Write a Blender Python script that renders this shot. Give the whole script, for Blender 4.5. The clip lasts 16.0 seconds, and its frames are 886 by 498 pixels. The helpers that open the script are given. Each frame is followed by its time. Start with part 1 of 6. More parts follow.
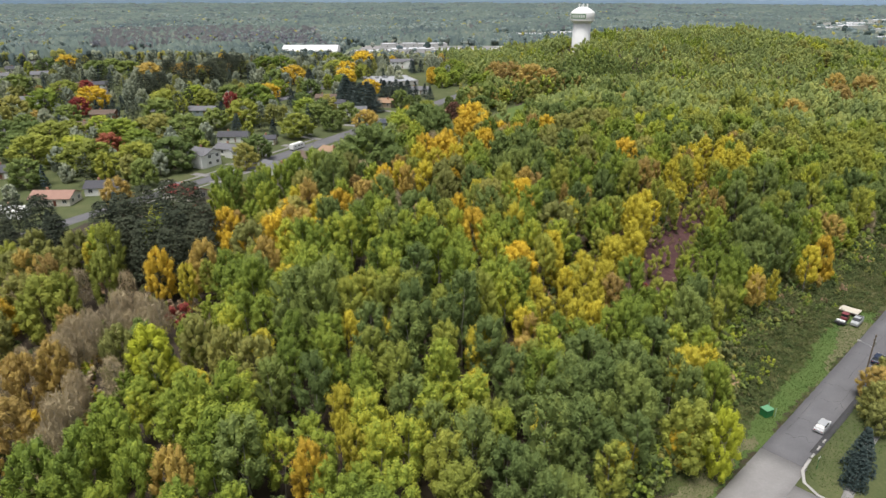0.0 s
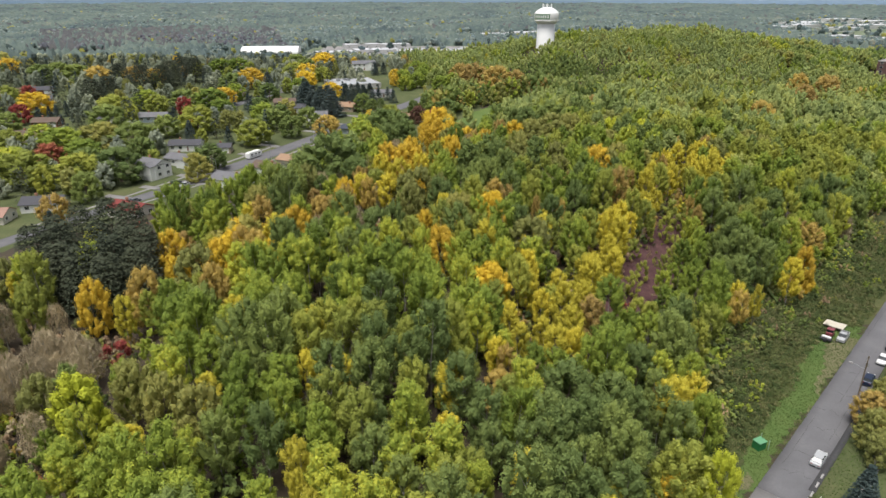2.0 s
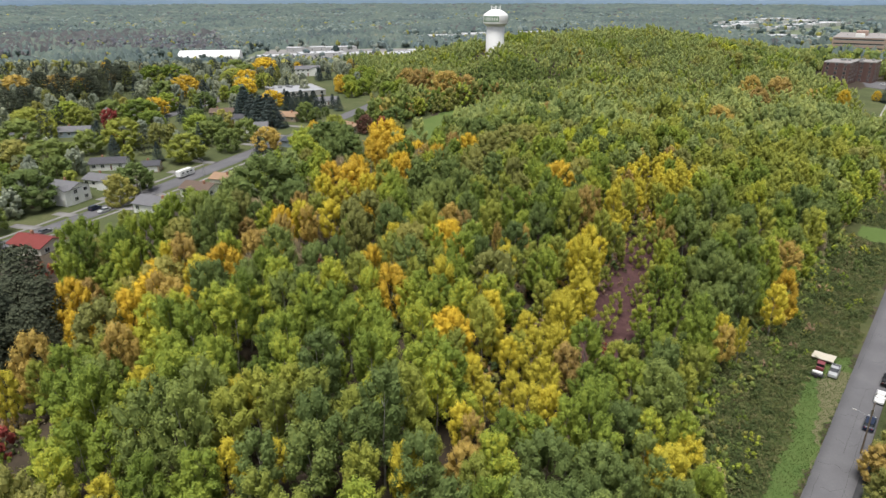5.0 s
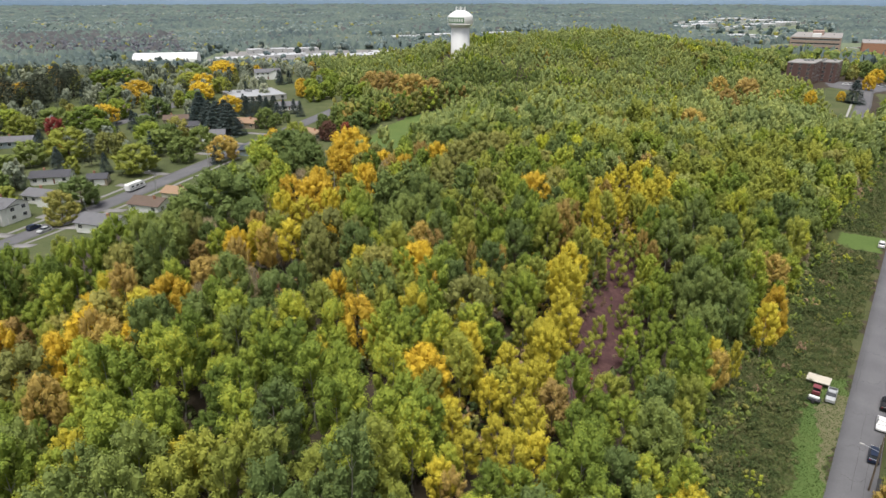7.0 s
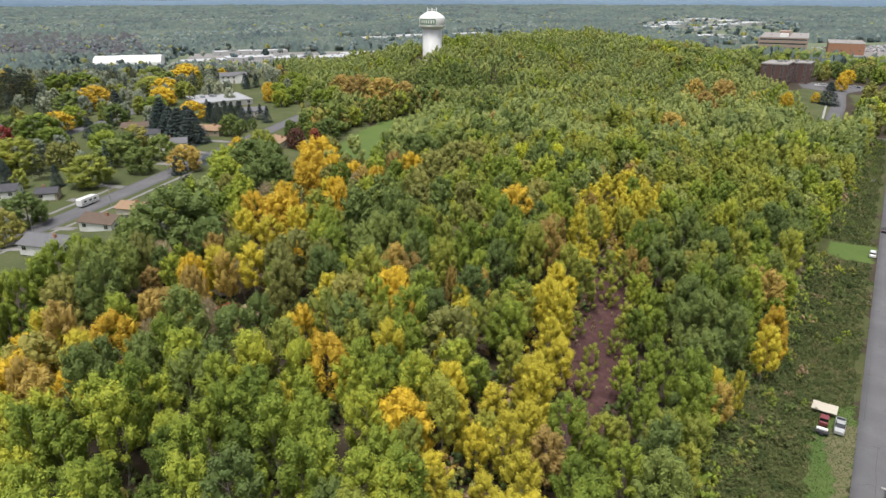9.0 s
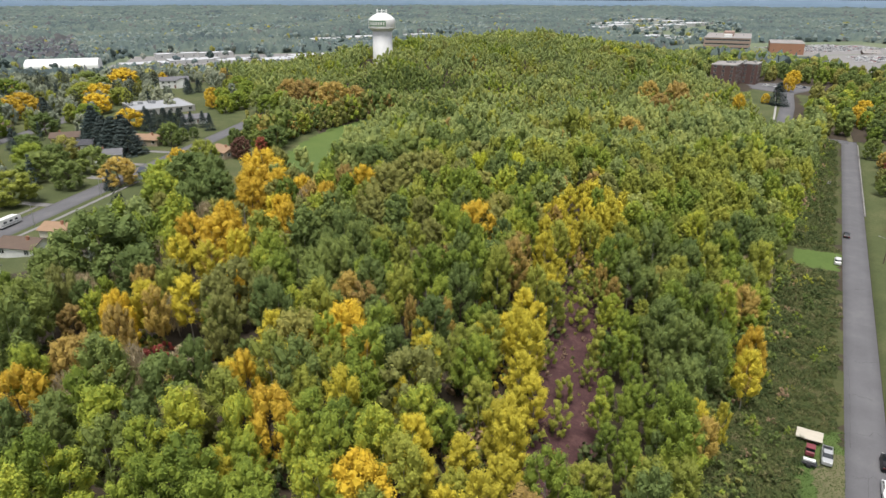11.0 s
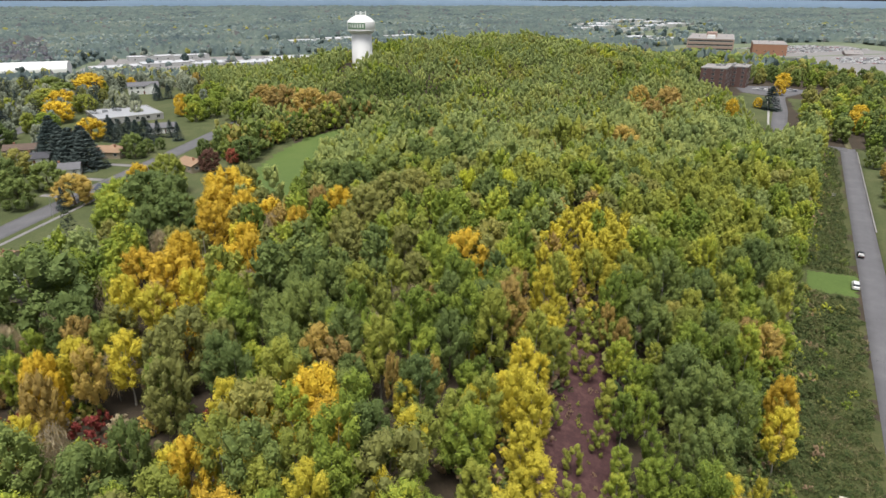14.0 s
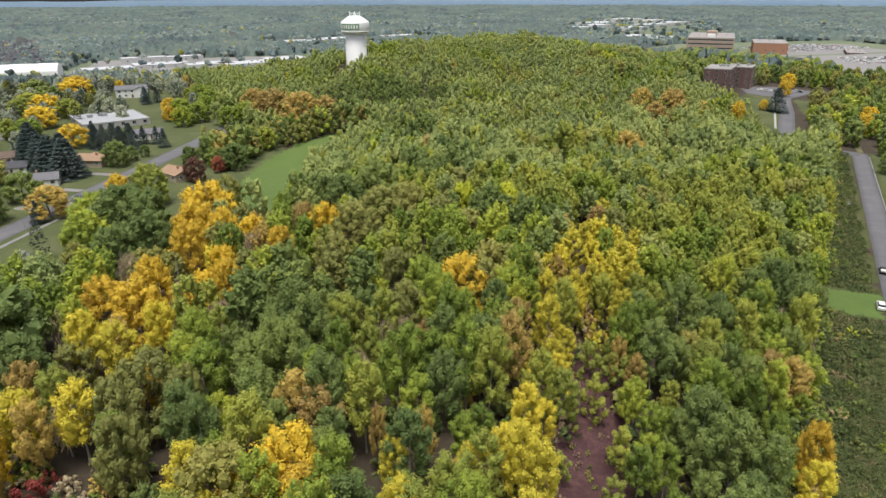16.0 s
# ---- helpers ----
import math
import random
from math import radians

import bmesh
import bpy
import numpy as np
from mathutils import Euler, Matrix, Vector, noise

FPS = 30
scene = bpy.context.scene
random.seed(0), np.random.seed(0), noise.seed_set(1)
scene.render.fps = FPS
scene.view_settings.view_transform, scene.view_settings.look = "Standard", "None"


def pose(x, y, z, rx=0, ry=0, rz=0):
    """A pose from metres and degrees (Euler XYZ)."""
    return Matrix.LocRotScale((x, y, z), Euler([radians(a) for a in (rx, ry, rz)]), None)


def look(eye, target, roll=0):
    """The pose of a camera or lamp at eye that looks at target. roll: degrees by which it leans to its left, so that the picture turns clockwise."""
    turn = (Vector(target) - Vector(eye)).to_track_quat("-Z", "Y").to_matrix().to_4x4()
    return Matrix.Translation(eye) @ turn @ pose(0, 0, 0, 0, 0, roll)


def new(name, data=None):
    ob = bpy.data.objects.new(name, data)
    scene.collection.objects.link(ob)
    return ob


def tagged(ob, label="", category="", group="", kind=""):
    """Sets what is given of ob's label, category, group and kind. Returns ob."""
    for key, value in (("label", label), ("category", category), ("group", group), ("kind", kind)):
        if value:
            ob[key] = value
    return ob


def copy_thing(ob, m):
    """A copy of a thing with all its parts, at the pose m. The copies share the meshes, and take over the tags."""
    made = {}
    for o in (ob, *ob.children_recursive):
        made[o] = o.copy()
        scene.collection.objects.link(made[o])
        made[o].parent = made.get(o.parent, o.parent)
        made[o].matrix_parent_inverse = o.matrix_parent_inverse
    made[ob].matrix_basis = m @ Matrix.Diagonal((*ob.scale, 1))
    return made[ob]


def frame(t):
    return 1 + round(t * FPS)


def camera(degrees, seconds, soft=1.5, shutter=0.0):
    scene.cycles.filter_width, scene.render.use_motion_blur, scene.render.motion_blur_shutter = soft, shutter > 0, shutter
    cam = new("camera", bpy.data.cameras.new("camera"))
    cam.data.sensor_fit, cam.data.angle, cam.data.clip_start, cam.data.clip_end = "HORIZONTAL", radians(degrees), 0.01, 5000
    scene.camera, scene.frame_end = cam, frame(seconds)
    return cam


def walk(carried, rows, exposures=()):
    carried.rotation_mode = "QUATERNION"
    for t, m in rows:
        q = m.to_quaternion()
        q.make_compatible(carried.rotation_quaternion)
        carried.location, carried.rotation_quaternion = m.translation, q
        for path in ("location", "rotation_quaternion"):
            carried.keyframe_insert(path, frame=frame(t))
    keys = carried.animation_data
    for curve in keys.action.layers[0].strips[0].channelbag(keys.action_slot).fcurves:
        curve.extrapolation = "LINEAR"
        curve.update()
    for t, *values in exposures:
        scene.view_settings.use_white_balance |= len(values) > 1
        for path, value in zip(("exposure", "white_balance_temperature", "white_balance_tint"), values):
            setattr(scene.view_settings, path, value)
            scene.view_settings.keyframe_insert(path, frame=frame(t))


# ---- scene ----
cam = camera(68.3, 16.0)
PATH = [
    (0, (15.333, -1.916, 74.225), (15.301, -0.057, 73.489), 0.1),
    (0.5, (15.29, 0.942, 74.298), (15.283, 2.801, 73.561), 0.2),
    (1, (15.271, 3.934, 74.401), (15.289, 5.793, 73.663), 0.2),
    (1.5, (15.338, 7.039, 74.486), (15.384, 8.898, 73.748), 0.2),
    (2, (15.526, 10.259, 74.591), (15.594, 12.117, 73.854), 0.1),
    (2.5, (15.776, 13.605, 74.741), (15.864, 15.462, 74.004), 0.2),
    (3, (16.044, 16.959, 74.865), (16.154, 18.815, 74.128), 0.1),
    (3.5, (16.308, 20.324, 74.946), (16.439, 22.179, 74.209), 0.0),
    (4, (16.501, 23.679, 74.982), (16.66, 25.532, 74.247), -0.0),
    (6.5, (17.499, 39.548, 75.458), (17.782, 41.387, 74.723), -0.0),
    (7, (17.737, 42.653, 75.447), (18.045, 44.488, 74.713), -0.0),
    (7.5, (18.083, 45.744, 75.444), (18.401, 47.577, 74.71), -0.1),
    (8, (18.433, 48.827, 75.469), (18.772, 50.656, 74.735), -0.1),
    (8.5, (18.85, 51.992, 75.537), (19.208, 53.818, 74.804), -0.1),
    (9, (19.289, 55.155, 75.606), (19.675, 56.975, 74.874), -0.0),
    (11.5, (22.322, 70.509, 76.051), (22.861, 72.291, 75.32), 0.1),
    (12, (22.993, 73.52, 76.106), (23.544, 75.299, 75.375), 0.1),
    (12.5, (23.752, 76.51, 76.156), (24.31, 78.286, 75.426), 0.1),
    (13, (24.595, 79.56, 76.227), (25.158, 81.335, 75.498), 0.1),
    (13.5, (25.573, 82.673, 76.347), (26.139, 84.447, 75.618), 0.1),
    (14, (26.585, 85.796, 76.457), (27.152, 87.57, 75.727), 0.1),
    (14.5, (27.725, 88.844, 76.525), (28.296, 90.616, 75.796), -0.0),
    (15, (28.945, 91.897, 76.604), (29.515, 93.669, 75.873), -0.1),
    (15.5, (30.155, 94.961, 76.688), (30.726, 96.733, 75.957), -0.1),
    (16, (31.41, 98.085, 76.769), (31.981, 99.857, 76.037), -0.1),
]
walk(cam, [(t, look(eye, target, roll)) for t, eye, target, roll in PATH])

# ---------------------------------------------------------------- light
world = bpy.data.worlds.new("overcast_sky")
scene.world = world
world.use_nodes = True
wn, wl = world.node_tree.nodes, world.node_tree.links
wn.clear()
sky = wn.new("ShaderNodeTexSky")
sky.sky_type, sky.sun_disc = "NISHITA", False
sky.sun_elevation, sky.sun_rotation = radians(74), radians(210)
sky.air_density, sky.dust_density, sky.ozone_density = 1.0, 4.0, 1.0
grey = wn.new("ShaderNodeHueSaturation")
grey.inputs["Saturation"].default_value = 0.45
back = wn.new("ShaderNodeBackground")
back.inputs["Strength"].default_value = 0.072
wout = wn.new("ShaderNodeOutputWorld")
wl.new(sky.outputs[0], grey.inputs["Color"])
wl.new(grey.outputs[0], back.inputs["Color"])
wl.new(back.outputs[0], wout.inputs[0])

sun_data = bpy.data.lights.new("sun", "SUN")
sun_data.energy, sun_data.angle, sun_data.color = 1.9, radians(30), (1.0, 0.97, 0.92)
sun = new("sun", sun_data)
sun.matrix_world = look((-35, -60, 240), (0, 0, 0))
scene.view_settings.exposure = 0.91


# ---------------------------------------------------------------- lay of the land
def smooth(a, b, v):
    u = np.clip((v - a) / (b - a), 0.0, 1.0)
    return u * u * (3 - 2 * u)


def ground_z(x, y):
    """Height of the ground: a long wooded ridge beside the road, a wooded hill with a knoll, then a plain."""
    along = (x - 70.0) * 0.7123 + (y - 93.0) * 0.7019
    away = (y - 93.0) * 0.7123 - (x - 70.0) * 0.7019
    crest = np.interp(along, [-120, -64, -20, 30, 75, 105, 150, 190, 230, 300, 340], [4, 8, 11.5, 12.5, 13.5, 14.5, 12, 8, 6, 2, 0])
    ridge = crest * smooth(20.0, 76.0, away) * (1 - smooth(130.0, 235.0, away)) * smooth(15.0, 75.0, y)
    rise = 0.021 * np.clip(y - 100.0, 0.0, 420.0)
    hill = 24.0 * np.exp(-(((x - 252.0) / 112.0) ** 2 + ((y - 600.0) / 145.0) ** 2))
    knoll = 13.0 * np.exp(-(((x - 118.0) / 62.0) ** 2 + ((y - 580.0) / 80.0) ** 2))
    edge = 610.0 + 60.0 * smooth(60.0, 200.0, x)
    drop = smooth(edge, edge + 260.0, y)
    return (rise + ridge + hill + knoll) * (1 - drop) - 16.0 * drop


def gz(x, y):
    return float(ground_z(np.float64(x), np.float64(y)))


ROAD_A, ROAD_D, ROAD_N = (70.0, 93.0), (0.7123, 0.7019), (0.7019, -0.7123)
STREET_A, STREET_D, STREET_N = (-75.0, 264.0), (0.447, 0.8945), (0.8945, -0.447)


def on_road(s, u):
    return ROAD_A[0] + s * ROAD_D[0] + u * ROAD_N[0], ROAD_A[1] + s * ROAD_D[1] + u * ROAD_N[1]


def road_su(x, y):
    dx, dy = x - ROAD_A[0], y - ROAD_A[1]
    return dx * ROAD_D[0] + dy * ROAD_D[1], dx * ROAD_N[0] + dy * ROAD_N[1]


def on_street(s, u):
    return STREET_A[0] + s * STREET_D[0] + u * STREET_N[0], STREET_A[1] + s * STREET_D[1] + u * STREET_N[1]


def street_su(x, y):
    dx, dy = x - STREET_A[0], y - STREET_A[1]
    return dx * STREET_D[0] + dy * STREET_D[1], dx * STREET_N[0] + dy * STREET_N[1]


# ---------------------------------------------------------------- materials
def material(name):
    m = bpy.data.materials.new(name)
    m.use_nodes = True
    nodes, links = m.node_tree.nodes, m.node_tree.links
    return m, nodes, links, nodes["Principled BSDF"]


def ramp(nodes, stops):
    r = nodes.new("ShaderNodeValToRGB")
    while len(r.color_ramp.elements) < len(stops):
        r.color_ramp.elements.new(0.5)
    for e, (p, c) in zip(r.color_ramp.elements, stops):
        e.position, e.color = p, (*c, 1)
    return r


def noise_node(nodes, links, vector, scale, detail=4.0, rough=0.6):
    n = nodes.new("ShaderNodeTexNoise")
    n.inputs["Scale"].default_value, n.inputs["Detail"].default_value, n.inputs["Roughness"].default_value = scale, detail, rough
    links.new(vector, n.inputs["Vector"])
    return n.outputs[0]


def calc(nodes, links, op, a, b):
    n = nodes.new("ShaderNodeMath")
    n.operation = op
    for i, v in enumerate((a, b)):
        if isinstance(v, (int, float)):
            n.inputs[i].default_value = v
        else:
            links.new(v, n.inputs[i])
    return n.outputs[0]


def surface(name, stops, coarse, fine, rough=0.9, bump=0.3, metal=0.0, mix=0.5, spec=0.3):
    """Two scales of variation between the ramp's colours, with a fine relief."""
    m, nodes, links, bsdf = material(name)
    pos = nodes.new("ShaderNodeNewGeometry").outputs["Position"]
    a, b = noise_node(nodes, links, pos, coarse, 3), noise_node(nodes, links, pos, fine, 5, 0.7)
    v = calc(nodes, links, "ADD", calc(nodes, links, "MULTIPLY", a, mix), calc(nodes, links, "MULTIPLY", b, 1 - mix))
    r = ramp(nodes, stops)
    links.new(v, r.inputs[0])
    links.new(r.outputs[0], bsdf.inputs["Base Color"])
    bsdf.inputs["Roughness"].default_value, bsdf.inputs["Metallic"].default_value = rough, metal
    bsdf.inputs["Specular IOR Level"].default_value = spec
    if bump:
        bm = nodes.new("ShaderNodeBump")
        bm.inputs["Strength"].default_value, bm.inputs["Distance"].default_value = bump, 0.05
        links.new(b, bm.inputs["Height"])
        links.new(bm.outputs[0], bsdf.inputs["Normal"])
    return m


def leaf_material(name, stops, patch=0.07, translucent=0.07, clone=0.50):
    """Foliage: colour shifts from tree to tree, from limb to limb and from spray to spray."""
    m, nodes, links, bsdf = material(name)
    geo = nodes.new("ShaderNodeNewGeometry")
    tint = nodes.new("ShaderNodeAttribute")
    tint.attribute_name = "tint"
    tree = calc(nodes, links, "FRACT", calc(nodes, links, "ADD", tint.outputs["Fac"], nodes.new("ShaderNodeObjectInfo").outputs["Random"]), 0.0)
    limb = noise_node(nodes, links, geo.outputs["Position"], patch, 2)
    if clone > 0.5:
        limb = calc(nodes, links, "SUBTRACT", calc(nodes, links, "MULTIPLY", limb, 1.8), 0.4)
    v = calc(nodes, links, "MULTIPLY", geo.outputs["Random Per Island"], 0.27)
    v = calc(nodes, links, "ADD", v, calc(nodes, links, "MULTIPLY", limb, clone))
    v = calc(nodes, links, "ADD", v, calc(nodes, links, "MULTIPLY", tree, 0.92 - clone))
    v = calc(nodes, links, "SUBTRACT", v, 0.06)
    r = ramp(nodes, stops)
    links.new(v, r.inputs[0])
    links.new(r.outputs[0], bsdf.inputs["Base Color"])
    bsdf.inputs["Roughness"].default_value = 0.65
    bsdf.inputs["Specular IOR Level"].default_value = 0.10
    glow = nodes.new("ShaderNodeBsdfTranslucent")
    links.new(r.outputs[0], glow.inputs["Color"])
    mixer = nodes.new("ShaderNodeMixShader")
    mixer.inputs[0].default_value = translucent
    links.new(bsdf.outputs[0], mixer.inputs[1])
    links.new(glow.outputs[0], mixer.inputs[2])
    links.new(mixer.outputs[0], nodes["Material Output"].inputs["Surface"])
    return m


LEAF = {
    "green": leaf_material("green_aspen_leaves", [(0.12, (0.081, 0.118, 0.027)), (0.40, (0.158, 0.217, 0.038)), (0.66, (0.272, 0.329, 0.049)), (0.90, (0.464, 0.457, 0.055))], 0.06, 0.07, 0.52),
    # hill aspens: haze over the slope is put in as paler, bluer green
    "cool": leaf_material("hazed_hill_leaves", [(0.14, (0.160, 0.207, 0.080)), (0.4, (0.227, 0.282, 0.098)), (0.64, (0.297, 0.341, 0.109)), (0.88, (0.391, 0.404, 0.112))], 0.032, 0.07, 0.62),
    "dark": leaf_material("dark_green_leaves", [(0.1, (0.074, 0.113, 0.038)), (0.5, (0.138, 0.183, 0.055)), (0.9, (0.234, 0.278, 0.068))]),
    "lime": leaf_material("yellow_green_leaves", [(0.1, (0.162, 0.192, 0.048)), (0.5, (0.248, 0.278, 0.054)), (0.9, (0.355, 0.357, 0.059))]),
    "yellow": leaf_material("yellow_leaves", [(0.10, (0.292, 0.273, 0.041)), (0.50, (0.483, 0.419, 0.050)), (0.90, (0.675, 0.545, 0.057))]),
    "gold": leaf_material("golden_leaves", [(0.1, (0.338, 0.223, 0.043)), (0.45, (0.533, 0.362, 0.043)), (0.9, (0.712, 0.500, 0.043))]),
    "orange": leaf_material("rust_orange_leaves", [(0.1, (0.210, 0.143, 0.066)), (0.45, (0.341, 0.241, 0.077)), (0.9, (0.513, 0.373, 0.086))]),
    "olive": leaf_material("olive_leaves", [(0.1, (0.139, 0.152, 0.054)), (0.5, (0.220, 0.227, 0.066)), (0.9, (0.337, 0.304, 0.076))]),
    "tan": leaf_material("tan_brown_leaves", [(0.1, (0.175, 0.121, 0.084)), (0.5, (0.294, 0.207, 0.132)), (0.9, (0.459, 0.316, 0.180))]),
    "red": leaf_material("red_leaves", [(0.1, (0.153, 0.033, 0.035)), (0.5, (0.275, 0.061, 0.050)), (0.9, (0.367, 0.160, 0.079))]),
    "copper": leaf_material("copper_red_leaves", [(0.1, (0.090, 0.050, 0.040)), (0.5, (0.165, 0.085, 0.060)), (0.9, (0.260, 0.150, 0.080))]),
    "bright": leaf_material("bright_lime_leaves", [(0.10, (0.290, 0.340, 0.036)), (0.50, (0.410, 0.440, 0.042)), (0.90, (0.560, 0.545, 0.050))]),
    # far garden crowns: haze greys and blues this leaf colour
    "park": leaf_material("hazed_garden_leaves", [(0.1, (0.137, 0.161, 0.126)), (0.5, (0.233, 0.265, 0.193)), (0.9, (0.370, 0.385, 0.254))]),
    "bare": leaf_material("bare_twigs", [(0.1, (0.250, 0.210, 0.139)), (0.5, (0.374, 0.310, 0.201)), (0.9, (0.520, 0.420, 0.254))], 0.2, 0.05),
    "pine": leaf_material("pine_needles", [(0.1, (0.029, 0.037, 0.025)), (0.5, (0.051, 0.062, 0.040)), (0.9, (0.089, 0.100, 0.061))], 0.2, 0.1),
    "spruce": leaf_material("spruce_needles", [(0.1, (0.027, 0.043, 0.041)), (0.5, (0.053, 0.075, 0.070)), (0.9, (0.094, 0.117, 0.108))], 0.3, 0.1),
    # distance haze is mixed into the next two as a blue shift
    "far": leaf_material("hazy_mixed_leaves", [(0.1, (0.090, 0.127, 0.146)), (0.42, (0.143, 0.192, 0.194)), (0.72, (0.212, 0.248, 0.217)), (0.92, (0.320, 0.297, 0.217)), (0.99, (0.538, 0.374, 0.203))], 0.006, 0.1),
    "far_bare": leaf_material("hazy_bare_twigs", [(0.1, (0.086, 0.091, 0.110)), (0.5, (0.121, 0.124, 0.146)), (0.9, (0.182, 0.170, 0.172))], 0.006, 0.1),
    "brush": leaf_material("brush_leaves", [(0.15, (0.040, 0.062, 0.024)), (0.45, (0.082, 0.112, 0.040)), (0.70, (0.140, 0.152, 0.057)), (0.92, (0.260, 0.205, 0.127))], 0.25, 0.2),
}
BARK_PALE = surface("pale_aspen_bark", [(0.2, (0.20, 0.19, 0.16)), (0.8, (0.42, 0.40, 0.35))], 0.6, 6, 0.85, 0.4)
BARK_DARK = surface("brown_bark", [(0.2, (0.055, 0.040, 0.030)), (0.8, (0.15, 0.12, 0.09))], 0.6, 7, 0.9, 0.5)
DIRT = surface("red_brown_dirt", [(0.25, (0.034, 0.017, 0.018)), (0.5, (0.070, 0.034, 0.035)), (0.78, (0.163, 0.088, 0.080))], 0.35, 1.6, 0.95, 0.8)
GRASS = surface("mown_grass", [(0.25, (0.045, 0.058, 0.024)), (0.5, (0.078, 0.095, 0.036)), (0.75, (0.15, 0.140, 0.070))], 0.07, 1.6, 0.95, 0.6)
MEADOW_GRASS = surface("meadow_grass", [(0.25, (0.062, 0.101, 0.023)), (0.5, (0.094, 0.144, 0.035)), (0.75, (0.140, 0.171, 0.049))], 0.05, 1.4, 0.95, 0.6)
VERGE_GRASS = surface("bright_mown_grass", [(0.25, (0.048, 0.086, 0.022)), (0.5, (0.077, 0.123, 0.031)), (0.75, (0.112, 0.145, 0.045))], 0.10, 2.2, 0.95, 0.6)
ROUGH_GRASS = surface("rough_grass", [(0.2, (0.036, 0.048, 0.016)), (0.5, (0.066, 0.076, 0.026)), (0.85, (0.15, 0.125, 0.065))], 0.09, 1.9, 0.95, 0.8)
DRY_GRASS = surface("worn_dry_grass", [(0.2, (0.080, 0.092, 0.040)), (0.5, (0.135, 0.128, 0.066)), (0.85, (0.21, 0.18, 0.115))], 0.30, 2.4, 0.95, 0.7)
ASPHALT = surface("grey_asphalt", [(0.2, (0.098, 0.097, 0.103)), (0.55, (0.138, 0.136, 0.144)), (0.85, (0.19, 0.187, 0.19))], 0.16, 3.2, 0.9, 0.25, mix=0.6)
# both distant canopies have blue haze worked into their colours
FAR_CANOPY = surface("hazy_canopy", [(0.34, (0.039, 0.057, 0.066)), (0.44, (0.072, 0.100, 0.099)), (0.55, (0.114, 0.148, 0.127)), (0.68, (0.184, 0.184, 0.138))], 0.006, 0.09, 1.0, 0, mix=0.5)
FAR_SWAMP = surface("hazy_bare_canopy", [(0.28, (0.046, 0.049, 0.054)), (0.5, (0.078, 0.080, 0.084)), (0.72, (0.125, 0.120, 0.112))], 0.005, 0.07, 1.0, 0, mix=0.5)
CONCRETE = surface("pale_concrete", [(0.2, (0.185, 0.178, 0.175)), (0.55, (0.245, 0.236, 0.232)), (0.85, (0.32, 0.31, 0.30))], 0.22, 2.6, 0.9, 0.25)
TAR = surface("dark_tar", [(0.3, (0.04, 0.04, 0.043)), (0.8, (0.08, 0.08, 0.082))], 0.5, 4, 0.8, 0.2)


def plain(name, base, rough=0.6, metal=0.0, vary=0.12, scale=1.5):
    dark = tuple(c * (1 - vary) for c in base)
    lite = tuple(min(1.0, c * (1 + vary)) for c in base)
    return surface(name, [(0.25, dark), (0.75, lite)], scale * 0.2, scale * 4, rough, 0.05, metal)


WHITE_PAINT = plain("white_paint", (0.78, 0.78, 0.76), 0.5, 0, 0.05)
TOWER_PAINT = plain("white_tank_paint", (0.80, 0.80, 0.79), 0.45, 0, 0.03, 0.3)
TOWER_GREEN = plain("green_sign_paint", (0.14, 0.26, 0.15), 0.5, 0, 0.06)
DARK_METAL = plain("dark_metal", (0.06, 0.06, 0.065), 0.45, 0.6)
STEEL = plain("galvanised_steel", (0.38, 0.39, 0.40), 0.4, 0.7)
RUBBER = plain("tyre_rubber", (0.025, 0.025, 0.026), 0.85)
WOOD_POLE = plain("weathered_wood", (0.16, 0.125, 0.095), 0.9, 0, 0.25, 3)
TAN_CANVAS = plain("tan_canvas", (0.50, 0.46, 0.38), 0.8, 0, 0.10)
GREEN_BOX_PAINT = plain("green_cabinet_paint", (0.025, 0.16, 0.055), 0.5, 0, 0.1)
RED_PAINT = plain("dark_red_paint", (0.21, 0.055, 0.065), 0.4)
BRICK_BROWN = plain("brown_brick", (0.135, 0.082, 0.072), 0.9, 0, 0.22, 2.5)
BRICK_TAN = plain("tan_brick", (0.37, 0.27, 0.225), 0.9, 0, 0.15, 2.5)
BRICK_ORANGE = plain("orange_brick", (0.36, 0.19, 0.125), 0.9, 0, 0.15, 2.5)
FLAT_ROOF = plain("gravel_roof", (0.30, 0.28, 0.27), 0.95, 0, 0.15, 2)
PALE_ROOF = plain("white_membrane_roof", (0.50, 0.51, 0.53), 0.7, 0, 0.07, 0.3)
SCHOOL_ROOF = plain("grey_membrane_roof", (0.34, 0.35, 0.37), 0.8, 0, 0.12, 0.4)
CEMENT_TRIM = plain("pale_trim", (0.38, 0.37, 0.355), 0.7)


def glass_material():
    m, nodes, links, bsdf = material("window_glass")
    bsdf.inputs["Base Color"].default_value = (0.030, 0.036, 0.042, 1)
    bsdf.inputs["Roughness"].default_value = 0.06
    bsdf.inputs["Specular IOR Level"].default_value = 0.7
    return m


GLASS = glass_material()


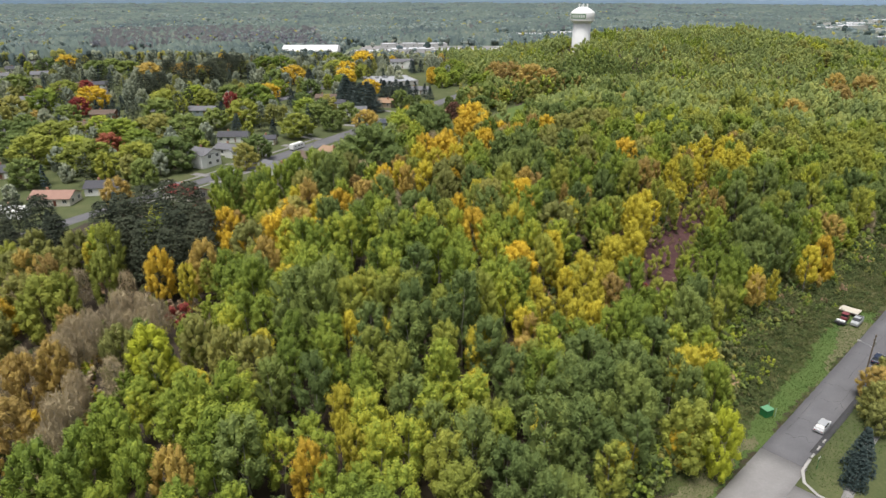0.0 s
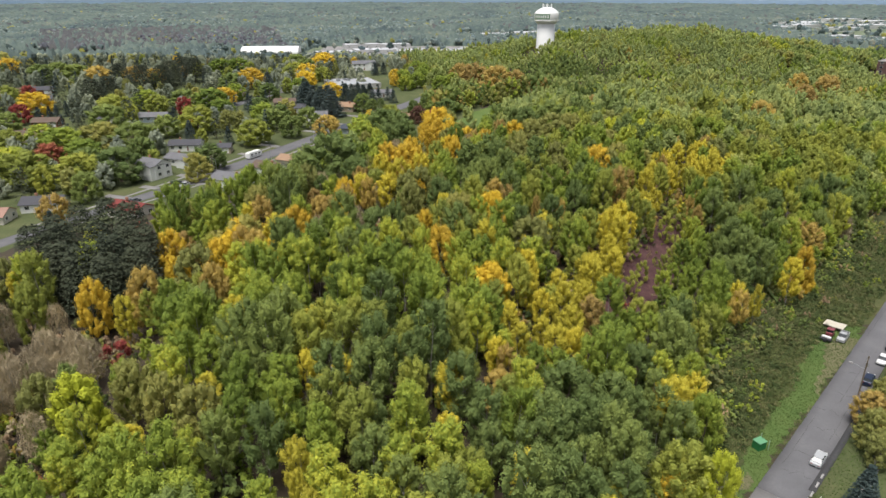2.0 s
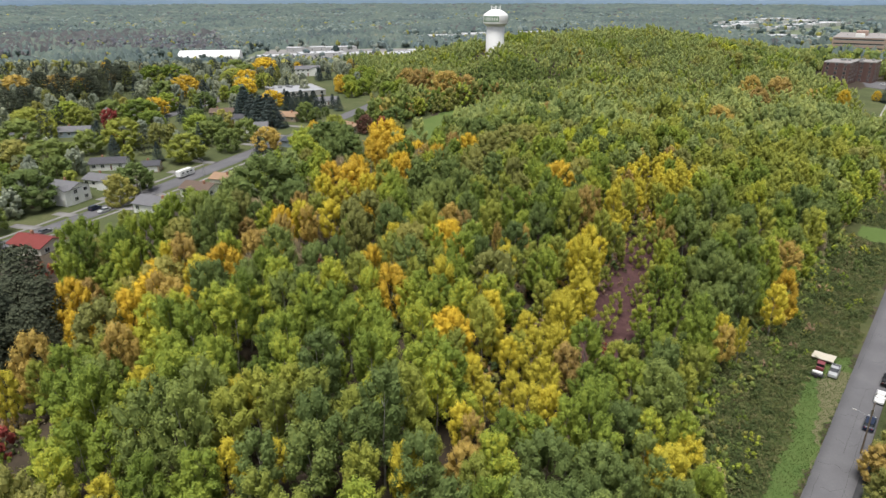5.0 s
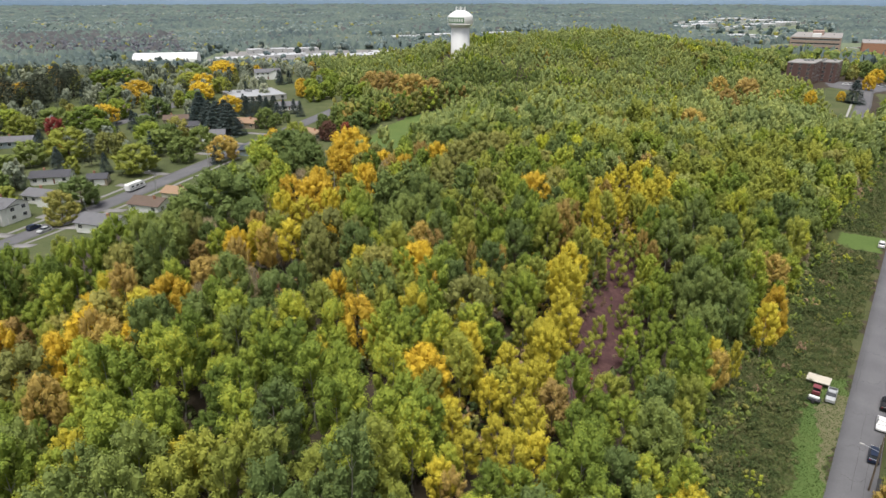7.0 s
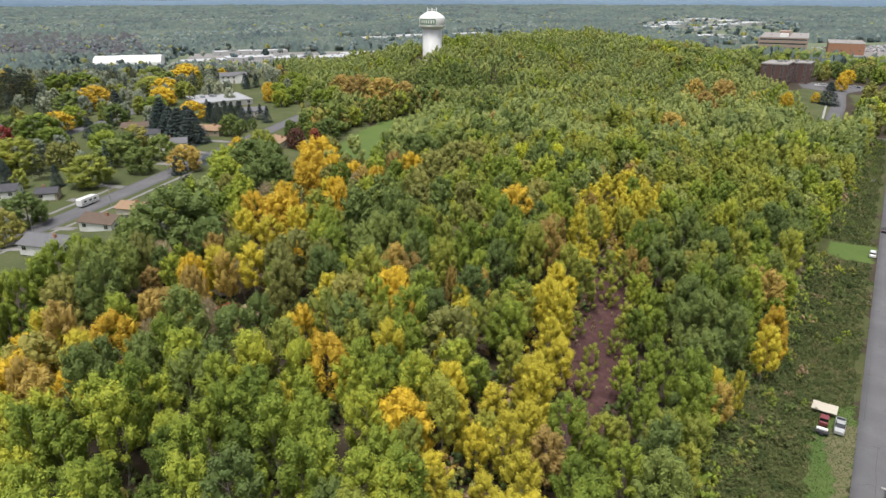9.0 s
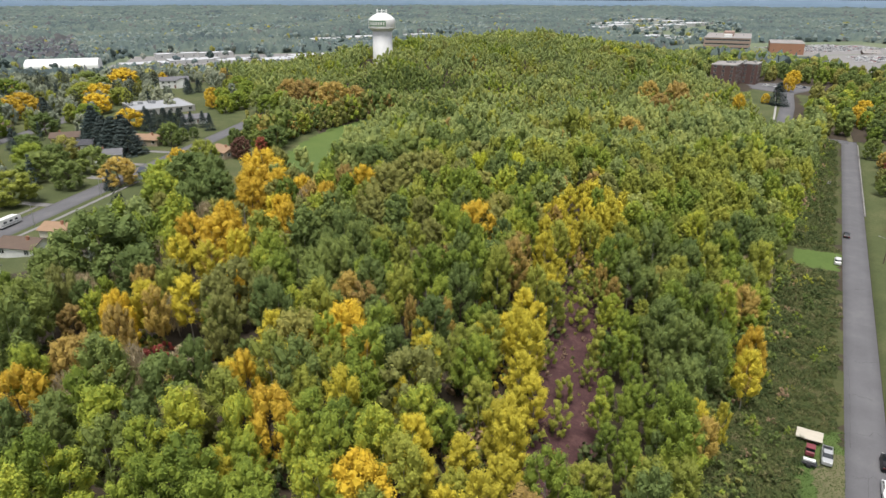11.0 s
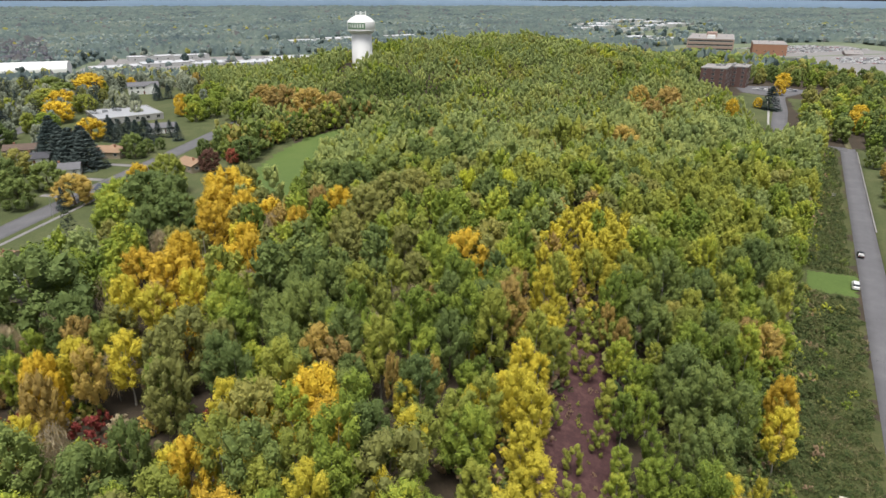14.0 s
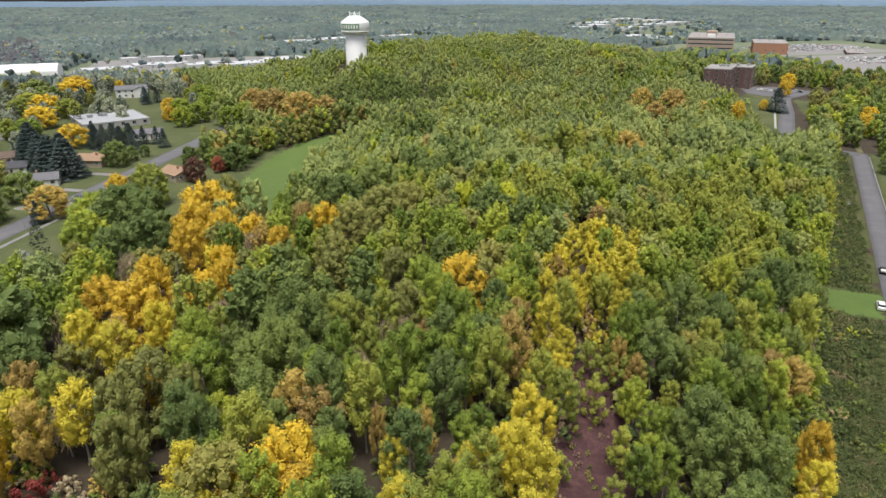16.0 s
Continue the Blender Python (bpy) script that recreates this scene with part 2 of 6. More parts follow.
# ---------------------------------------------------------------- mesh helpers
def array_mesh(name, verts, faces, mats, index=None):
    """A mesh from arrays of corners and of faces that all have as many corners."""
    verts, faces = np.asarray(verts, np.float32), np.asarray(faces, np.int32)
    me = bpy.data.meshes.new(name)
    k = faces.shape[1]
    me.vertices.add(len(verts))
    me.vertices.foreach_set("co", verts.ravel())
    me.loops.add(faces.size)
    me.loops.foreach_set("vertex_index", faces.ravel())
    me.polygons.add(len(faces))
    me.polygons.foreach_set("loop_start", np.arange(0, faces.size, k, dtype=np.int32))
    for m in mats:
        me.materials.append(m)
    if index is not None:
        me.polygons.foreach_set("material_index", np.asarray(index, np.int32))
    me.update(calc_edges=True)
    return me


def part(name, bm, mat, parent=None, label=""):
    """Links a bmesh as one mesh object under a thing or a part."""
    me = bpy.data.meshes.new(name)
    bm.to_mesh(me)
    bm.free()
    me.materials.append(mat)
    ob = new(name, me)
    ob.parent = parent
    if label:
        tagged(ob, label)
    return ob


def share(name, me, parent, m, label=""):
    """Another object on an existing mesh."""
    ob = new(name, me)
    ob.parent = parent
    ob.matrix_basis = m
    if label:
        tagged(ob, label)
    return ob


def thing(name, m, label, category, group="", kind=""):
    ob = new(name)
    ob.matrix_basis = m
    return tagged(ob, label, category, group, kind)


def box(bm, x0, y0, z0, x1, y1, z1, bevel=0.0):
    made = bmesh.ops.create_cube(bm, size=1.0, matrix=Matrix.Translation(((x0 + x1) / 2, (y0 + y1) / 2, (z0 + z1) / 2)) @ Matrix.Diagonal((x1 - x0, y1 - y0, z1 - z0, 1)))
    if bevel:
        edges = list({e for v in made["verts"] for e in v.link_edges})
        bmesh.ops.bevel(bm, geom=edges, offset=bevel, segments=2, affect="EDGES", profile=0.6)
    return bm


def boxed(*args, **kw):
    return box(bmesh.new(), *args, **kw)


def rod(bm, a, b, ra, rb=None, sides=8):
    a, b = Vector(a), Vector(b)
    m = Matrix.Translation((a + b) / 2) @ (b - a).to_track_quat("Z", "Y").to_matrix().to_4x4()
    bmesh.ops.create_cone(bm, cap_ends=True, segments=sides, radius1=ra, radius2=ra if rb is None else rb, depth=(b - a).length, matrix=m)
    return bm


def lathe(profile, sides=48):
    """A turned body from (radius, height) steps."""
    bm = bmesh.new()
    rings = [[bm.verts.new((r * math.cos(2 * math.pi * i / sides), r * math.sin(2 * math.pi * i / sides), z)) for i in range(sides)] for r, z in profile]
    for lo, hi in zip(rings, rings[1:]):
        for i in range(sides):
            j = (i + 1) % sides
            f = bm.faces.new((lo[i], lo[j], hi[j], hi[i]))
            f.smooth = True
    bm.faces.new(rings[-1])
    return bm


def inside(poly, x, y):
    """Which of the points lie inside the polygon."""
    x, y = np.asarray(x, float), np.asarray(y, float)
    res = np.zeros(x.shape, bool)
    n = len(poly)
    for i in range(n):
        (xa, ya), (xb, yb) = poly[i], poly[(i + 1) % n]
        if ya == yb:
            continue
        res ^= ((ya > y) != (yb > y)) & (x < (xb - xa) * (y - ya) / (yb - ya) + xa)
    return res


def ribbon(name, line, left, right, lift, mat, label, category="road", step=4.0):
    """A strip of ground along a line, from left to right of it (metres to its right), lying just above the ground."""
    pts = []
    for (xa, ya), (xb, yb) in zip(line, line[1:]):
        n = max(1, int(math.hypot(xb - xa, yb - ya) / step))
        pts += [(xa + (xb - xa) * i / n, ya + (yb - ya) * i / n) for i in range(n)]
    pts.append(line[-1])
    across = max(2, int((right - left) / 3.0) + 1)
    rows = []
    for i, (x, y) in enumerate(pts):
        xa, ya = pts[max(0, i - 1)]
        xb, yb = pts[min(len(pts) - 1, i + 1)]
        d = math.hypot(xb - xa, yb - ya)
        nx, ny = (yb - ya) / d, -(xb - xa) / d
        for k in range(across + 1):
            u = left + (right - left) * k / across
            rows.append((x + nx * u, y + ny * u, gz(x + nx * u, y + ny * u) + lift))
    w = across + 1
    faces = [(i * w + k, i * w + k + 1, (i + 1) * w + k + 1, (i + 1) * w + k) for i in range(len(pts) - 1) for k in range(across)]
    ob = new(name, array_mesh(name, rows, faces, [mat]))
    solid = ob.modifiers.new("depth", "SOLIDIFY")
    solid.thickness, solid.offset = 0.10, -1
    return tagged(ob, label, category, kind="structure")


def patch(name, poly, lift, mat, label, category="ground", cell=2.0, ragged=1.0):
    """A patch of ground cover with an uneven edge."""
    xs, ys = [p[0] for p in poly], [p[1] for p in poly]
    gx, gy = np.meshgrid(np.arange(min(xs) - cell, max(xs) + cell, cell), np.arange(min(ys) - cell, max(ys) + cell, cell), indexing="ij")
    rng = np.random.default_rng(len(name) * 7 + int(abs(xs[0])))
    jx, jy = gx + rng.uniform(-0.3, 0.3, gx.shape) * cell * ragged, gy + rng.uniform(-0.3, 0.3, gy.shape) * cell * ragged
    wx, wy = gx[:-1, :-1] + cell / 2, gy[:-1, :-1] + cell / 2
    sway = ragged * (np.sin(wx * 0.33 + 1.3 * np.sin(wy * 0.27)) + 0.35 * np.sin(wy * 1.7 + wx * 1.1)) * 0.6
    keep = inside(poly, wx + sway, wy - sway)
    verts = np.stack([jx, jy, ground_z(jx, jy) + lift], -1).reshape(-1, 3)
    n = gx.shape[1]
    i, j = np.nonzero(keep)
    a = i * n + j
    faces = np.stack([a, a + n, a + n + 1, a + 1], -1)
    return tagged(new(name, array_mesh(name, verts, faces, [mat])), label, category, kind="structure")


# ---------------------------------------------------------------- ground and roads
def ground_material():
    """Brown forest floor near the woods, duller green fields out on the plain."""
    m, nodes, links, bsdf = material("forest_floor_and_fields")
    pos = nodes.new("ShaderNodeNewGeometry").outputs["Position"]
    v = calc(nodes, links, "ADD", calc(nodes, links, "MULTIPLY", noise_node(nodes, links, pos, 0.12, 3), 0.5), calc(nodes, links, "MULTIPLY", noise_node(nodes, links, pos, 1.7, 5, 0.7), 0.5))
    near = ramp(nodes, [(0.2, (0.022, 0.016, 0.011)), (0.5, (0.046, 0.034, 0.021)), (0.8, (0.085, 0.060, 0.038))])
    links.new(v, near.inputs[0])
    far = ramp(nodes, [(0.3, (0.105, 0.140, 0.085)), (0.55, (0.150, 0.180, 0.105)), (0.75, (0.20, 0.20, 0.13))])
    links.new(noise_node(nodes, links, pos, 0.004, 6), far.inputs[0])
    split = nodes.new("ShaderNodeSeparateXYZ")
    links.new(pos, split.inputs[0])
    mixer = nodes.new("ShaderNodeMix")
    mixer.data_type = "RGBA"
    edge = nodes.new("ShaderNodeMapRange")
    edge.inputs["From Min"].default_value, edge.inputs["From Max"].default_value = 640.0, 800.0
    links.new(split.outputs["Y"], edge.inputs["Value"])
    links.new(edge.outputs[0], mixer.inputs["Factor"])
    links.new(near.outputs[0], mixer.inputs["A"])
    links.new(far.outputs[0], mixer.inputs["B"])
    links.new(mixer.outputs["Result"], bsdf.inputs["Base Color"])
    bsdf.inputs["Roughness"].default_value = 0.95
    return m


def build_ground():
    near = np.arange(-300, 520, 5.0)
    gx = np.concatenate([[-5000, -3500, -2400, -1600, -1100, -800, -600, -450, -370], near, [560, 640, 760, 950, 1250, 1700, 2400, 3500, 5000]])
    gy = np.concatenate([[-1500, -800, -400, -200, -100], np.arange(-50, 760, 5.0), [790, 830, 880, 940, 1000, 1080, 1200, 1500, 2000, 3000, 4200, 4990]])
    mx, my = np.meshgrid(gx, gy, indexing="ij")
    verts = np.stack([mx, my, ground_z(mx, my)], -1).reshape(-1, 3)
    n = len(gy)
    i, j = np.meshgrid(np.arange(len(gx) - 1), np.arange(n - 1), indexing="ij")
    a = (i * n + j).ravel()
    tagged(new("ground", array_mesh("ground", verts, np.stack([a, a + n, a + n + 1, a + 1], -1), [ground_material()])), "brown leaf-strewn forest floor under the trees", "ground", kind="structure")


build_ground()

ribbon("road", [on_road(-1, 3.4), on_road(150, 3.4), on_road(338, 3.4)], -3.4, 3.4, 0.08, ASPHALT, "grey worn asphalt road along the woods")
ribbon("concrete_road", [on_road(-70, 3.4), on_road(-1, 3.4)], -3.4, 4.2, 0.085, CONCRETE, "pale concrete road at the junction")
ribbon("side_road", [on_road(-12, 7.0), on_road(-12, 40)], -5.5, 5.5, 0.08, CONCRETE, "pale concrete side road")
ribbon("branch_road", [on_road(335, 3.0), (304, 333), (300, 346), (308, 366), (317, 377), (350, 411), (384, 449), (398, 463)], -4.2, 4.2, 0.09, ASPHALT, "grey asphalt drive to the apartment building")
ribbon("trail", [on_road(337, 4.0), (330, 345), (352, 362), (392, 376)], -1.4, 1.4, 0.08, DRY_GRASS, "worn sandy track beside the trees", "path")
ribbon("kerb", [on_road(210, 7.1), on_road(332, 7.1)], -0.2, 0.25, 0.2, CONCRETE, "pale concrete kerb", "kerb")
ribbon("drive_kerb", [(311, 379), (344, 415), (377, 452)], -0.3, 0.9, 0.2, CEMENT_TRIM, "pale concrete walk along the drive", "kerb")
ribbon("street", [on_street(-90, 0), on_street(240, 0)], -4.6, 4.6, 0.09, ASPHALT, "grey asphalt street with parked cars")
ribbon("street_walk", [on_street(-60, 8.0), on_street(95, 8.0)], -0.8, 0.8, 0.12, CONCRETE, "pale concrete walk beside the street", "pavement")
ribbon("street_walk", [on_street(-60, -8.0), on_street(60, -8.0)], -0.8, 0.8, 0.12, CONCRETE, "pale concrete walk beside the street", "pavement")
ribbon("cross_street", [(-120, 380), (-83, 478), (-78, 512), (-96, 560), (-150, 640)], -4.0, 4.0, 0.09, ASPHALT, "grey asphalt cross street")

ribbon("west_street", [(-190, 262), (-197, 290), (-206, 340), (-222, 420)], -4.0, 4.0, 0.09, ASPHALT, "grey asphalt street between the gardens")

VERGE = [on_road(-30, -1), on_road(6, -4.6), on_road(30, -5.0), on_road(52, -7.0), on_road(66, -6.6), on_road(70, -0.1), on_road(-30, -0.1)]
patch("verge", VERGE, 0.05, VERGE_GRASS, "bright green mown grass verge", "grass", 0.35)
patch("rough_field", [(-400, -200), (-400, 40), (60, 44), (400, 44), (400, -200)], 0.02, ROUGH_GRASS, "rough grass field before the woods", "grass", 12.0, 0.2)
patch("mown_plot", [on_road(151, -12), on_road(165, -13), on_road(167, -0.6), on_road(152, -0.6)], 0.06, MEADOW_GRASS, "mown square of green grass", "grass", 1.0, 0.5)
patch("worn_verge", [on_road(46, -1.8), on_road(55, -4.2), on_road(62, -4.6), on_road(63, -0.2), on_road(24, -0.2)], 0.075, DRY_GRASS, "worn dry grass where vehicles pull off", "grass", 0.3)
patch("worn_verge", [on_road(-34, -6), on_road(-6, -5), on_road(2, -3), on_road(0, -1), on_road(-34, -0.6)], 0.08, DRY_GRASS, "dry brown grass at the road's edge", "grass", 0.3)
patch("brush_ground", [on_road(-30, -12), on_road(40, -27), on_road(90, -23), on_road(170, -18), on_road(335, -12), on_road(335, -0.2), on_road(8, -0.2), on_road(-20, -4)], 0.03, ROUGH_GRASS, "rough green and straw grass", "grass", 2.0)
ribbon("lawn", [on_road(-6.4, 33), on_road(340, 33)], -26.1, 27, 0.04, GRASS, "green lawns across the road", "grass")
ribbon("lawn", [on_road(-80, 33), on_road(-17.6, 33)], -25.3, 27, 0.04, GRASS, "green lawns across the road", "grass")
ribbon("walk", [on_road(-5, 14.5), on_road(12, 12.8), on_road(24, 12.5)], -0.75, 0.75, 0.10, CONCRETE, "pale concrete garden walk", "pavement")
ribbon("walk", [on_road(-4.5, 14.0), on_road(-6.0, 40)], -0.7, 0.7, 0.10, CONCRETE, "pale concrete garden walk", "pavement")
ribbon("kerb", [on_road(2, 7.0), on_road(-2, 7.2), on_road(-4.8, 8.4), on_road(-6.3, 11.0), on_road(-6.4, 40)], -0.25, 0.25, 0.22, CEMENT_TRIM, "pale rounded concrete kerb", "kerb", 1.0)
ribbon("tar_edge", [on_road(4, 6.75), on_road(14, 6.9), on_road(40, 7.2)], -0.5, 0.6, 0.095, TAR, "dark crumbled tar at the road's edge", "road")
CRACKS = random.Random(5)
for s0 in (6, 13, 22, 29, 37, 46, 58, 71, 84, 99, 118, 140):
    u0, line = CRACKS.uniform(0.3, 2.0), []
    for k in range(7):
        line.append(on_road(s0 + CRACKS.uniform(-0.35, 0.35) + k * CRACKS.uniform(-0.1, 0.5), u0 + k * 0.75))
    ribbon("crack", line, -0.018, 0.022, 0.09, TAR, "dark tar-filled crack across the road", "road")
for s0, u0, s1 in ((8, 1.2, 26), (34, 3.4, 60), (20, 5.2, 48), (66, 1.0, 96)):
    ribbon("crack", [on_road(s0 + (s1 - s0) * k / 9, u0 + CRACKS.uniform(-0.14, 0.14)) for k in range(10)], -0.02, 0.02, 0.092, TAR, "dark tar-filled crack along the road", "road")
for s0, s1 in ((2.5, 4.0), (5.4, 6.9), (8.3, 9.6)):
    ribbon("kerb_stone", [on_road(s0, 7.0), on_road(s1, 7.0)], -0.15, 0.15, 0.2, CEMENT_TRIM, "loose pale kerb stone", "kerb")
DIRT_POLY = [(48, 130), (57, 133), (67, 142), (75, 152), (82, 161), (87, 171), (93, 183), (96, 194), (89, 196), (81, 186), (73, 175), (66, 162), (61, 152), (53, 142)]
patch("dirt_clearing", DIRT_POLY, 0.05, DIRT, "bare red-brown dirt clearing in the woods", "dirt", 0.8)
FIELD_POLY = [(26, 266), (27, 300), (29, 345), (33, 370), (48, 405), (63, 426), (80, 438), (92, 440), (90, 418), (72, 388), (60, 362), (50, 330), (44, 300), (42, 268)]
patch("meadow", FIELD_POLY, 0.05, MEADOW_GRASS, "smooth mown green meadow", "grass", 2.0)
patch("neighbourhood_lawn", [(-420, 190), (-300, 150), (-100, 190), (-58, 222), (-30, 262), (-6, 276), (40, 272), (44, 320), (52, 380), (56, 424), (56, 450), (40, 520), (20, 640), (-420, 690)], 0.03, GRASS, "green house lawns", "grass", 6.0, 0.2)
patch("drive_lawn", [(296, 376), (312, 372), (388, 448), (372, 470), (330, 440)], 0.05, GRASS, "green lawn by the apartment building", "grass", 2.0)
patch("drive_lawn", [(330, 372), (345, 376), (404, 440), (394, 452)], 0.05, GRASS, "green lawn along the drive", "grass", 2.0)
patch("car_park", [(372, 470), (392, 452), (440, 476), (428, 500), (390, 500)], 0.10, ASPHALT, "grey car park", "car park", 2.0, 0.0)

# ---------------------------------------------------------------- trees
def sprays(rng, centres, normals, size, slim=0.8, rise=0.7):
    """Pointed leaf sprays that face their normals and reach up and out."""
    n = len(centres)
    nrm = normals + rng.normal(0, 0.34, (n, 3))
    nrm /= np.linalg.norm(nrm, axis=1, keepdims=True) + 1e-9
    ref = rng.normal(0, 1, (n, 3))
    ref[:, 2] += rise
    side = np.cross(nrm, ref)
    side /= np.linalg.norm(side, axis=1, keepdims=True) + 1e-9
    up = np.cross(side, nrm)
    s = (size * rng.uniform(0.6, 1.4, n))[:, None]
    tri = np.stack([centres - up * s * 0.45 + side * s * slim * 0.5, centres + up * s * 0.65, centres - up * s * 0.45 - side * s * slim * 0.5], 1)
    return tri.reshape(-1, 3)


def plume_cores(rng, cc, axis, wide, long, sides):
    """The dense inside of each plume of leaves: a pointed body, widest below its middle."""
    n = len(cc)
    side = np.cross(axis, rng.normal(0, 1, (n, 3)))
    side /= np.linalg.norm(side, axis=1, keepdims=True) + 1e-9
    other = np.cross(axis, side)
    k = np.arange(sides) * 2 * np.pi / sides
    round_ = (np.cos(k)[None, :, None] * side[:, None, :] + np.sin(k)[None, :, None] * other[:, None, :]) * wide[:, None, None]
    foot, tip = cc - axis * long[:, None], cc + axis * long[:, None]
    low = cc[:, None, :] - (axis * long[:, None] * 0.45)[:, None, :] + round_ * rng.uniform(0.8, 1.1, (n, sides, 1))
    high = cc[:, None, :] + (axis * long[:, None] * 0.5)[:, None, :] + round_ * rng.uniform(0.65, 0.95, (n, sides, 1))
    low2, high2 = np.roll(low, -1, 1), np.roll(high, -1, 1)
    foot, tip = np.repeat(foot[:, None], sides, 1), np.repeat(tip[:, None], sides, 1)
    tris = [np.stack(p, 2) for p in ((foot, low2, low), (low, low2, high2), (low, high2, high), (high, high2, tip))]
    return np.concatenate([p.reshape(-1, 3) for p in tris])


def crown_cloud(rng, kind, n, size):
    """The leaf sprays of one crown: sprays on the shells of many clumps that fill the tree's outline."""
    if kind in ("pine", "spruce"):
        h, r, base = (14.5, 3.9, 0.16) if kind == "pine" else (12.0, 2.5, 0.05)
        tiers = 11
        t = rng.integers(0, tiers, n) / tiers + rng.uniform(0, 0.05, n)
        z = h * (base + (1 - base) * t)
        wide = (1 - t) ** (0.36 if kind == "pine" else 0.85) * r + 0.12
        spokes = rng.integers(0, 7, n) * 2 * np.pi / 7 + np.floor(t * tiers) * 1.3 + rng.normal(0, 0.42, n)
        d = wide * np.sqrt(rng.uniform(0.12, 1, n))
        c = np.stack([np.cos(spokes) * d, np.sin(spokes) * d, z - d * 0.28 + rng.normal(0, 0.15, n)], 1)
        nm = np.stack([np.cos(spokes) * 0.5, np.sin(spokes) * 0.5, np.full(n, 0.9)], 1)
        return sprays(rng, c, nm, size, 0.9, -0.3)
    if kind == "bare":
        h, r = 9.5, 2.2
        a, t = rng.uniform(0, 2 * np.pi, n), rng.uniform(0.25, 1, n)
        d = r * np.sqrt(rng.uniform(0, 1, n)) * np.sin(np.pi * np.clip(t * 0.9, 0, 1)) ** 0.6
        c = np.stack([np.cos(a) * d, np.sin(a) * d, h * t], 1)
        nm = rng.normal(0, 1, (n, 3))
        nm[:, 2] *= 0.3
        return sprays(rng, c, nm, size * 1.7, 0.06, 1.8)
    h, r, base, clumps = {"aspen": (13.6, 2.7, 0.34, 34), "broad": (12.0, 4.2, 0.14, 64), "shrub": (2.6, 1.6, 0.05, 9), "sapling": (7.0, 1.9, 0.08, 15)}[kind]
    if n < 700 and kind != "shrub":
        clumps = int(clumps * (0.22 if n < 200 else 0.5))
    # clumps sit near the outline of the crown, widest a little below its middle
    t = (np.arange(clumps) + rng.uniform(0.1, 0.9, clumps)) / clumps
    env = np.clip(1 - np.abs((t - 0.40) / 0.62) ** 2.3, 0.06, 1) ** 0.5
    a = np.arange(clumps) * 2.4 + rng.uniform(-0.6, 0.6, clumps)
    wide = r * rng.uniform(0.19, 0.34, clumps) * (1.0 if kind in ("aspen", "sapling") else 0.84) * (1 if n >= 700 else 1.15 if kind == "shrub" else 1.35)
    d = np.clip(r * env * rng.uniform(0.62, 1.05, clumps) - wide * 0.35, 0, None)
    cz = h * (base + (0.97 - base) * t) - wide * 0.5
    cc = np.stack([np.cos(a) * d, np.sin(a) * d, cz], 1)
    axis = np.stack([np.cos(a) * d / r * 0.6, np.sin(a) * d / r * 0.6, np.ones(clumps)], 1) + rng.normal(0, 0.16, (clumps, 3))
    axis /= np.linalg.norm(axis, axis=1, keepdims=True)
    long = wide * rng.uniform(1.15, 1.75, clumps) * (1.15 if kind in ("aspen", "sapling") else 0.85)
    pick = rng.choice(clumps, n, p=wide * long / np.sum(wide * long))
    v = rng.normal(0, 1, (n, 3)) + axis[pick] * 0.45
    v /= np.linalg.norm(v, axis=1, keepdims=True) + 1e-9
    up = np.sum(v * axis[pick], 1, keepdims=True)
    side = v - axis[pick] * up
    fluff = rng.uniform(0.80, 1.16, (n, 1))
    c = cc[pick] + (side * wide[pick][:, None] + axis[pick] * up * long[pick][:, None]) * fluff
    nm = v + np.array([0, 0, 0.25])
    return np.concatenate([sprays(rng, c, nm, size, 0.7, 1.4), plume_cores(rng, cc, axis, wide * (0.72 if n > 500 else 0.84), long * (0.86 if n > 500 else 0.86), 5 if n > 500 else 4)])


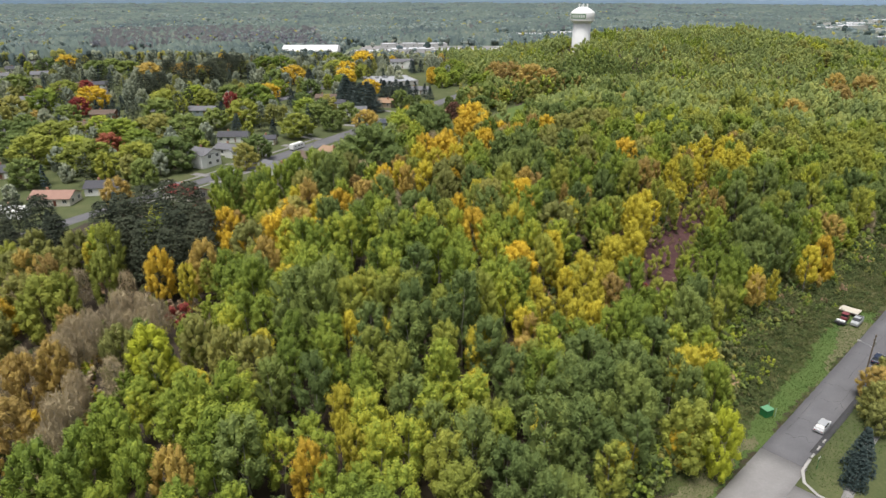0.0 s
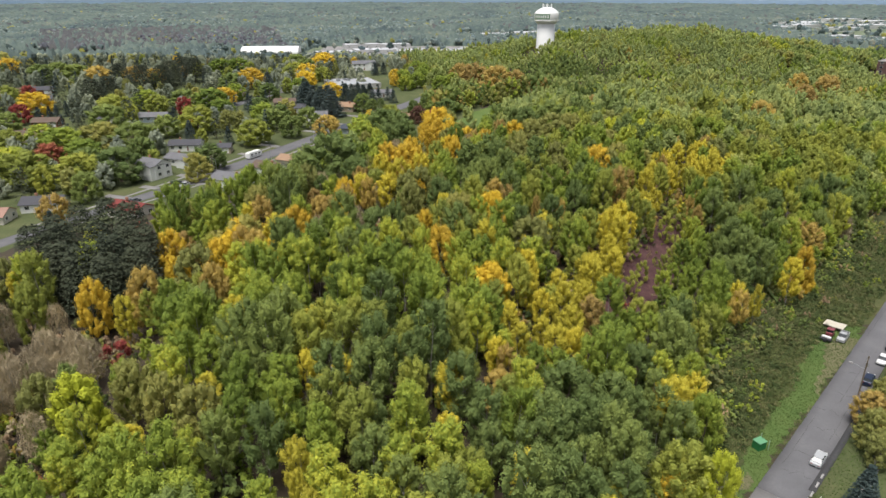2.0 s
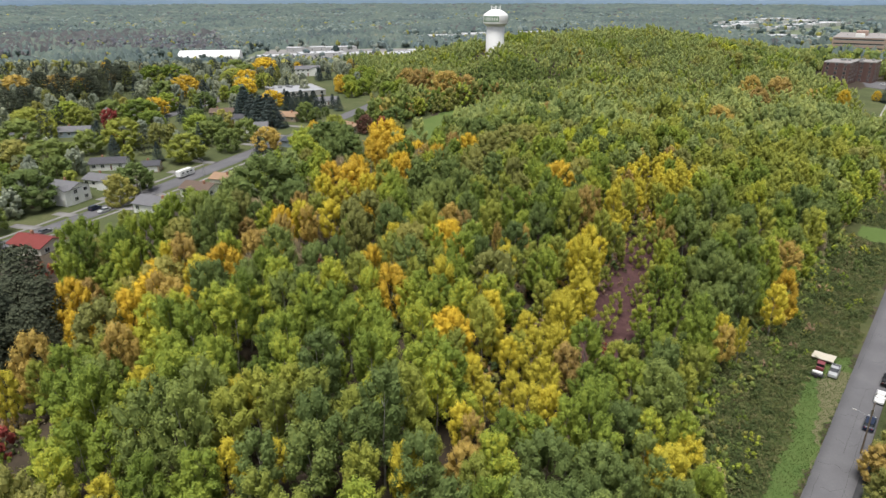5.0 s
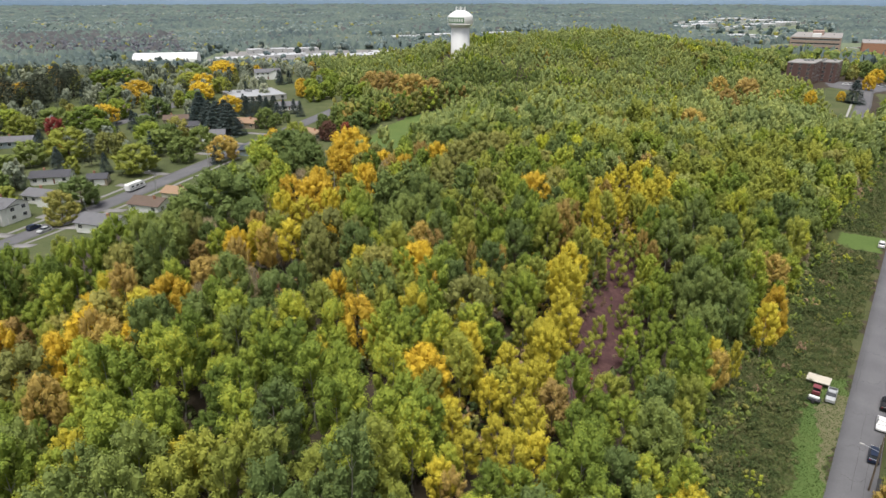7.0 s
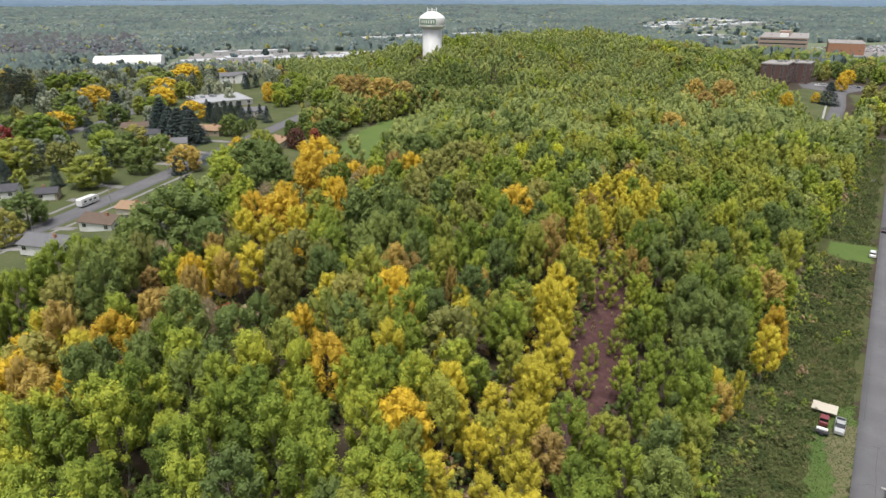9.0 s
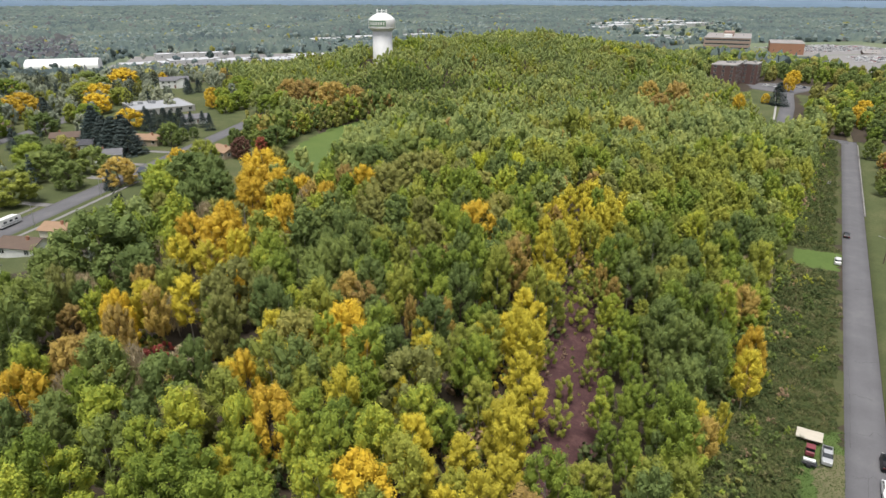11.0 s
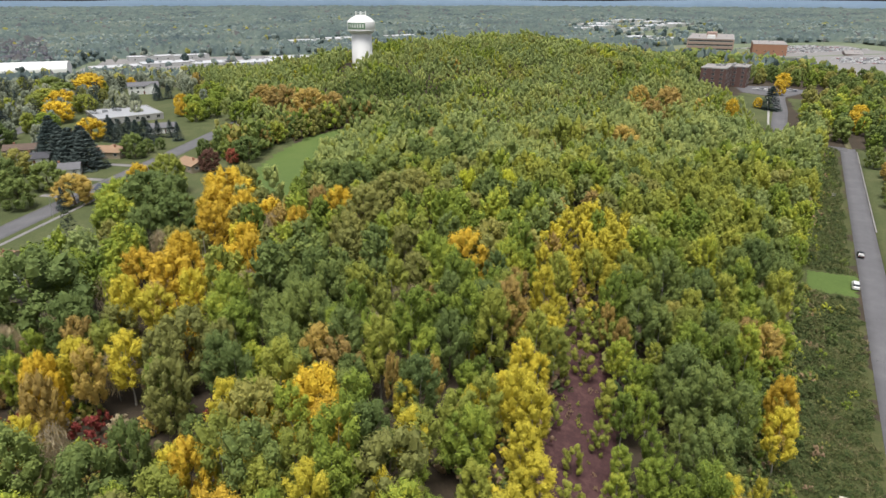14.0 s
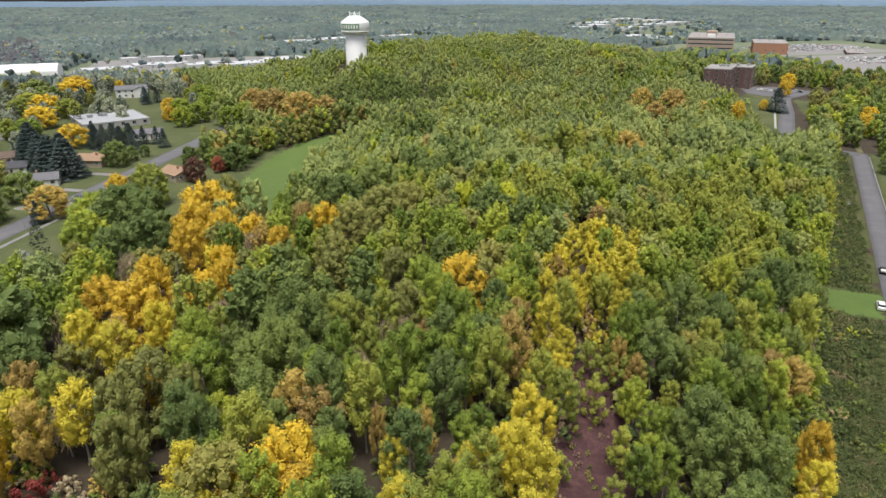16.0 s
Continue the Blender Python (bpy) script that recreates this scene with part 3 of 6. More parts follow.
def trunk_mesh(rng, kind):
    """A tapered trunk that leans a little, with limbs drawn out of its sides."""
    bm = bmesh.new()
    h = {"aspen": 10.8, "broad": 8.5, "pine": 14.2, "spruce": 11.5, "bare": 8.5, "shrub": 1.6, "sapling": 6.2}[kind]
    r = {"aspen": 0.14, "broad": 0.24, "pine": 0.22, "spruce": 0.18, "bare": 0.12, "shrub": 0.05, "sapling": 0.06}[kind]
    rings, cx, cy, levels = [], 0.0, 0.0, 7
    for i in range(levels):
        t = i / (levels - 1)
        rr = r * (1 - 0.86 * t) * (1.35 if i == 0 else 1)
        rings.append([bm.verts.new((cx + rr * math.cos(k * math.pi / 3), cy + rr * math.sin(k * math.pi / 3), -0.3 + (h + 0.3) * t)) for k in range(6)])
        cx, cy = cx + rng.normal(0, 0.012) * h, cy + rng.normal(0, 0.012) * h
    for i in range(levels - 1):
        for k in range(6):
            bm.faces.new((rings[i][k], rings[i][(k + 1) % 6], rings[i + 1][(k + 1) % 6], rings[i + 1][k]))
    bm.faces.new(rings[-1])
    count = {"aspen": 7, "broad": 9, "bare": 18, "shrub": 4}.get(kind, 0)
    for j in range(count):
        i, k = int(rng.integers(2, levels - 1)), int(rng.integers(0, 6))
        foot = rings[i][k]
        ang = k * math.pi / 3 + rng.normal(0, 0.3)
        ln = h * rng.uniform(0.13, 0.24) * (1.5 if kind == "broad" else 1)
        a = bm.verts.new(foot.co + Vector((0, 0, r * 0.7)))
        b = bm.verts.new(foot.co + Vector((-math.sin(ang), math.cos(ang), 0.3)) * r * 0.5)
        tip = bm.verts.new(foot.co + Vector((math.cos(ang) * ln * 0.6, math.sin(ang) * ln * 0.6, ln * 0.85)))
        for f in ((foot, a, tip), (a, b, tip), (b, foot, tip)):
            bm.faces.new(f)
    return bm


def spray_faces(n):
    return np.arange(3 * n, dtype=np.int32).reshape(-1, 3)


SPECIES = {
    "green": ("aspen", "aspen_tree", "tall aspen with fresh green leaves", "green aspens in the woods"),
    "cool": ("aspen", "hill_aspen", "tall green aspen on the hill", "aspens on the hill"),
    "sapling": ("sapling", "aspen_sapling", "young yellow-green aspen standing in the dirt", "young aspens in the clearing"),
    "dark": ("aspen", "poplar_tree", "tall poplar with dense dark green leaves", "dark green poplars in the woods"),
    "oak": ("broad", "oak_tree", "round-crowned oak with dense dark green leaves", "dark green oaks"),
    "lime": ("aspen", "birch_tree", "slim birch with leaves turning yellow-green", "yellow-green birches in the woods"),
    "yellow": ("aspen", "yellow_aspen", "slim aspen in full golden yellow autumn leaf", "yellow aspens in the woods"),
    "rust": ("aspen", "rust_aspen", "slim aspen with rust-orange autumn leaves", "rust aspens in the woods"),
    "orange": ("broad", "maple_tree", "maple with thinning rust and orange leaves", "orange maples in the woods"),
    "gold": ("broad", "golden_maple", "broad maple in full golden yellow leaf", "golden maples in the woods"),
    "olive": ("broad", "ash_tree", "broad tree with olive leaves fading to brown", "olive trees in the woods"),
    "linden": ("broad", "linden_tree", "round-crowned tree with yellow-green leaves", "yellow-green lindens"),
    "willow": ("broad", "box_elder_tree", "broad tree with bright yellow-lime leaves", "bright lime trees"),
    "elm": ("broad", "elm_tree", "broad tree with a full mid-green crown", "green broad trees"),
    "red": ("shrub", "sumac_bush", "low bush with deep red autumn leaves", "red bushes in the woods"),
    "crimson": ("broad", "red_maple", "small maple with deep red autumn leaves", "red maples in the gardens"),
    "copper": ("broad", "copper_maple", "small maple with dull copper-red leaves", "red maples in the gardens"),
    "scrub": ("shrub", "scrub_bush", "low brown and olive autumn bush", "low bushes in the woods"),
    "bare": ("bare", "bare_tree", "leafless grey-brown tree with thin upright twigs", "bare trees at the woods' edge"),
    "pine": ("pine", "pine_tree", "tall dark green pine tree", "dark pines by the houses"),
    "spruce": ("spruce", "spruce_tree", "conical dark blue-green spruce tree", "spruces in the gardens"),
}
LOOKS = {"crimson": "red",  "willow": "bright", "rust": "orange", "sapling": "lime", "linden": "lime", "elm": "green", "scrub": "tan", "oak": "dark"}
BARK = {"dark": BARK_PALE, "green": BARK_PALE, "lime": BARK_PALE, "yellow": BARK_PALE, "bare": BARK_PALE}
TEMPLATES = {}


def template(colour, variant):
    """One tree as an Empty with trunk and crown, kept to be copied."""
    kind, name, label, group = SPECIES[colour]
    rng = np.random.default_rng(100 + variant * 13 + len(colour) * 5)
    n, size = {"aspen": (3400, 0.235), "broad": (4600, 0.275), "sapling": (1100, 0.27), "shrub": (700, 0.24), "bare": (900, 0.8), "pine": (3600, 0.36), "spruce": (2600, 0.32)}[kind]
    if colour in ("orange", "olive"):
        n = int(n * 0.8)
    root = new(name)
    tagged(root, label, "tree" if kind != "shrub" else "bush", group)
    part("trunk", trunk_mesh(rng, kind), BARK.get(colour, BARK_DARK), root)
    cloud = crown_cloud(rng, kind, n, size)
    crown = new("crown", array_mesh("crown", cloud, spray_faces(len(cloud) // 3), [LEAF[LOOKS.get(colour, colour)]]))
    crown.parent = root
    return root


def plant(colour, x, y, scale, turn, variant, lean=1.0, group=""):
    key = (colour, variant)
    m = pose(x, y, gz(x, y), 0, 0, turn) @ Matrix.Diagonal((scale, scale, scale * lean, 1))
    if key not in TEMPLATES:
        ob = TEMPLATES[key] = template(*key)
        ob.matrix_basis = m
    else:
        ob = copy_thing(TEMPLATES[key], Matrix.Identity(4))
        ob.matrix_basis = m
    if group:
        ob["group"] = group
    return ob


def tint_faces(me, values):
    """A chance value for each tree of a joined mesh, for its shade of leaf."""
    me.attributes.new("tint", "FLOAT", "FACE").data.foreach_set("value", np.asarray(values, np.float32))


def joined_trees(name, rows, n, size, label, mats, seed, trunk=True):
    """Many trees as one object. Rows: colour index, kind, x, y, scale, turn."""
    rng = np.random.default_rng(seed)
    clouds, verts, index, tints = {}, [], [], []
    for ci, kind, x, y, sc, turn in rows:
        key = (kind, int(turn * 10) % 6)
        if key not in clouds:
            k = int(n * {"aspen": 1, "sapling": 0.6, "broad": 1.4, "shrub": 0.4, "bare": 0.7, "pine": 1.2, "spruce": 1.0}[kind])
            clouds[key] = crown_cloud(rng, kind, k, size * {"aspen": 1, "sapling": 0.8, "broad": 1.15, "shrub": 0.7, "bare": 1.1, "pine": 1.1, "spruce": 1.0}[kind])
        v = clouds[key]
        c, s = math.cos(turn), math.sin(turn)
        w = np.empty_like(v)
        w[:, 0], w[:, 1], w[:, 2] = (v[:, 0] * c - v[:, 1] * s) * sc + x, (v[:, 0] * s + v[:, 1] * c) * sc + y, v[:, 2] * sc + gz(x, y)
        verts.append(w)
        index.append(np.full(len(v) // 3, ci, np.int32))
        tints.append(np.full(len(v) // 3 + (2 if trunk else 0), rng.random()))
        if trunk:
            hh, rr = 9.0 * sc, 0.16 * sc
            z0 = gz(x, y) - 0.3
            for k in range(2):
                dx, dy = (rr, 0) if k == 0 else (0, rr)
                verts.append(np.array([[x - dx, y - dy, z0], [x + dx, y + dy, z0], [x, y, z0 + hh]]))
                index.append(np.full(1, len(mats) - 1, np.int32))
    verts = np.concatenate(verts)
    me = array_mesh(name, verts, spray_faces(len(verts) // 3), mats, np.concatenate(index))
    tint_faces(me, np.concatenate(tints))
    return tagged(new(name, me), label, "woods", kind="stuff")


# single crowns that stand out of the woods: x, y, crown radius
GOLD_CROWNS = [(20.8, 259.0, 5.8), (26.7, 254.5, 4.0), (18.8, 247.2, 4.4), (5.1, 221.2, 4.2), (12.5, 228.3, 3.9), (27.2, 221.7, 3.3), (38.5, 236.1, 3.4), (49.7, 246.9, 4.5), (11.4, 215.4, 5.3), (15.5, 207.4, 2.3), (3.7, 207.8, 2.5), (9.6, 202.0, 2.7), (6.5, 186.1, 2.7), (-0.7, 186.4, 2.4), (-5.0, 183.4, 3.2), (-5.0, 171.0, 1.7), (21.3, 168.1, 2.2), (70.0, 206.3, 5.3), (64.8, 205.6, 2.0), (19.8, 146.7, 3.9), (16.7, 156.7, 3.1), (39.0, 149.2, 1.2), (113.1, 160.4, 3.0), (106.0, 153.2, 2.2), (23.0, 273.0, 7.2), (26.3, 228.8, 3.7), (-9.0, 341.0, 4.6)]
GOLD_CROWNS_MORE = [(88.8, 144.8, 1.6), (92.6, 142.9, 1.2), (293.1, 388.4, 3.9), (44.6, 156.4, 2.1), (-49.4, 128.7, 3.2), (-41.4, 150.7, 3.4), (-28.1, 144.2, 4.1), (-14.9, 161.5, 3.9), (-18.3, 156.0, 2.6), (-41.6, 124.6, 1.7), (-1.7, 81.7, 1.2), (0.4, 79.0, 1.7), (-5.1, 73.3, 2.8), (58.9, 103.7, 2.7), (64.2, 108.3, 2.0), (40.5, 79.0, 1.4)]
ORANGE_CROWNS = [(-1.7, 193.9, 2.2), (45.1, 249.1, 2.5), (38.2, 175.1, 2.5), (35.7, 178.9, 2.6), (51.6, 169.4, 1.4), (45.6, 171.0, 1.1), (-8.1, 168.5, 2.7), (138.5, 302.6, 3.3), (176.7, 315.9, 6.7), (261.5, 402.7, 8.5), (235.1, 380.2, 6.7), (250.8, 415.3, 6.7), (121.2, 178.9, 2.5), (123.7, 176.2, 2.7), (87.2, 140.1, 1.9), (53.0, 469.6, 9.8), (66.5, 448.4, 10.7), (79.6, 451.1, 7.7), (44.8, 490.4, 7.5), (57.8, 190.0, 2.0), (91.8, 184.5, 1.4), (92.8, 180.4, 1.4), (1.5, 183.4, 2.1), (-25.0, 150.5, 2.8)]
ORANGE_CROWNS_MORE = [(-40.5, 132.0, 3.8), (-26.5, 132.0, 3.5), (-9.8, 168.2, 3.8), (-4.3, 177.9, 2.8), (-23.3, 69.9, 3.0), (-55.7, 89.3, 3.2), (-52.2, 92.4, 3.3), (30.8, 112.3, 1.8), (-49.9, 77.1, 2.5)]
OLIVE_CROWNS = [(15.2, 189.6, 5.1), (11.3, 185.6, 3.9), (20.9, 185.7, 3.0), (12.8, 176.6, 3.3), (59.6, 216.7, 4.0), (55.8, 240.7, 6.0), (63.7, 247.8, 6.3), (71.6, 252.8, 5.9), (48.9, 227.9, 4.7), (57.8, 200.6, 4.1), (45.9, 156.4, 2.5), (13.6, 152.3, 2.5), (-17.4, 198.0, 3.6), (-27.4, 178.4, 4.2), (-32.6, 139.9, 4.8), (-18.2, 83.3, 2.1), (-24.5, 82.3, 1.7), (-43.2, 97.0, 3.4), (-18.4, 93.8, 3.8), (-24.0, 96.4, 3.5), (-30.2, 99.8, 3.6), (-85.2, 142.8, 4.1), (-74.5, 141.2, 3.8), (28.0, 298.0, 4.6), (-3.6, 247.5, 3.6)]
OAK_CROWNS = [(-12.0, 212.0, 9.5), (-20.5, 206.0, 5.5), (-4.0, 201.0, 5.0), (4.7, 159.3, 4.3), (9.1, 163.1, 2.9), (57.5, 178.2, 3.5), (41.0, 106.6, 4.7), (48.3, 105.1, 4.3), (55.6, 114.4, 3.9), (57.5, 264.2, 5.7), (67.7, 271.3, 7.3), (51.9, 270.7, 5.1), (0.3, 289.2, 8.7), (6.5, 281.0, 7.4), (10.2, 257.1, 6.0), (3.5, 250.3, 5.8)]
ELM_CROWNS = [(25.4, 180.1, 1.9), (-2.2, 153.0, 4.2), (-5.9, 158.5, 3.2), (15.8, 145.8, 3.0), (-36.6, 72.6, 3.5), (-33.5, 75.4, 3.3), (-41.4, 68.3, 4.0), (-28.3, 69.8, 3.1), (62.5, 99.2, 3.0), (-6.8, 273.2, 6.4), (-9.0, 298.0, 7.2)]
WILLOW_CROWNS = [(-37.5, 96.6, 4.2), (58.6, 84.5, 2.9), (98.5, 252.0, 4.6), (88.0, 256.0, 4.2)]
LINDEN_CROWNS = [(54.3, 86.8, 4.4), (-67.7, 115.4, 5.0), (-62.0, 128.5, 3.2), (-65.4, 118.7, 3.5), (3.3, 190.8, 2.4), (1.0, 343.0, 6.5)]
CROWNS = [
    ("gold", GOLD_CROWNS),
    ("gold", GOLD_CROWNS_MORE),
    ("orange", ORANGE_CROWNS),
    ("orange", ORANGE_CROWNS_MORE),
    ("olive", OLIVE_CROWNS),
    ("oak", OAK_CROWNS),
    ("elm", ELM_CROWNS),
    ("willow", WILLOW_CROWNS),
    ("linden", LINDEN_CROWNS),
]
# stands of one colour: x, y, radius
BARE_STAND = [(21.2, 209.9, 5.4), (31.1, 241.7, 3.5), (5.3, 240.0, 2.2), (-11.9, 203.3, 4.2), (44.7, 190.0, 2.4), (55.0, 194.7, 2.8), (-6.7, 162.7, 2.7), (-0.6, 168.2, 2.4), (145.1, 195.7, 4.8), (169.3, 215.1, 3.9), (201.8, 247.3, 5.8), (124.3, 305.5, 5.2), (153.7, 292.6, 5.2), (137.7, 308.5, 4.0), (-52.2, 111.5, 5.1), (-46.4, 111.0, 4.4), (-56.2, 106.5, 4.3), (-55.7, 99.8, 4.1), (-46.5, 92.2, 4.2), (-57.7, 96.3, 3.0), (-45.1, 84.3, 2.7), (-45.2, 75.4, 2.5)]
YELLOW_STAND = [(100.4, 217.6, 3.1), (115.5, 229.8, 1.9), (111.8, 218.8, 1.5), (98.9, 208.6, 4.8), (91.9, 200.7, 5.1), (95.7, 196.9, 3.6), (81.4, 189.2, 2.3), (80.5, 183.1, 3.4), (88.6, 186.3, 2.4), (70.4, 174.3, 1.7), (75.9, 184.0, 1.7), (73.2, 188.7, 1.7), (59.6, 150.9, 2.1), (55.3, 150.3, 2.2), (51.5, 144.9, 2.0), (55.9, 144.9, 2.4), (57.3, 142.1, 2.2), (51.6, 140.5, 2.7), (55.0, 139.3, 2.3), (47.1, 139.6, 1.6), (47.6, 145.0, 1.5), (60.1, 156.4, 1.4), (64.2, 161.3, 2.0), (103.7, 200.4, 2.4)]
YELLOW_STAND_MORE = [(31.1, 146.9, 1.5), (34.8, 147.5, 1.5), (46.3, 162.6, 1.2), (115.0, 269.8, 4.1), (1.5, 106.5, 2.1), (3.2, 110.9, 1.3), (16.3, 112.8, 2.2), (-5.3, 117.2, 2.0), (41.8, 79.0, 1.2), (39.6, 119.4, 2.6), (39.6, 127.6, 4.9), (48.7, 136.5, 5.2), (57.4, 146.0, 4.7), (34.5, 125.9, 3.6), (103.1, 213.9, 5.6), (81.0, 186.9, 6.7), (69.9, 173.3, 4.7)]
LIME_STAND = [(98.5, 258.7, 7.8), (114.0, 240.3, 4.9), (132.2, 255.7, 4.5), (134.3, 230.1, 8.9), (157.7, 248.8, 10.1), (142.2, 214.2, 6.2), (153.3, 261.8, 11.5), (156.6, 222.4, 6.6), (134.0, 179.9, 4.3), (27.4, 169.4, 2.3), (51.6, 160.4, 2.3), (129.1, 211.5, 5.9), (29.8, 153.5, 2.6), (48.4, 194.1, 3.4), (14.2, 102.4, 4.1), (24.0, 112.3, 4.4), (27.6, 101.1, 4.1), (3.6, 94.6, 3.9), (-2.1, 110.0, 4.3), (10.7, 114.0, 4.5), (19.3, 99.3, 3.0)]
DARK_STAND = [(92.0, 152.0, 7.0), (98.0, 160.0, 6.0), (86.0, 142.0, 5.0), (38.0, 88.0, 9.0), (52.0, 96.0, 7.0), (46.0, 80.0, 7.0), (60.0, 108.0, 5.0), (28.0, 72.0, 8.0), (37.4, 212.6, 7.4), (46.3, 206.5, 6.8), (34.6, 190.7, 7.0), (36.2, 178.9, 3.5), (31.5, 202.2, 5.7), (116.4, 195.7, 6.6), (101.5, 184.6, 3.6), (90.7, 285.9, 8.7), (105.8, 311.7, 6.5), (119.6, 480.3, 21.0), (139.3, 472.9, 17.5), (99.9, 488.3, 14.1), (45.0, 170.4, 2.8), (113.0, 178.2, 4.8), (64.6, 182.8, 3.2), (107.1, 382.2, 13.6), (32.4, 78.8, 6.0), (23.7, 76.1, 5.0), (-4.8, 152.3, 8.5), (-12.7, 148.5, 6.1), (-13.8, 71.0, 3.5), (11.7, 85.8, 4.5), (47.4, 93.9, 4.9), (-9.9, 85.8, 4.5)]
DARK_STAND_MORE = [(41.9, 100.5, 6.2), (65.9, 120.2, 5.2), (99.1, 165.3, 6.1)]
GREEN_STAND = [(75.6, 145.3, 4.5), (71.1, 140.5, 4.5), (84.0, 150.0, 5.0), (62.0, 128.0, 5.0), (-1.1, 296.5, 13.1), (10.0, 266.6, 6.4), (-9.1, 286.0, 6.9), (52.1, 178.3, 4.7), (61.6, 173.1, 4.6), (38.6, 162.2, 4.0), (34.5, 153.9, 4.0), (51.7, 155.1, 3.7), (46.7, 150.3, 3.2), (33.6, 141.3, 3.5), (42.7, 142.5, 3.7), (78.9, 225.4, 8.0), (87.1, 222.7, 5.7), (91.0, 164.1, 7.2), (102.0, 169.0, 4.8), (94.9, 152.9, 4.2), (102.6, 177.6, 4.7), (2.6, 131.3, 11.2), (-39.4, 169.0, 10.2), (15.0, 130.4, 6.2), (-9.6, 129.6, 6.2), (25.5, 140.2, 6.6)]
STANDS = [
    ("bare", BARE_STAND),
    ("yellow", YELLOW_STAND),
    ("yellow", YELLOW_STAND_MORE),
    ("lime", LIME_STAND),
    ("dark", DARK_STAND),
    ("dark", DARK_STAND_MORE),
    ("green", GREEN_STAND),
]
PINES = [(-73, 162), (-68, 165), (-61, 165), (-53, 159), (-46, 149), (-62, 142), (-55, 138), (-50, 141), (-44, 139), (-57, 151), (-66, 152), (-70, 148), (-51, 151), (-48, 134), (-102, 161), (-93, 159), (-83, 148), (-96, 147)]
RED_BUSHES = [(-41.9, 119.7, 1.62), (-39.9, 87.2, 0.94), (-61.7, 183.8, 1.5), (-12.0, 183.8, 1.25), (-9.0, 185.3, 1.06), (0.6, 179.1, 1.35), (4.5, 176.0, 1.0), (2.2, 182.6, 0.81), (17.7, 178.6, 0.62), (63.5, 145.1, 0.75), (62.6, 146.1, 0.5)]
HILL_RUST = [(233, 377, 13), (262, 402, 11), (180, 322, 9), (250, 412, 8), (171, 327, 6), (293, 392, 6), (236, 382, 8), (120, 420, 6)]
BELT_GOLD = [(-46, 146), (-33, 148), (-22, 158), (-12, 170), (-2, 182), (4, 196), (9, 212), (16, 226), (24, 244), (34, 250)]
BELT_YELLOW = [(38, 126), (48, 138), (54, 146), (62, 158), (72, 176), (82, 187), (93, 200), (104, 214), (116, 232)]
SCRUB = [(-6, 182, 7), (4, 176, 6), (-10, 174, 7), (2, 168, 5), (-42, 122, 5), (-44, 88, 6), (-50, 100, 8), (92, 143, 4), (20, 208, 5)]
SAPLINGS = [(77.5, 161.5), (70.5, 157.5), (83.5, 178), (78, 176), (91, 183.5), (88, 187), (82.5, 168), (66, 150), (93.5, 189), (80.5, 183.5), (71, 166), (85, 171)]


def from_line(line, x, y):
    """Distance from a broken line."""
    best = 1e9
    for (xa, ya), (xb, yb) in zip(line, line[1:]):
        t = max(0.0, min(1.0, ((x - xa) * (xb - xa) + (y - ya) * (yb - ya)) / ((xb - xa) ** 2 + (yb - ya) ** 2)))
        best = min(best, math.hypot(x - xa - t * (xb - xa), y - ya - t * (yb - ya)))
    return best


# where the trees stay low: x, y, radius, stature
LOW_GROWTH = [(308, 370, 15, 0.4), (294, 355, 14, 0.5), (279, 340, 14, 0.62), (264, 325, 13, 0.75), (-8, 176, 9, 0.55), (2, 168, 6, 0.6), (-42, 116, 9, 0.45), (-52, 104, 20, 0.68), (-48, 82, 12, 0.7), (92, 141, 5, 0.6), (5, 168, 6, 0.55), (14, 172, 6, 0.6)]
DIRT_EDGE = [(66, 136), (78, 150), (86, 163), (92, 178)]
MEADOW_HEDGE = [(27, 398), (36, 414), (52, 430), (76, 440), (92, 432)]


def wood_edge(s):
    return float(np.interp(s, [-60, -25, 12, 40, 85, 100, 167, 246, 330, 345], [-9, -9, -13, -25, -21, -18, -16, -12, -10, -10]))


def west_edge(y):
    return float(np.interp(y, [40, 120, 140, 160, 172, 185, 195, 205, 225, 240, 248, 258, 264, 270, 300, 330, 375, 400, 425, 450, 500, 600, 720], [-125, -110, -84, -66, -50, -42, -30, -24, -21, -12, -2, 8, 20, 44, 50, 58, 70, 62, 52, 42, 30, 14, -10]))


def wooded(x, y):
    s, u = road_su(x, y)
    if s < 338 and u > wood_edge(s):
        return False
    if from_line(MEADOW_HEDGE, x, y) < 8:
        return not bool(inside(FIELD_POLY, x, y))
    if x < west_edge(y):
        return False
    if s >= 338 and (x - 306) * 0.68 - (y - 366) * 0.73 > -9:
        return False
    if bool(inside(DIRT_POLY, x - 1.5, y + 1.5)) and bool(inside(DIRT_POLY, x + 1.0, y)) or bool(inside(FIELD_POLY, x, y)):
        return False
    if bool(inside([(298, 372), (318, 364), (400, 436), (445, 500), (340, 522), (326, 462), (322, 428)], x, y)):
        return False
    return math.hypot(x - 120, y - 570) > 14 and not (abs(x - 116) < 11 and 545 < y < 570)


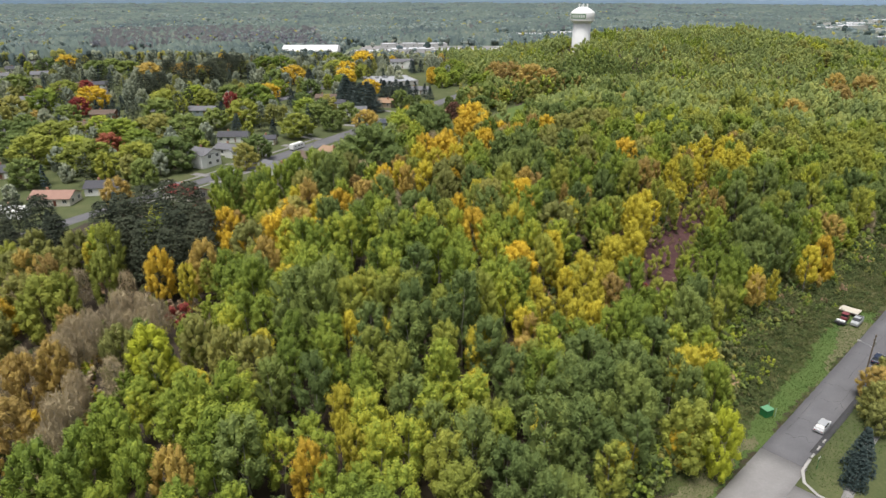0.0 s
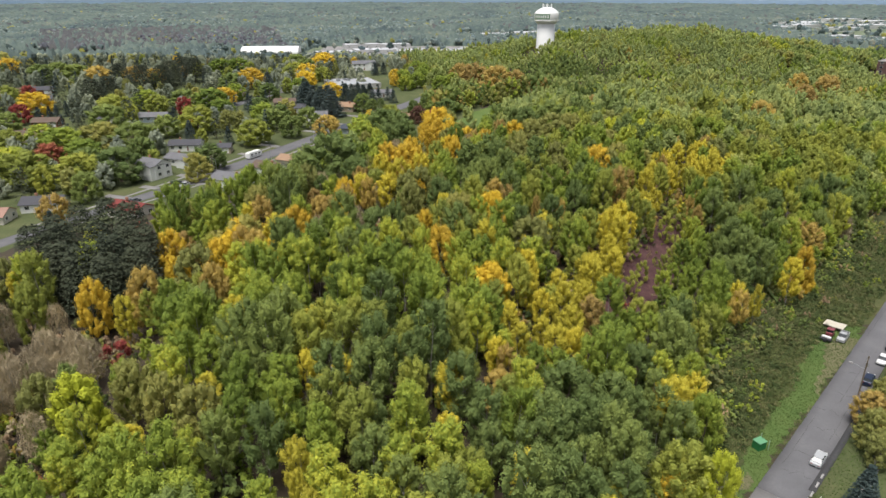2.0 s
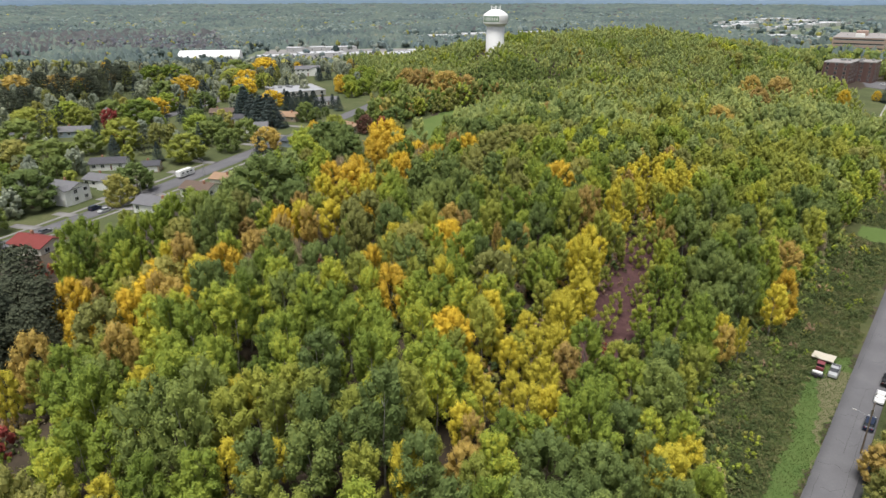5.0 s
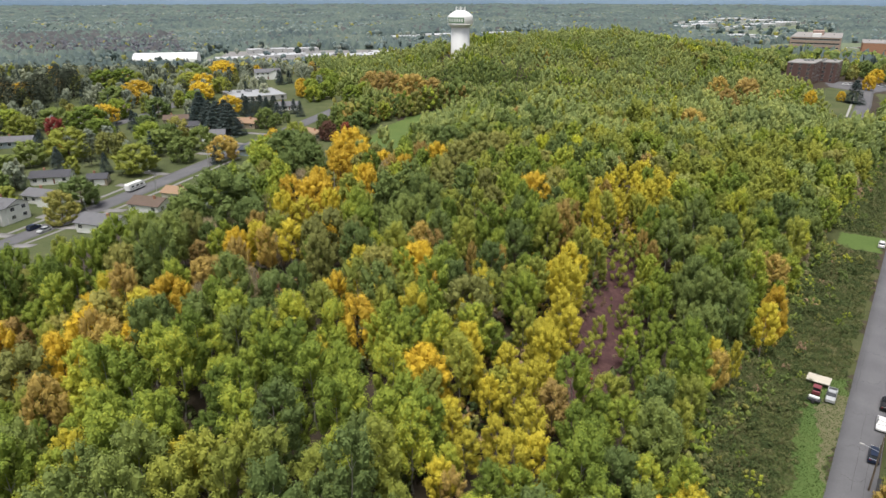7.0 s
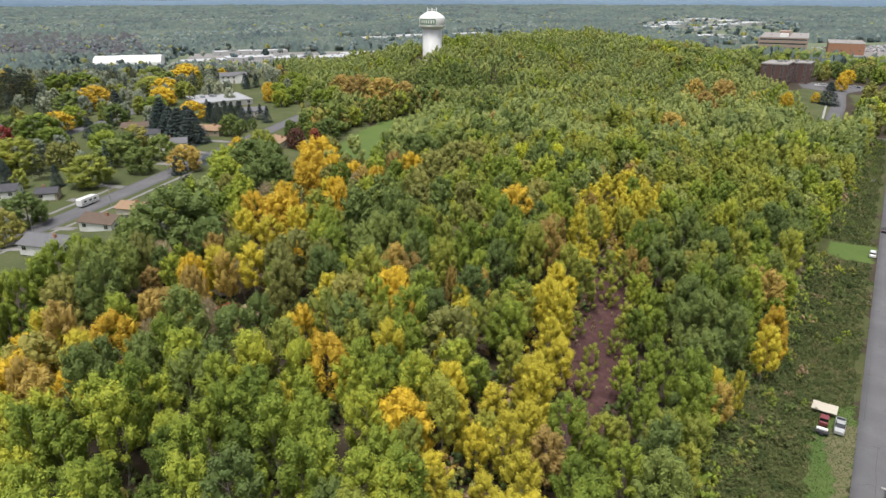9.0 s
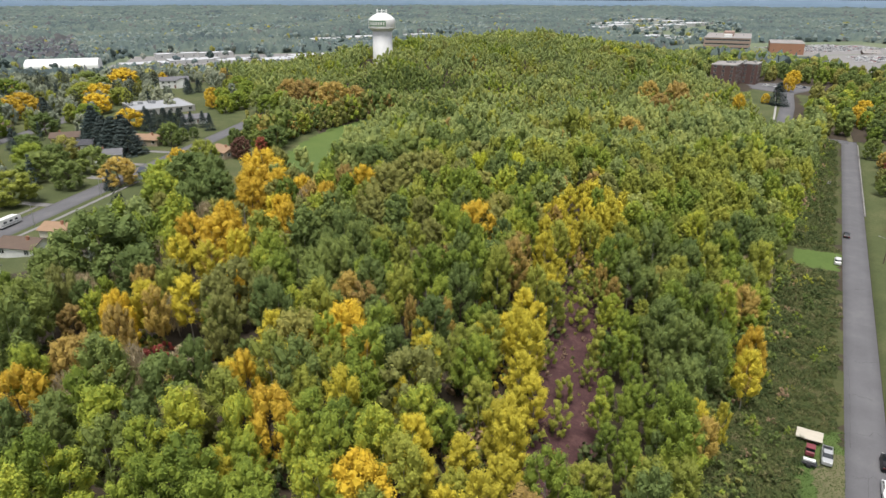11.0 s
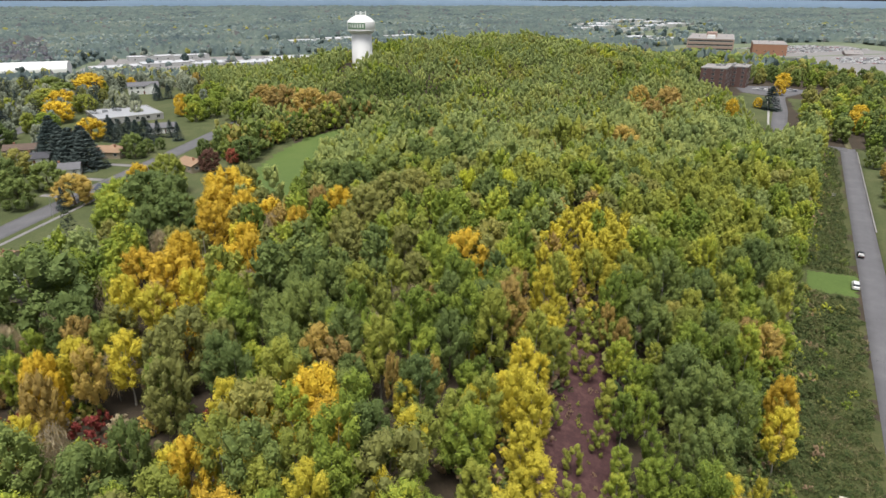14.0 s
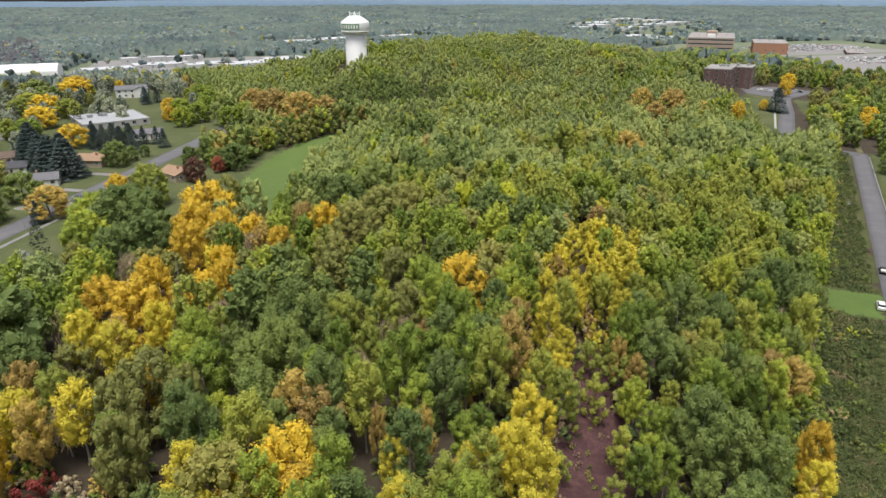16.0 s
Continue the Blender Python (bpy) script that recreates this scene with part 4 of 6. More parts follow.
def colour_at(rng, x, y):
    for sx, sy, sr in SCRUB:
        if math.hypot(x - sx, y - sy) < sr and rng.random() < 0.7:
            return rng.choice(["scrub", "scrub", "scrub", "bare", "sapling"])
    for name, spots in STANDS:
        for sx, sy, sr in spots:
            if math.hypot(x - sx, y - sy) < sr * 1.08 and rng.random() < (0.72 if name == "bare" else 0.93):
                return name
    for sx, sy, sr in HILL_RUST:
        if math.hypot(x - sx, y - sy) < sr and rng.random() < 0.85:
            return rng.choice(["orange", "olive", "olive", "olive", "lime", "cool"])
    if from_line(BELT_GOLD, x, y) < 11.0 and rng.random() < 0.88:
        return rng.choice(["gold", "gold", "yellow", "orange", "orange", "rust", "olive", "scrub", "scrub", "bare"])
    if from_line(BELT_YELLOW, x, y) < 9.0 and rng.random() < 0.9:
        return rng.choice(["yellow", "yellow", "yellow", "yellow", "lime", "lime", "rust"])
    if from_line(MEADOW_HEDGE, x, y) < 8:
        return rng.choice(["orange", "olive", "olive", "olive", "oak", "oak", "elm"])
    if x < -44 and 70 < y < 135:
        return rng.choice(["lime", "olive", "olive", "gold", "bare", "bare", "scrub", "scrub", "rust"])
    if 2 < x < 50 and 134 < y < 178 and rng.random() < 0.75:
        return rng.choice(["lime", "olive", "olive", "green", "dark", "dark", "dark", "gold", "yellow"])
    if 25 < x < 85 and 205 < y < 262 and rng.random() < 0.5:
        return rng.choice(["lime", "olive", "olive", "olive", "green"])
    clone = noise.noise((x * 0.032, y * 0.032, 3.0)) + rng.gauss(0, 0.10)
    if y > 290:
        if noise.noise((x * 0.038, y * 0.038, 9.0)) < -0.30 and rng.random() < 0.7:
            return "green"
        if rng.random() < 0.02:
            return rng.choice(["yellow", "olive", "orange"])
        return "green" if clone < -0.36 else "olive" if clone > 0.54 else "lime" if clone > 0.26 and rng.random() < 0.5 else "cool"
    if rng.random() < 0.12:
        return rng.choice(["yellow", "olive", "lime", "lime", "dark", "dark", "green", "orange" if x < 80 else "lime"])
    # the haze-tinted leaf takes over step by step up the slope
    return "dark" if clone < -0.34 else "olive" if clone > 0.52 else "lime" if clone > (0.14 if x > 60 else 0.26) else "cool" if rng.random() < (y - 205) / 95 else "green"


def build_woods():
    rng = random.Random(11)
    near, mid, back, hill = [], [], [], []
    y = 44.0
    while y < 715:
        gap = 5.3 if y < 265 else 5.0 if y < 345 else 4.6
        x = -135.0
        while x < 420:
            px, py = x + rng.uniform(-0.42, 0.42) * gap, y + rng.uniform(-0.42, 0.42) * gap
            x += gap
            reach = py * 0.80 + 40
            if px > reach or px < -reach + 10 or not wooded(px, py):
                continue
            if any(min(math.hypot(px - bx, py - by) - 2.5, math.hypot(px - bx - 1.5, py - by + 5) - 4.5) < 0 for bx, by, bs in RED_BUSHES) or any(math.hypot(px - bx, py - by) < 5 for bx, by in PINES) or any(math.hypot(px - kx, py - ky) < 0.82 * kr + 0.6 for kc, spots in CROWNS for kx, ky, kr in spots):
                continue
            c = colour_at(rng, px, py)
            kind = SPECIES[c][0]
            if kind == "broad" and py < 330 and rng.random() < 0.2:
                continue
            sc = rng.uniform(0.82, 1.22) * {"dark": 1.1, "gold": 0.95, "orange": 0.9, "scrub": 1.2, "pine": 1.2, "yellow": 0.84}.get(c, 1.0) * (1.0 if py < 345 else 0.84)
            if any(math.hypot(px - bx, py - by + 5) < 5 for bx, by, bs in RED_BUSHES) and c != "scrub":
                sc *= 0.62
            if py > 290:
                sc *= 1 + 0.55 * noise.noise((px * 0.038, py * 0.038, 9.0))
            if from_line(MEADOW_HEDGE, px, py) < 8:
                sc *= 1.35
            if from_line(DIRT_EDGE, px, py) < 7:
                sc *= 0.72
            for lx, ly, lr, lf in LOW_GROWTH:
                if math.hypot(px - lx, py - ly) < lr and c != "bare":
                    sc *= lf
            if any(kr > 2.1 and abs(px - kx) < kr + 0.5 and 0 < ky - py < kr + 8 for kc, spots in CROWNS for kx, ky, kr in spots):
                sc *= 0.80
            row = (c, kind, px, py, sc, rng.uniform(0, 6.28))
            (near if py < 205 else mid if py < 265 else back if py < 345 else hill).append(row)
        y += gap
    counts = {}
    rest = []
    near.sort(key=lambda r: r[3])
    for i, (c, kind, px, py, sc, turn) in enumerate(near):
        counts[c] = counts.get(c, 0) + 1
        if counts[c] > 300:
            rest.append((c, kind, px, py, sc, turn))
        else:
            plant(c, px, py, sc, math.degrees(turn), i % 5, 0.9 + 0.25 * ((i * 37) % 10) / 10)
    for c, spots in CROWNS:
        for i, (px, py, kr) in enumerate(spots):
            slim = {"gold": "yellow", "orange": "rust", "elm": "green", "oak": "dark"}.get(c, "lime") if kr < 2.8 else ""
            sc = kr / (2.3 if slim else 4.2)
            plant(slim or c, px, py, sc, 50 * i, i % 5, max(13.5 if kr > 2 else 11.5, 8.5 + 1.15 * kr) / ((13.6 if slim else 12.0) * sc))
    for sx, sy, sr in STANDS[0][1]:
        for i in range(int(1 + sr * 0.9)):
            a, d = rng.uniform(0, 6.28), sr * math.sqrt(rng.random())
            if wooded(sx + d * math.cos(a), sy + d * math.sin(a)):
                plant("bare", sx + d * math.cos(a), sy + d * math.sin(a), rng.uniform(0.75, 1.1), 70 * i, i % 5, 1.0)
    for i, (px, py) in enumerate(PINES):
        plant("pine", px, py, 1.25 + 0.07 * (i % 4), 80 * i, i % 5, 0.86)
    for i, (px, py, sc) in enumerate(RED_BUSHES):
        plant("red", px, py, sc, 70 * i, i % 5, 1.1)
    for i, (px, py) in enumerate(SAPLINGS):
        plant("sapling", px, py, rng.uniform(0.75, 1.25), rng.uniform(0, 360), i % 5, 1.0)
    names = list(LEAF)
    mats = [LEAF[k] for k in names] + [BARK_PALE]
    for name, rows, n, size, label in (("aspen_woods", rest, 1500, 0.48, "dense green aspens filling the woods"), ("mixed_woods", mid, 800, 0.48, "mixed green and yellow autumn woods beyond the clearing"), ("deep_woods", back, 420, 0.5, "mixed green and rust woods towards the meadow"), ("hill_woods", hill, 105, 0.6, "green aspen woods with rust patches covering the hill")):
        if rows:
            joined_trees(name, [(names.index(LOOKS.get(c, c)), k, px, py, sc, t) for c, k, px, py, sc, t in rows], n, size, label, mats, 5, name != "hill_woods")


build_woods()


SWAMP = [(-820, 1560), (-300, 1560), (-190, 1080), (-560, 1060)]


def build_far_woods():
    """Woods on the plain out to the horizon: a rough canopy of crowns, with grey bare swamp woods in one part."""
    rng = np.random.default_rng(21)
    nr, na = 330, 430
    r = np.exp(np.linspace(math.log(690), math.log(4800), nr))[:, None] * (1 + rng.uniform(-0.002, 0.002, (nr, na)))
    a = np.linspace(-0.74, 1.04, na)[None, :] + rng.uniform(-0.0016, 0.0016, (nr, na))
    x, y = 20 + r * np.sin(a), 50 + r * np.cos(a)
    tall = 3.0 + 14.0 * rng.random((nr, na)) ** 1.4 + 2.5 * np.sin(x * 0.011 + 2 * np.sin(y * 0.006)) + (rng.random((nr, na)) < 0.06) * 4.0
    z = ground_z(x, y) + tall
    verts = np.stack([x, y, z], -1).reshape(-1, 3)
    i, j = np.meshgrid(np.arange(nr - 1), np.arange(na - 1), indexing="ij")
    cx, cy = x[:-1, :-1], y[:-1, :-1]
    keep = (cy > 705) | (cx < -330) | (cx > 480)
    for poly in CLEARINGS:
        keep &= ~inside(poly, cx, cy)
    full = np.zeros((nr, na), bool)
    full[1:-1, 1:-1] = keep[1:, 1:] & keep[:-1, 1:] & keep[1:, :-1] & keep[:-1, :-1]
    z = np.where(full, z, ground_z(x, y) - 0.5)
    verts = np.stack([x, y, z], -1).reshape(-1, 3)
    base = (i * na + j)[keep]
    faces = np.stack([base, base + 1, base + na + 1, base + na], -1)
    swamp = inside(SWAMP, cx, cy)[keep] & (rng.random(len(base)) < 0.60) | (rng.random(len(base)) < 0.05)
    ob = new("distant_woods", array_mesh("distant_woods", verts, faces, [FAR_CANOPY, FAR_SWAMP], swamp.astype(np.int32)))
    tagged(ob, "hazy mixed woods across the plain to the horizon", "woods", kind="stuff")
    # single crowns that stand out of the canopy
    n = 23000
    r = np.exp(rng.uniform(math.log(690), math.log(3000), n))
    a = rng.uniform(-0.72, 1.02, n)
    x, y = 20 + r * np.sin(a), 50 + r * np.cos(a)
    keep = (y > 690) | (x < -330) | (x > 480)
    for poly in CLEARINGS:
        keep &= ~(inside(poly, x, y) & (rng.random(n) < (0.75 if poly[0][0] == 800 else 1.0 if poly[0][0] == 515 else 0.96)))
    x, y, r = x[keep], y[keep], r[keep]
    n, k = len(x), 8
    width, tall = (3.6 + r / 600.0) * rng.uniform(0.7, 1.3, n), rng.uniform(9, 15, n)
    kind = np.where(inside(SWAMP, x, y) & (rng.random(n) < 0.65), 1, np.where(rng.random(n) < 0.17, 2, np.where(rng.random(n) < 0.10, 3, 0)))
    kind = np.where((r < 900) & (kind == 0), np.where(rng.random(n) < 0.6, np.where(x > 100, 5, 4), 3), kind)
    tint = rng.random(n)
    foot = np.stack([x, y, ground_z(x, y)], -1)
    far = r > 1350
    up = np.tile([0.0, 0.0, 1.0], (n, 1)) + rng.normal(0, 0.08, (n, 3))
    lift = np.array([0.0, 0.0, 0.5]) * tall[:, None]
    verts = [plume_cores(rng, (foot + lift)[far], up[far], width[far], tall[far] * 0.5, 5).reshape(4, far.sum(), 5, 3, 3)[1:].transpose(1, 0, 2, 3, 4).reshape(-1, 3)]
    index, tints = [np.repeat(kind[far], 15)], [np.repeat(tint[far], 15)]
    for k in range(4):
        m = (~far).sum()
        a = k * 1.57 + rng.uniform(-0.5, 0.5, m)
        d = width[~far] * rng.uniform(0.25, 0.6, m)
        c = foot[~far] + np.stack([np.cos(a) * d, np.sin(a) * d, tall[~far] * rng.uniform(0.5, 0.82, m)], -1)
        verts.append(plume_cores(rng, c, up[~far] + rng.normal(0, 0.15, (m, 3)), width[~far] * rng.uniform(0.42, 0.62, m), tall[~far] * rng.uniform(0.2, 0.32, m), 5).reshape(4, m, 5, 3, 3).transpose(1, 0, 2, 3, 4).reshape(-1, 3))
        index.append(np.repeat(kind[~far], 20))
        tints.append(np.repeat((tint[~far] + rng.uniform(0, 0.12, m)) % 1.0, 20))
    verts = np.concatenate(verts)
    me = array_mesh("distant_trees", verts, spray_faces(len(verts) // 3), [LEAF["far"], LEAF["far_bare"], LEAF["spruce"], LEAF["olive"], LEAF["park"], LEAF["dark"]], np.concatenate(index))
    tint_faces(me, np.concatenate(tints))
    ob = new("distant_trees", me)
    tagged(ob, "single tall crowns standing out of the distant woods", "trees", kind="stuff")


CLEARINGS = [
    [(-300, 1060), (-130, 1060), (-130, 850), (-280, 850)],
    [(-165, 930), (-160, 1195), (165, 1195), (150, 930)],
    [(60, 1380), (60, 1520), (460, 1640), (480, 1480), (160, 1340)],
    [(-455, 1215), (-360, 1215), (-360, 1150), (-455, 1150)],
    [(515, 500), (530, 690), (600, 860), (680, 1100), (860, 1200), (1230, 1180), (1180, 900), (720, 500)],
    [(800, 1230), (860, 1750), (1250, 2230), (1480, 2150), (1400, 1760), (980, 1230)],
    [(-600, 960), (-600, 1080), (-430, 1080), (-420, 930)],
]
build_far_woods()


def build_ridge():
    """A far ridge along the horizon, with blue haze painted into its colour."""
    verts, faces = [], []
    n = 120
    for i in range(n + 1):
        a = -1.15 + 2.5 * i / n
        x, y = 20 + 4900 * math.sin(a), 50 + 4900 * math.cos(a)
        h = 38 + 18 * noise.noise((a * 3, 0, 0)) + 7 * noise.noise((a * 14, 5, 0))
        verts += [(x, y, -40), (x, y, h), (x + 300 * math.sin(a), y + 300 * math.cos(a), -40)]
    for i in range(n):
        b = i * 3
        faces += [(b, b + 1, b + 4, b + 3), (b + 1, b + 2, b + 5, b + 4)]
    tagged(new("backdrop", array_mesh("backdrop", verts, faces, [RIDGE])), "wooded ridge along the horizon, coloured blue with haze", "hills", kind="structure")


# the blue is distance haze held in the base colour
RIDGE = surface("hazed_ridge", [(0.3, (0.146, 0.211, 0.286)), (0.7, (0.190, 0.260, 0.347))], 0.002, 0.02, 1.0, 0)
build_ridge()


def build_lake():
    """A pale strip of water far off below the ridge."""
    verts, faces = [], []
    for i in range(13):
        a = -0.345 + 0.165 * i / 12
        w = math.sin(math.pi * (i + 0.3) / 12.6)
        for z in (-9.5 - 1.5 * w, -9.0 + 4.0 * w):
            verts.append((20 + 4860 * math.sin(a), 50 + 4860 * math.cos(a), z))
    faces = [(2 * i, 2 * i + 2, 2 * i + 3, 2 * i + 1) for i in range(12)]
    tagged(new("distant_water", array_mesh("distant_water", verts, faces, [plain("pale_water", (0.55, 0.60, 0.66), 0.4, 0, 0.05)])), "pale strip of lake water near the horizon", "lake", kind="structure")


build_lake()

# garden trees: x, y, crown radius
GARDEN_LINDEN = [(-163, 268, 8.5), (-170, 294, 8.5), (-136, 259, 8.5), (-116, 261, 7.6), (-233, 419, 8.5), (-154, 385, 8.5), (-99, 353, 8.5), (-64, 326, 7.4), (-84, 554, 7.3)]
GARDEN_ELM = [(-142, 301, 8.5), (-227, 385, 8.5), (-108, 407, 8.5), (-144, 560, 8.5), (-132, 568, 8.5)]
GARDEN_OAK = [(-103, 266, 8.3), (-115, 312, 8.5), (-146, 355, 8.5), (-201, 324, 6.1), (-203, 310, 6.5), (-195, 352, 6.4), (-266, 522, 8.5), (-261, 536, 8.5), (-241, 522, 8.5), (-321, 550, 8.0), (-280, 443, 8.5), (-72, 282, 5.8), (-62, 357, 6.9), (-49, 341, 4.9), (-44, 363, 5.2), (-197, 1000, 8.5), (-115, 482, 7.7), (-88, 1002, 8.5), (24, 390, 4), (20, 404, 5), (27, 398, 4.5), (33, 406, 5), (12, 398, 4)]
GARDEN_OLIVE = [(-72, 264, 4.6), (-130, 312, 8.5), (-231, 360, 8.5), (-84, 356, 4.9)]
GARDEN_CRIMSON = [(-139, 285, 5.3), (-201, 375, 4.7), (-231, 439, 4.4), (-120, 396, 3.9), (24, 383, 3.2)]
GARDEN_GOLD = [(-207, 402, 7.9), (-323, 581, 7.9), (-182, 517, 6.9), (-106, 429, 6.2), (-105, 497, 8.5), (-72, 539, 7.6), (-70, 623, 8.5), (-42, 449, 5.8), (-2, 512, 5.6), (396, 462, 5), (428, 492, 6), (368, 372, 6), (340, 420, 3)]
GARDEN_ORANGE = [(-220, 511, 8.5), (-201, 530, 7.1), (-31, 341, 6.0), (310, 292, 4), (-98, 207, 4)]
GARDEN_PINE = [(-197, 495, 8.5), (-178, 486, 8.5), (-164, 486, 8.5), (-182, 420, 8.5), (-183, 444, 7.6), (-168, 538, 8.5), (-156, 531, 8.5), (-168, 512, 8.4)]
GARDEN_SPRUCE = [(-187, 385, 3.2), (-188, 398, 3.1), (-191, 385, 2.7), (-350, 564, 6.6), (-193, 378, 3.4), (-118, 373, 3.7), (-77, 328, 3.0), (-34, 336, 2.6), (-56, 432, 9), (-53, 418, 9), (-48, 411, 8), (-42, 401, 9), (-35, 394, 9), (-39, 408, 8.5), (-90, 482, 6.9), (-11, 447, 3.1), (-5, 446, 3.1), (-1, 437, 3.3), (-14, 430, 3.0), (-36, 464, 3.6), (-336, 1070, 8.5), (-230, 982, 8.5), (-104, 178, 3), (-113, 173, 3), (-92, 194, 3)]
GARDEN = {
    "linden": GARDEN_LINDEN,
    "elm": GARDEN_ELM,
    "oak": GARDEN_OAK,
    "olive": GARDEN_OLIVE,
    "crimson": GARDEN_CRIMSON,
    "gold": GARDEN_GOLD,
    "orange": GARDEN_ORANGE,
    "pine": GARDEN_PINE,
    "spruce": GARDEN_SPRUCE,
}
MEADOW_TREES = [("orange", 281, 276, 4.5), ("crimson", 277, 272, 3.6), ("orange", 286, 283, 3.5), ("oak", 294, 297, 4.5), ("oak", 252, 252, 4), ("gold", 346, 356, 6), ("linden", 362, 382, 6), ("oak", 333, 325, 6), ("olive", 262, 262, 3.5), ("spruce", -32, 445, 5), ("spruce", -28, 442, 5), ("spruce", -24, 444, 5.4), ("spruce", -20, 438, 5), ("spruce", -16, 440, 5.6), ("oak", -18, 406, 4.6), ("oak", -8, 420, 2.6), ("copper", 15, 372, 4.6), ("oak", -13, 414, 2.4),  ("olive", -60, 388, 5), ("elm", -70, 376, 6), ("oak", -76, 394, 6), ("spruce", -84, 408, 4), ("spruce", -88, 416, 4), ("elm", -96, 388, 6), ("oak", -82, 446, 6), ("elm", -66, 470, 6)]
DRIVE_TREES = [("elm", -104, 446, 6), ("oak", -128, 420, 7), ("elm", -150, 418, 7), ("linden", -138, 404, 6), ("oak", -60, 372, 4.5), ("spruce", -98, 336, 4), ("oak", -112, 344, 6), ("oak", -106, 296, 5), ("elm", -128, 290, 7), ("oak", -120, 276, 6), ("elm", -150, 276, 7), ("oak", -178, 280, 7), ("elm", -160, 320, 7), ("oak", -188, 306, 7), ("linden", -172, 312, 6), ("oak", -150, 240, 6), ("oak", -104, 240, 4.5), ("elm", 6, 483, 6), ("elm", 14, 492, 7), ("cool", 24, 480, 4), ("elm", 30, 474, 7), ("oak", 29, 509, 7), ("elm", 18, 512, 7), ("elm", 4, 508, 7), ("elm", 40, 484, 7), ("oak", 46, 500, 7), ("elm", 52, 520, 7), ("elm", 38, 530, 7), ("elm", 20, 535, 7), ("elm", 54, 577, 8)]
EDGE_TREES = [("elm", 36, 560, 8), ("elm", 14, 562, 8), ("linden", 43, 478, 5), ("spruce", -20, 568, 4), ("spruce", -14, 574, 4), ("spruce", -22, 580, 4), ("gold", -2, 500, 4), ("oak", 31, 386, 6.5), ("oak", 26, 386, 3.5), ("linden", 45, 416, 5), ("oak", 36, 405, 4), ("oak", 24, 428, 4), ("elm", 19, 417, 3.5), ("gold", -67, 502, 7), ("gold", -68, 610, 8), ("linden", -83, 537, 7), ("linden", -58, 530, 6), ("oak", -80, 590, 7), ("oak", -92, 610, 8)]
STAND = MEADOW_TREES + DRIVE_TREES + EDGE_TREES
MORE_SPRUCE = [(346, 416, 7.5), (83, 87, 2.8), (80, 83, 2.2)]


def build_garden_trees():
    rng = random.Random(4)
    wide = {"aspen": 3.1, "broad": 4.6, "shrub": 1.9, "spruce": 2.5, "pine": 3.3, "bare": 2.2}
    rows = [(c, x, y, r) for c in GARDEN for x, y, r in GARDEN[c] if y < 700] + [("spruce", x, y, r) for x, y, r in MORE_SPRUCE]
    rows += [("olive", 94, 101, 3.6), ("orange", 97, 107, 3.4), ("olive", 92, 96.5, 3.0), ("olive", 101, 109, 4.0), ("olive", 112, 117, 4.5), ("gold", 114.4, 160.5, 2.7), ("orange", 111, 157, 1.8), ("linden", 55, 89.5, 4.4), ("gold", 53.5, 88, 3.2), ("gold", 60, 111, 3.4), ("gold", 67, 115, 2.6), ("linden", 65, 104, 3.8), ("yellow", 43, 83, 2.4)] + STAND
    for c, x, y, r in rows:
        sc = r * (1.3 if SPECIES[c][0] == "broad" and x < -10 else 1.0) / wide[SPECIES[c][0]]
        lean = 0.85 if sc < 1.1 else max(0.5, 0.95 / sc)
        if SPECIES[c][0] == "shrub":
            lean = 1.5
        if c == "spruce":
            lean = min(0.85, (6 + 1.5 * r) / (14 * sc))
        plant(c, x, y, sc, rng.uniform(0, 360), rng.randrange(5), lean, "garden trees")
    # the wooded blocks behind the gardens and beside the drive
    back = []
    taken = [(x, y) for c, x, y, r in rows]
    yards = [(x, y, 34 if y < 350 else 52) for x, y in HOUSE_SPOTS] + [(x, 500, 90) for x in (-62, -50, -38, -26, -14)] + [(x, 608, 120) for x in (-46, -33, -20)]
    for i in range(12000):
        x, y = rng.uniform(-520, 10), rng.uniform(190, 760)
        s, u = street_su(x, y)
        if x > west_edge(y) - 4 or x > -22 and y < 350 or -15 < u < 27 and s < 190 or abs(u) < 9 or x < -y * 0.82 or y < 240 and x > -120:
            continue
        if any(abs(x - hx - 0.35 * (hy - y)) < 10 and -7 < hy - y < deep for hx, hy, deep in yards):
            continue
        apart = 9.0 if y > 470 or x < -240 else 10.5
        if any(math.hypot(x - hx, y - hy) < apart for hx, hy in taken):
            continue
        taken.append((x, y))
        c = rng.choice(["oak", "oak", "oak", "elm", "elm", "elm", "oak", "olive", "linden", "spruce", "spruce", "pine", "pine"] + (["pine", "pine", "spruce"] if x < -130 and y > 440 else [])) if rng.random() < 0.98 else rng.choice(["gold", "orange"])
        back.append((c, x, y, rng.uniform(0.62, 1.0) if SPECIES[c][0] == "broad" else rng.uniform(0.75, 1.15)))
    for i in range(2400):
        x, y = rng.uniform(280, 640), rng.uniform(296, 720)
        s, u = road_su(x, y)
        if (x - 317) * 0.68 - (y - 377) * 0.73 < 10 and y < 470 or 330 < x < 442 and y > 430 and y < 505 or y > 560 and x > 460 or s < 335 and u < 26 or inside(CLEARINGS[4], x, y):
            continue
        if any(math.hypot(x - hx, y - hy) < 6.5 for hx, hy in taken):
            continue
        taken.append((x, y))
        back.append((rng.choice(["oak", "oak", "elm", "elm", "oak", "olive", "olive", "oak"]), x, y, rng.uniform(0.75, 1.15)))
    for i in range(60):
        s, u = rng.uniform(20, 330), rng.uniform(16, 60)
        x, y = on_road(s, u)
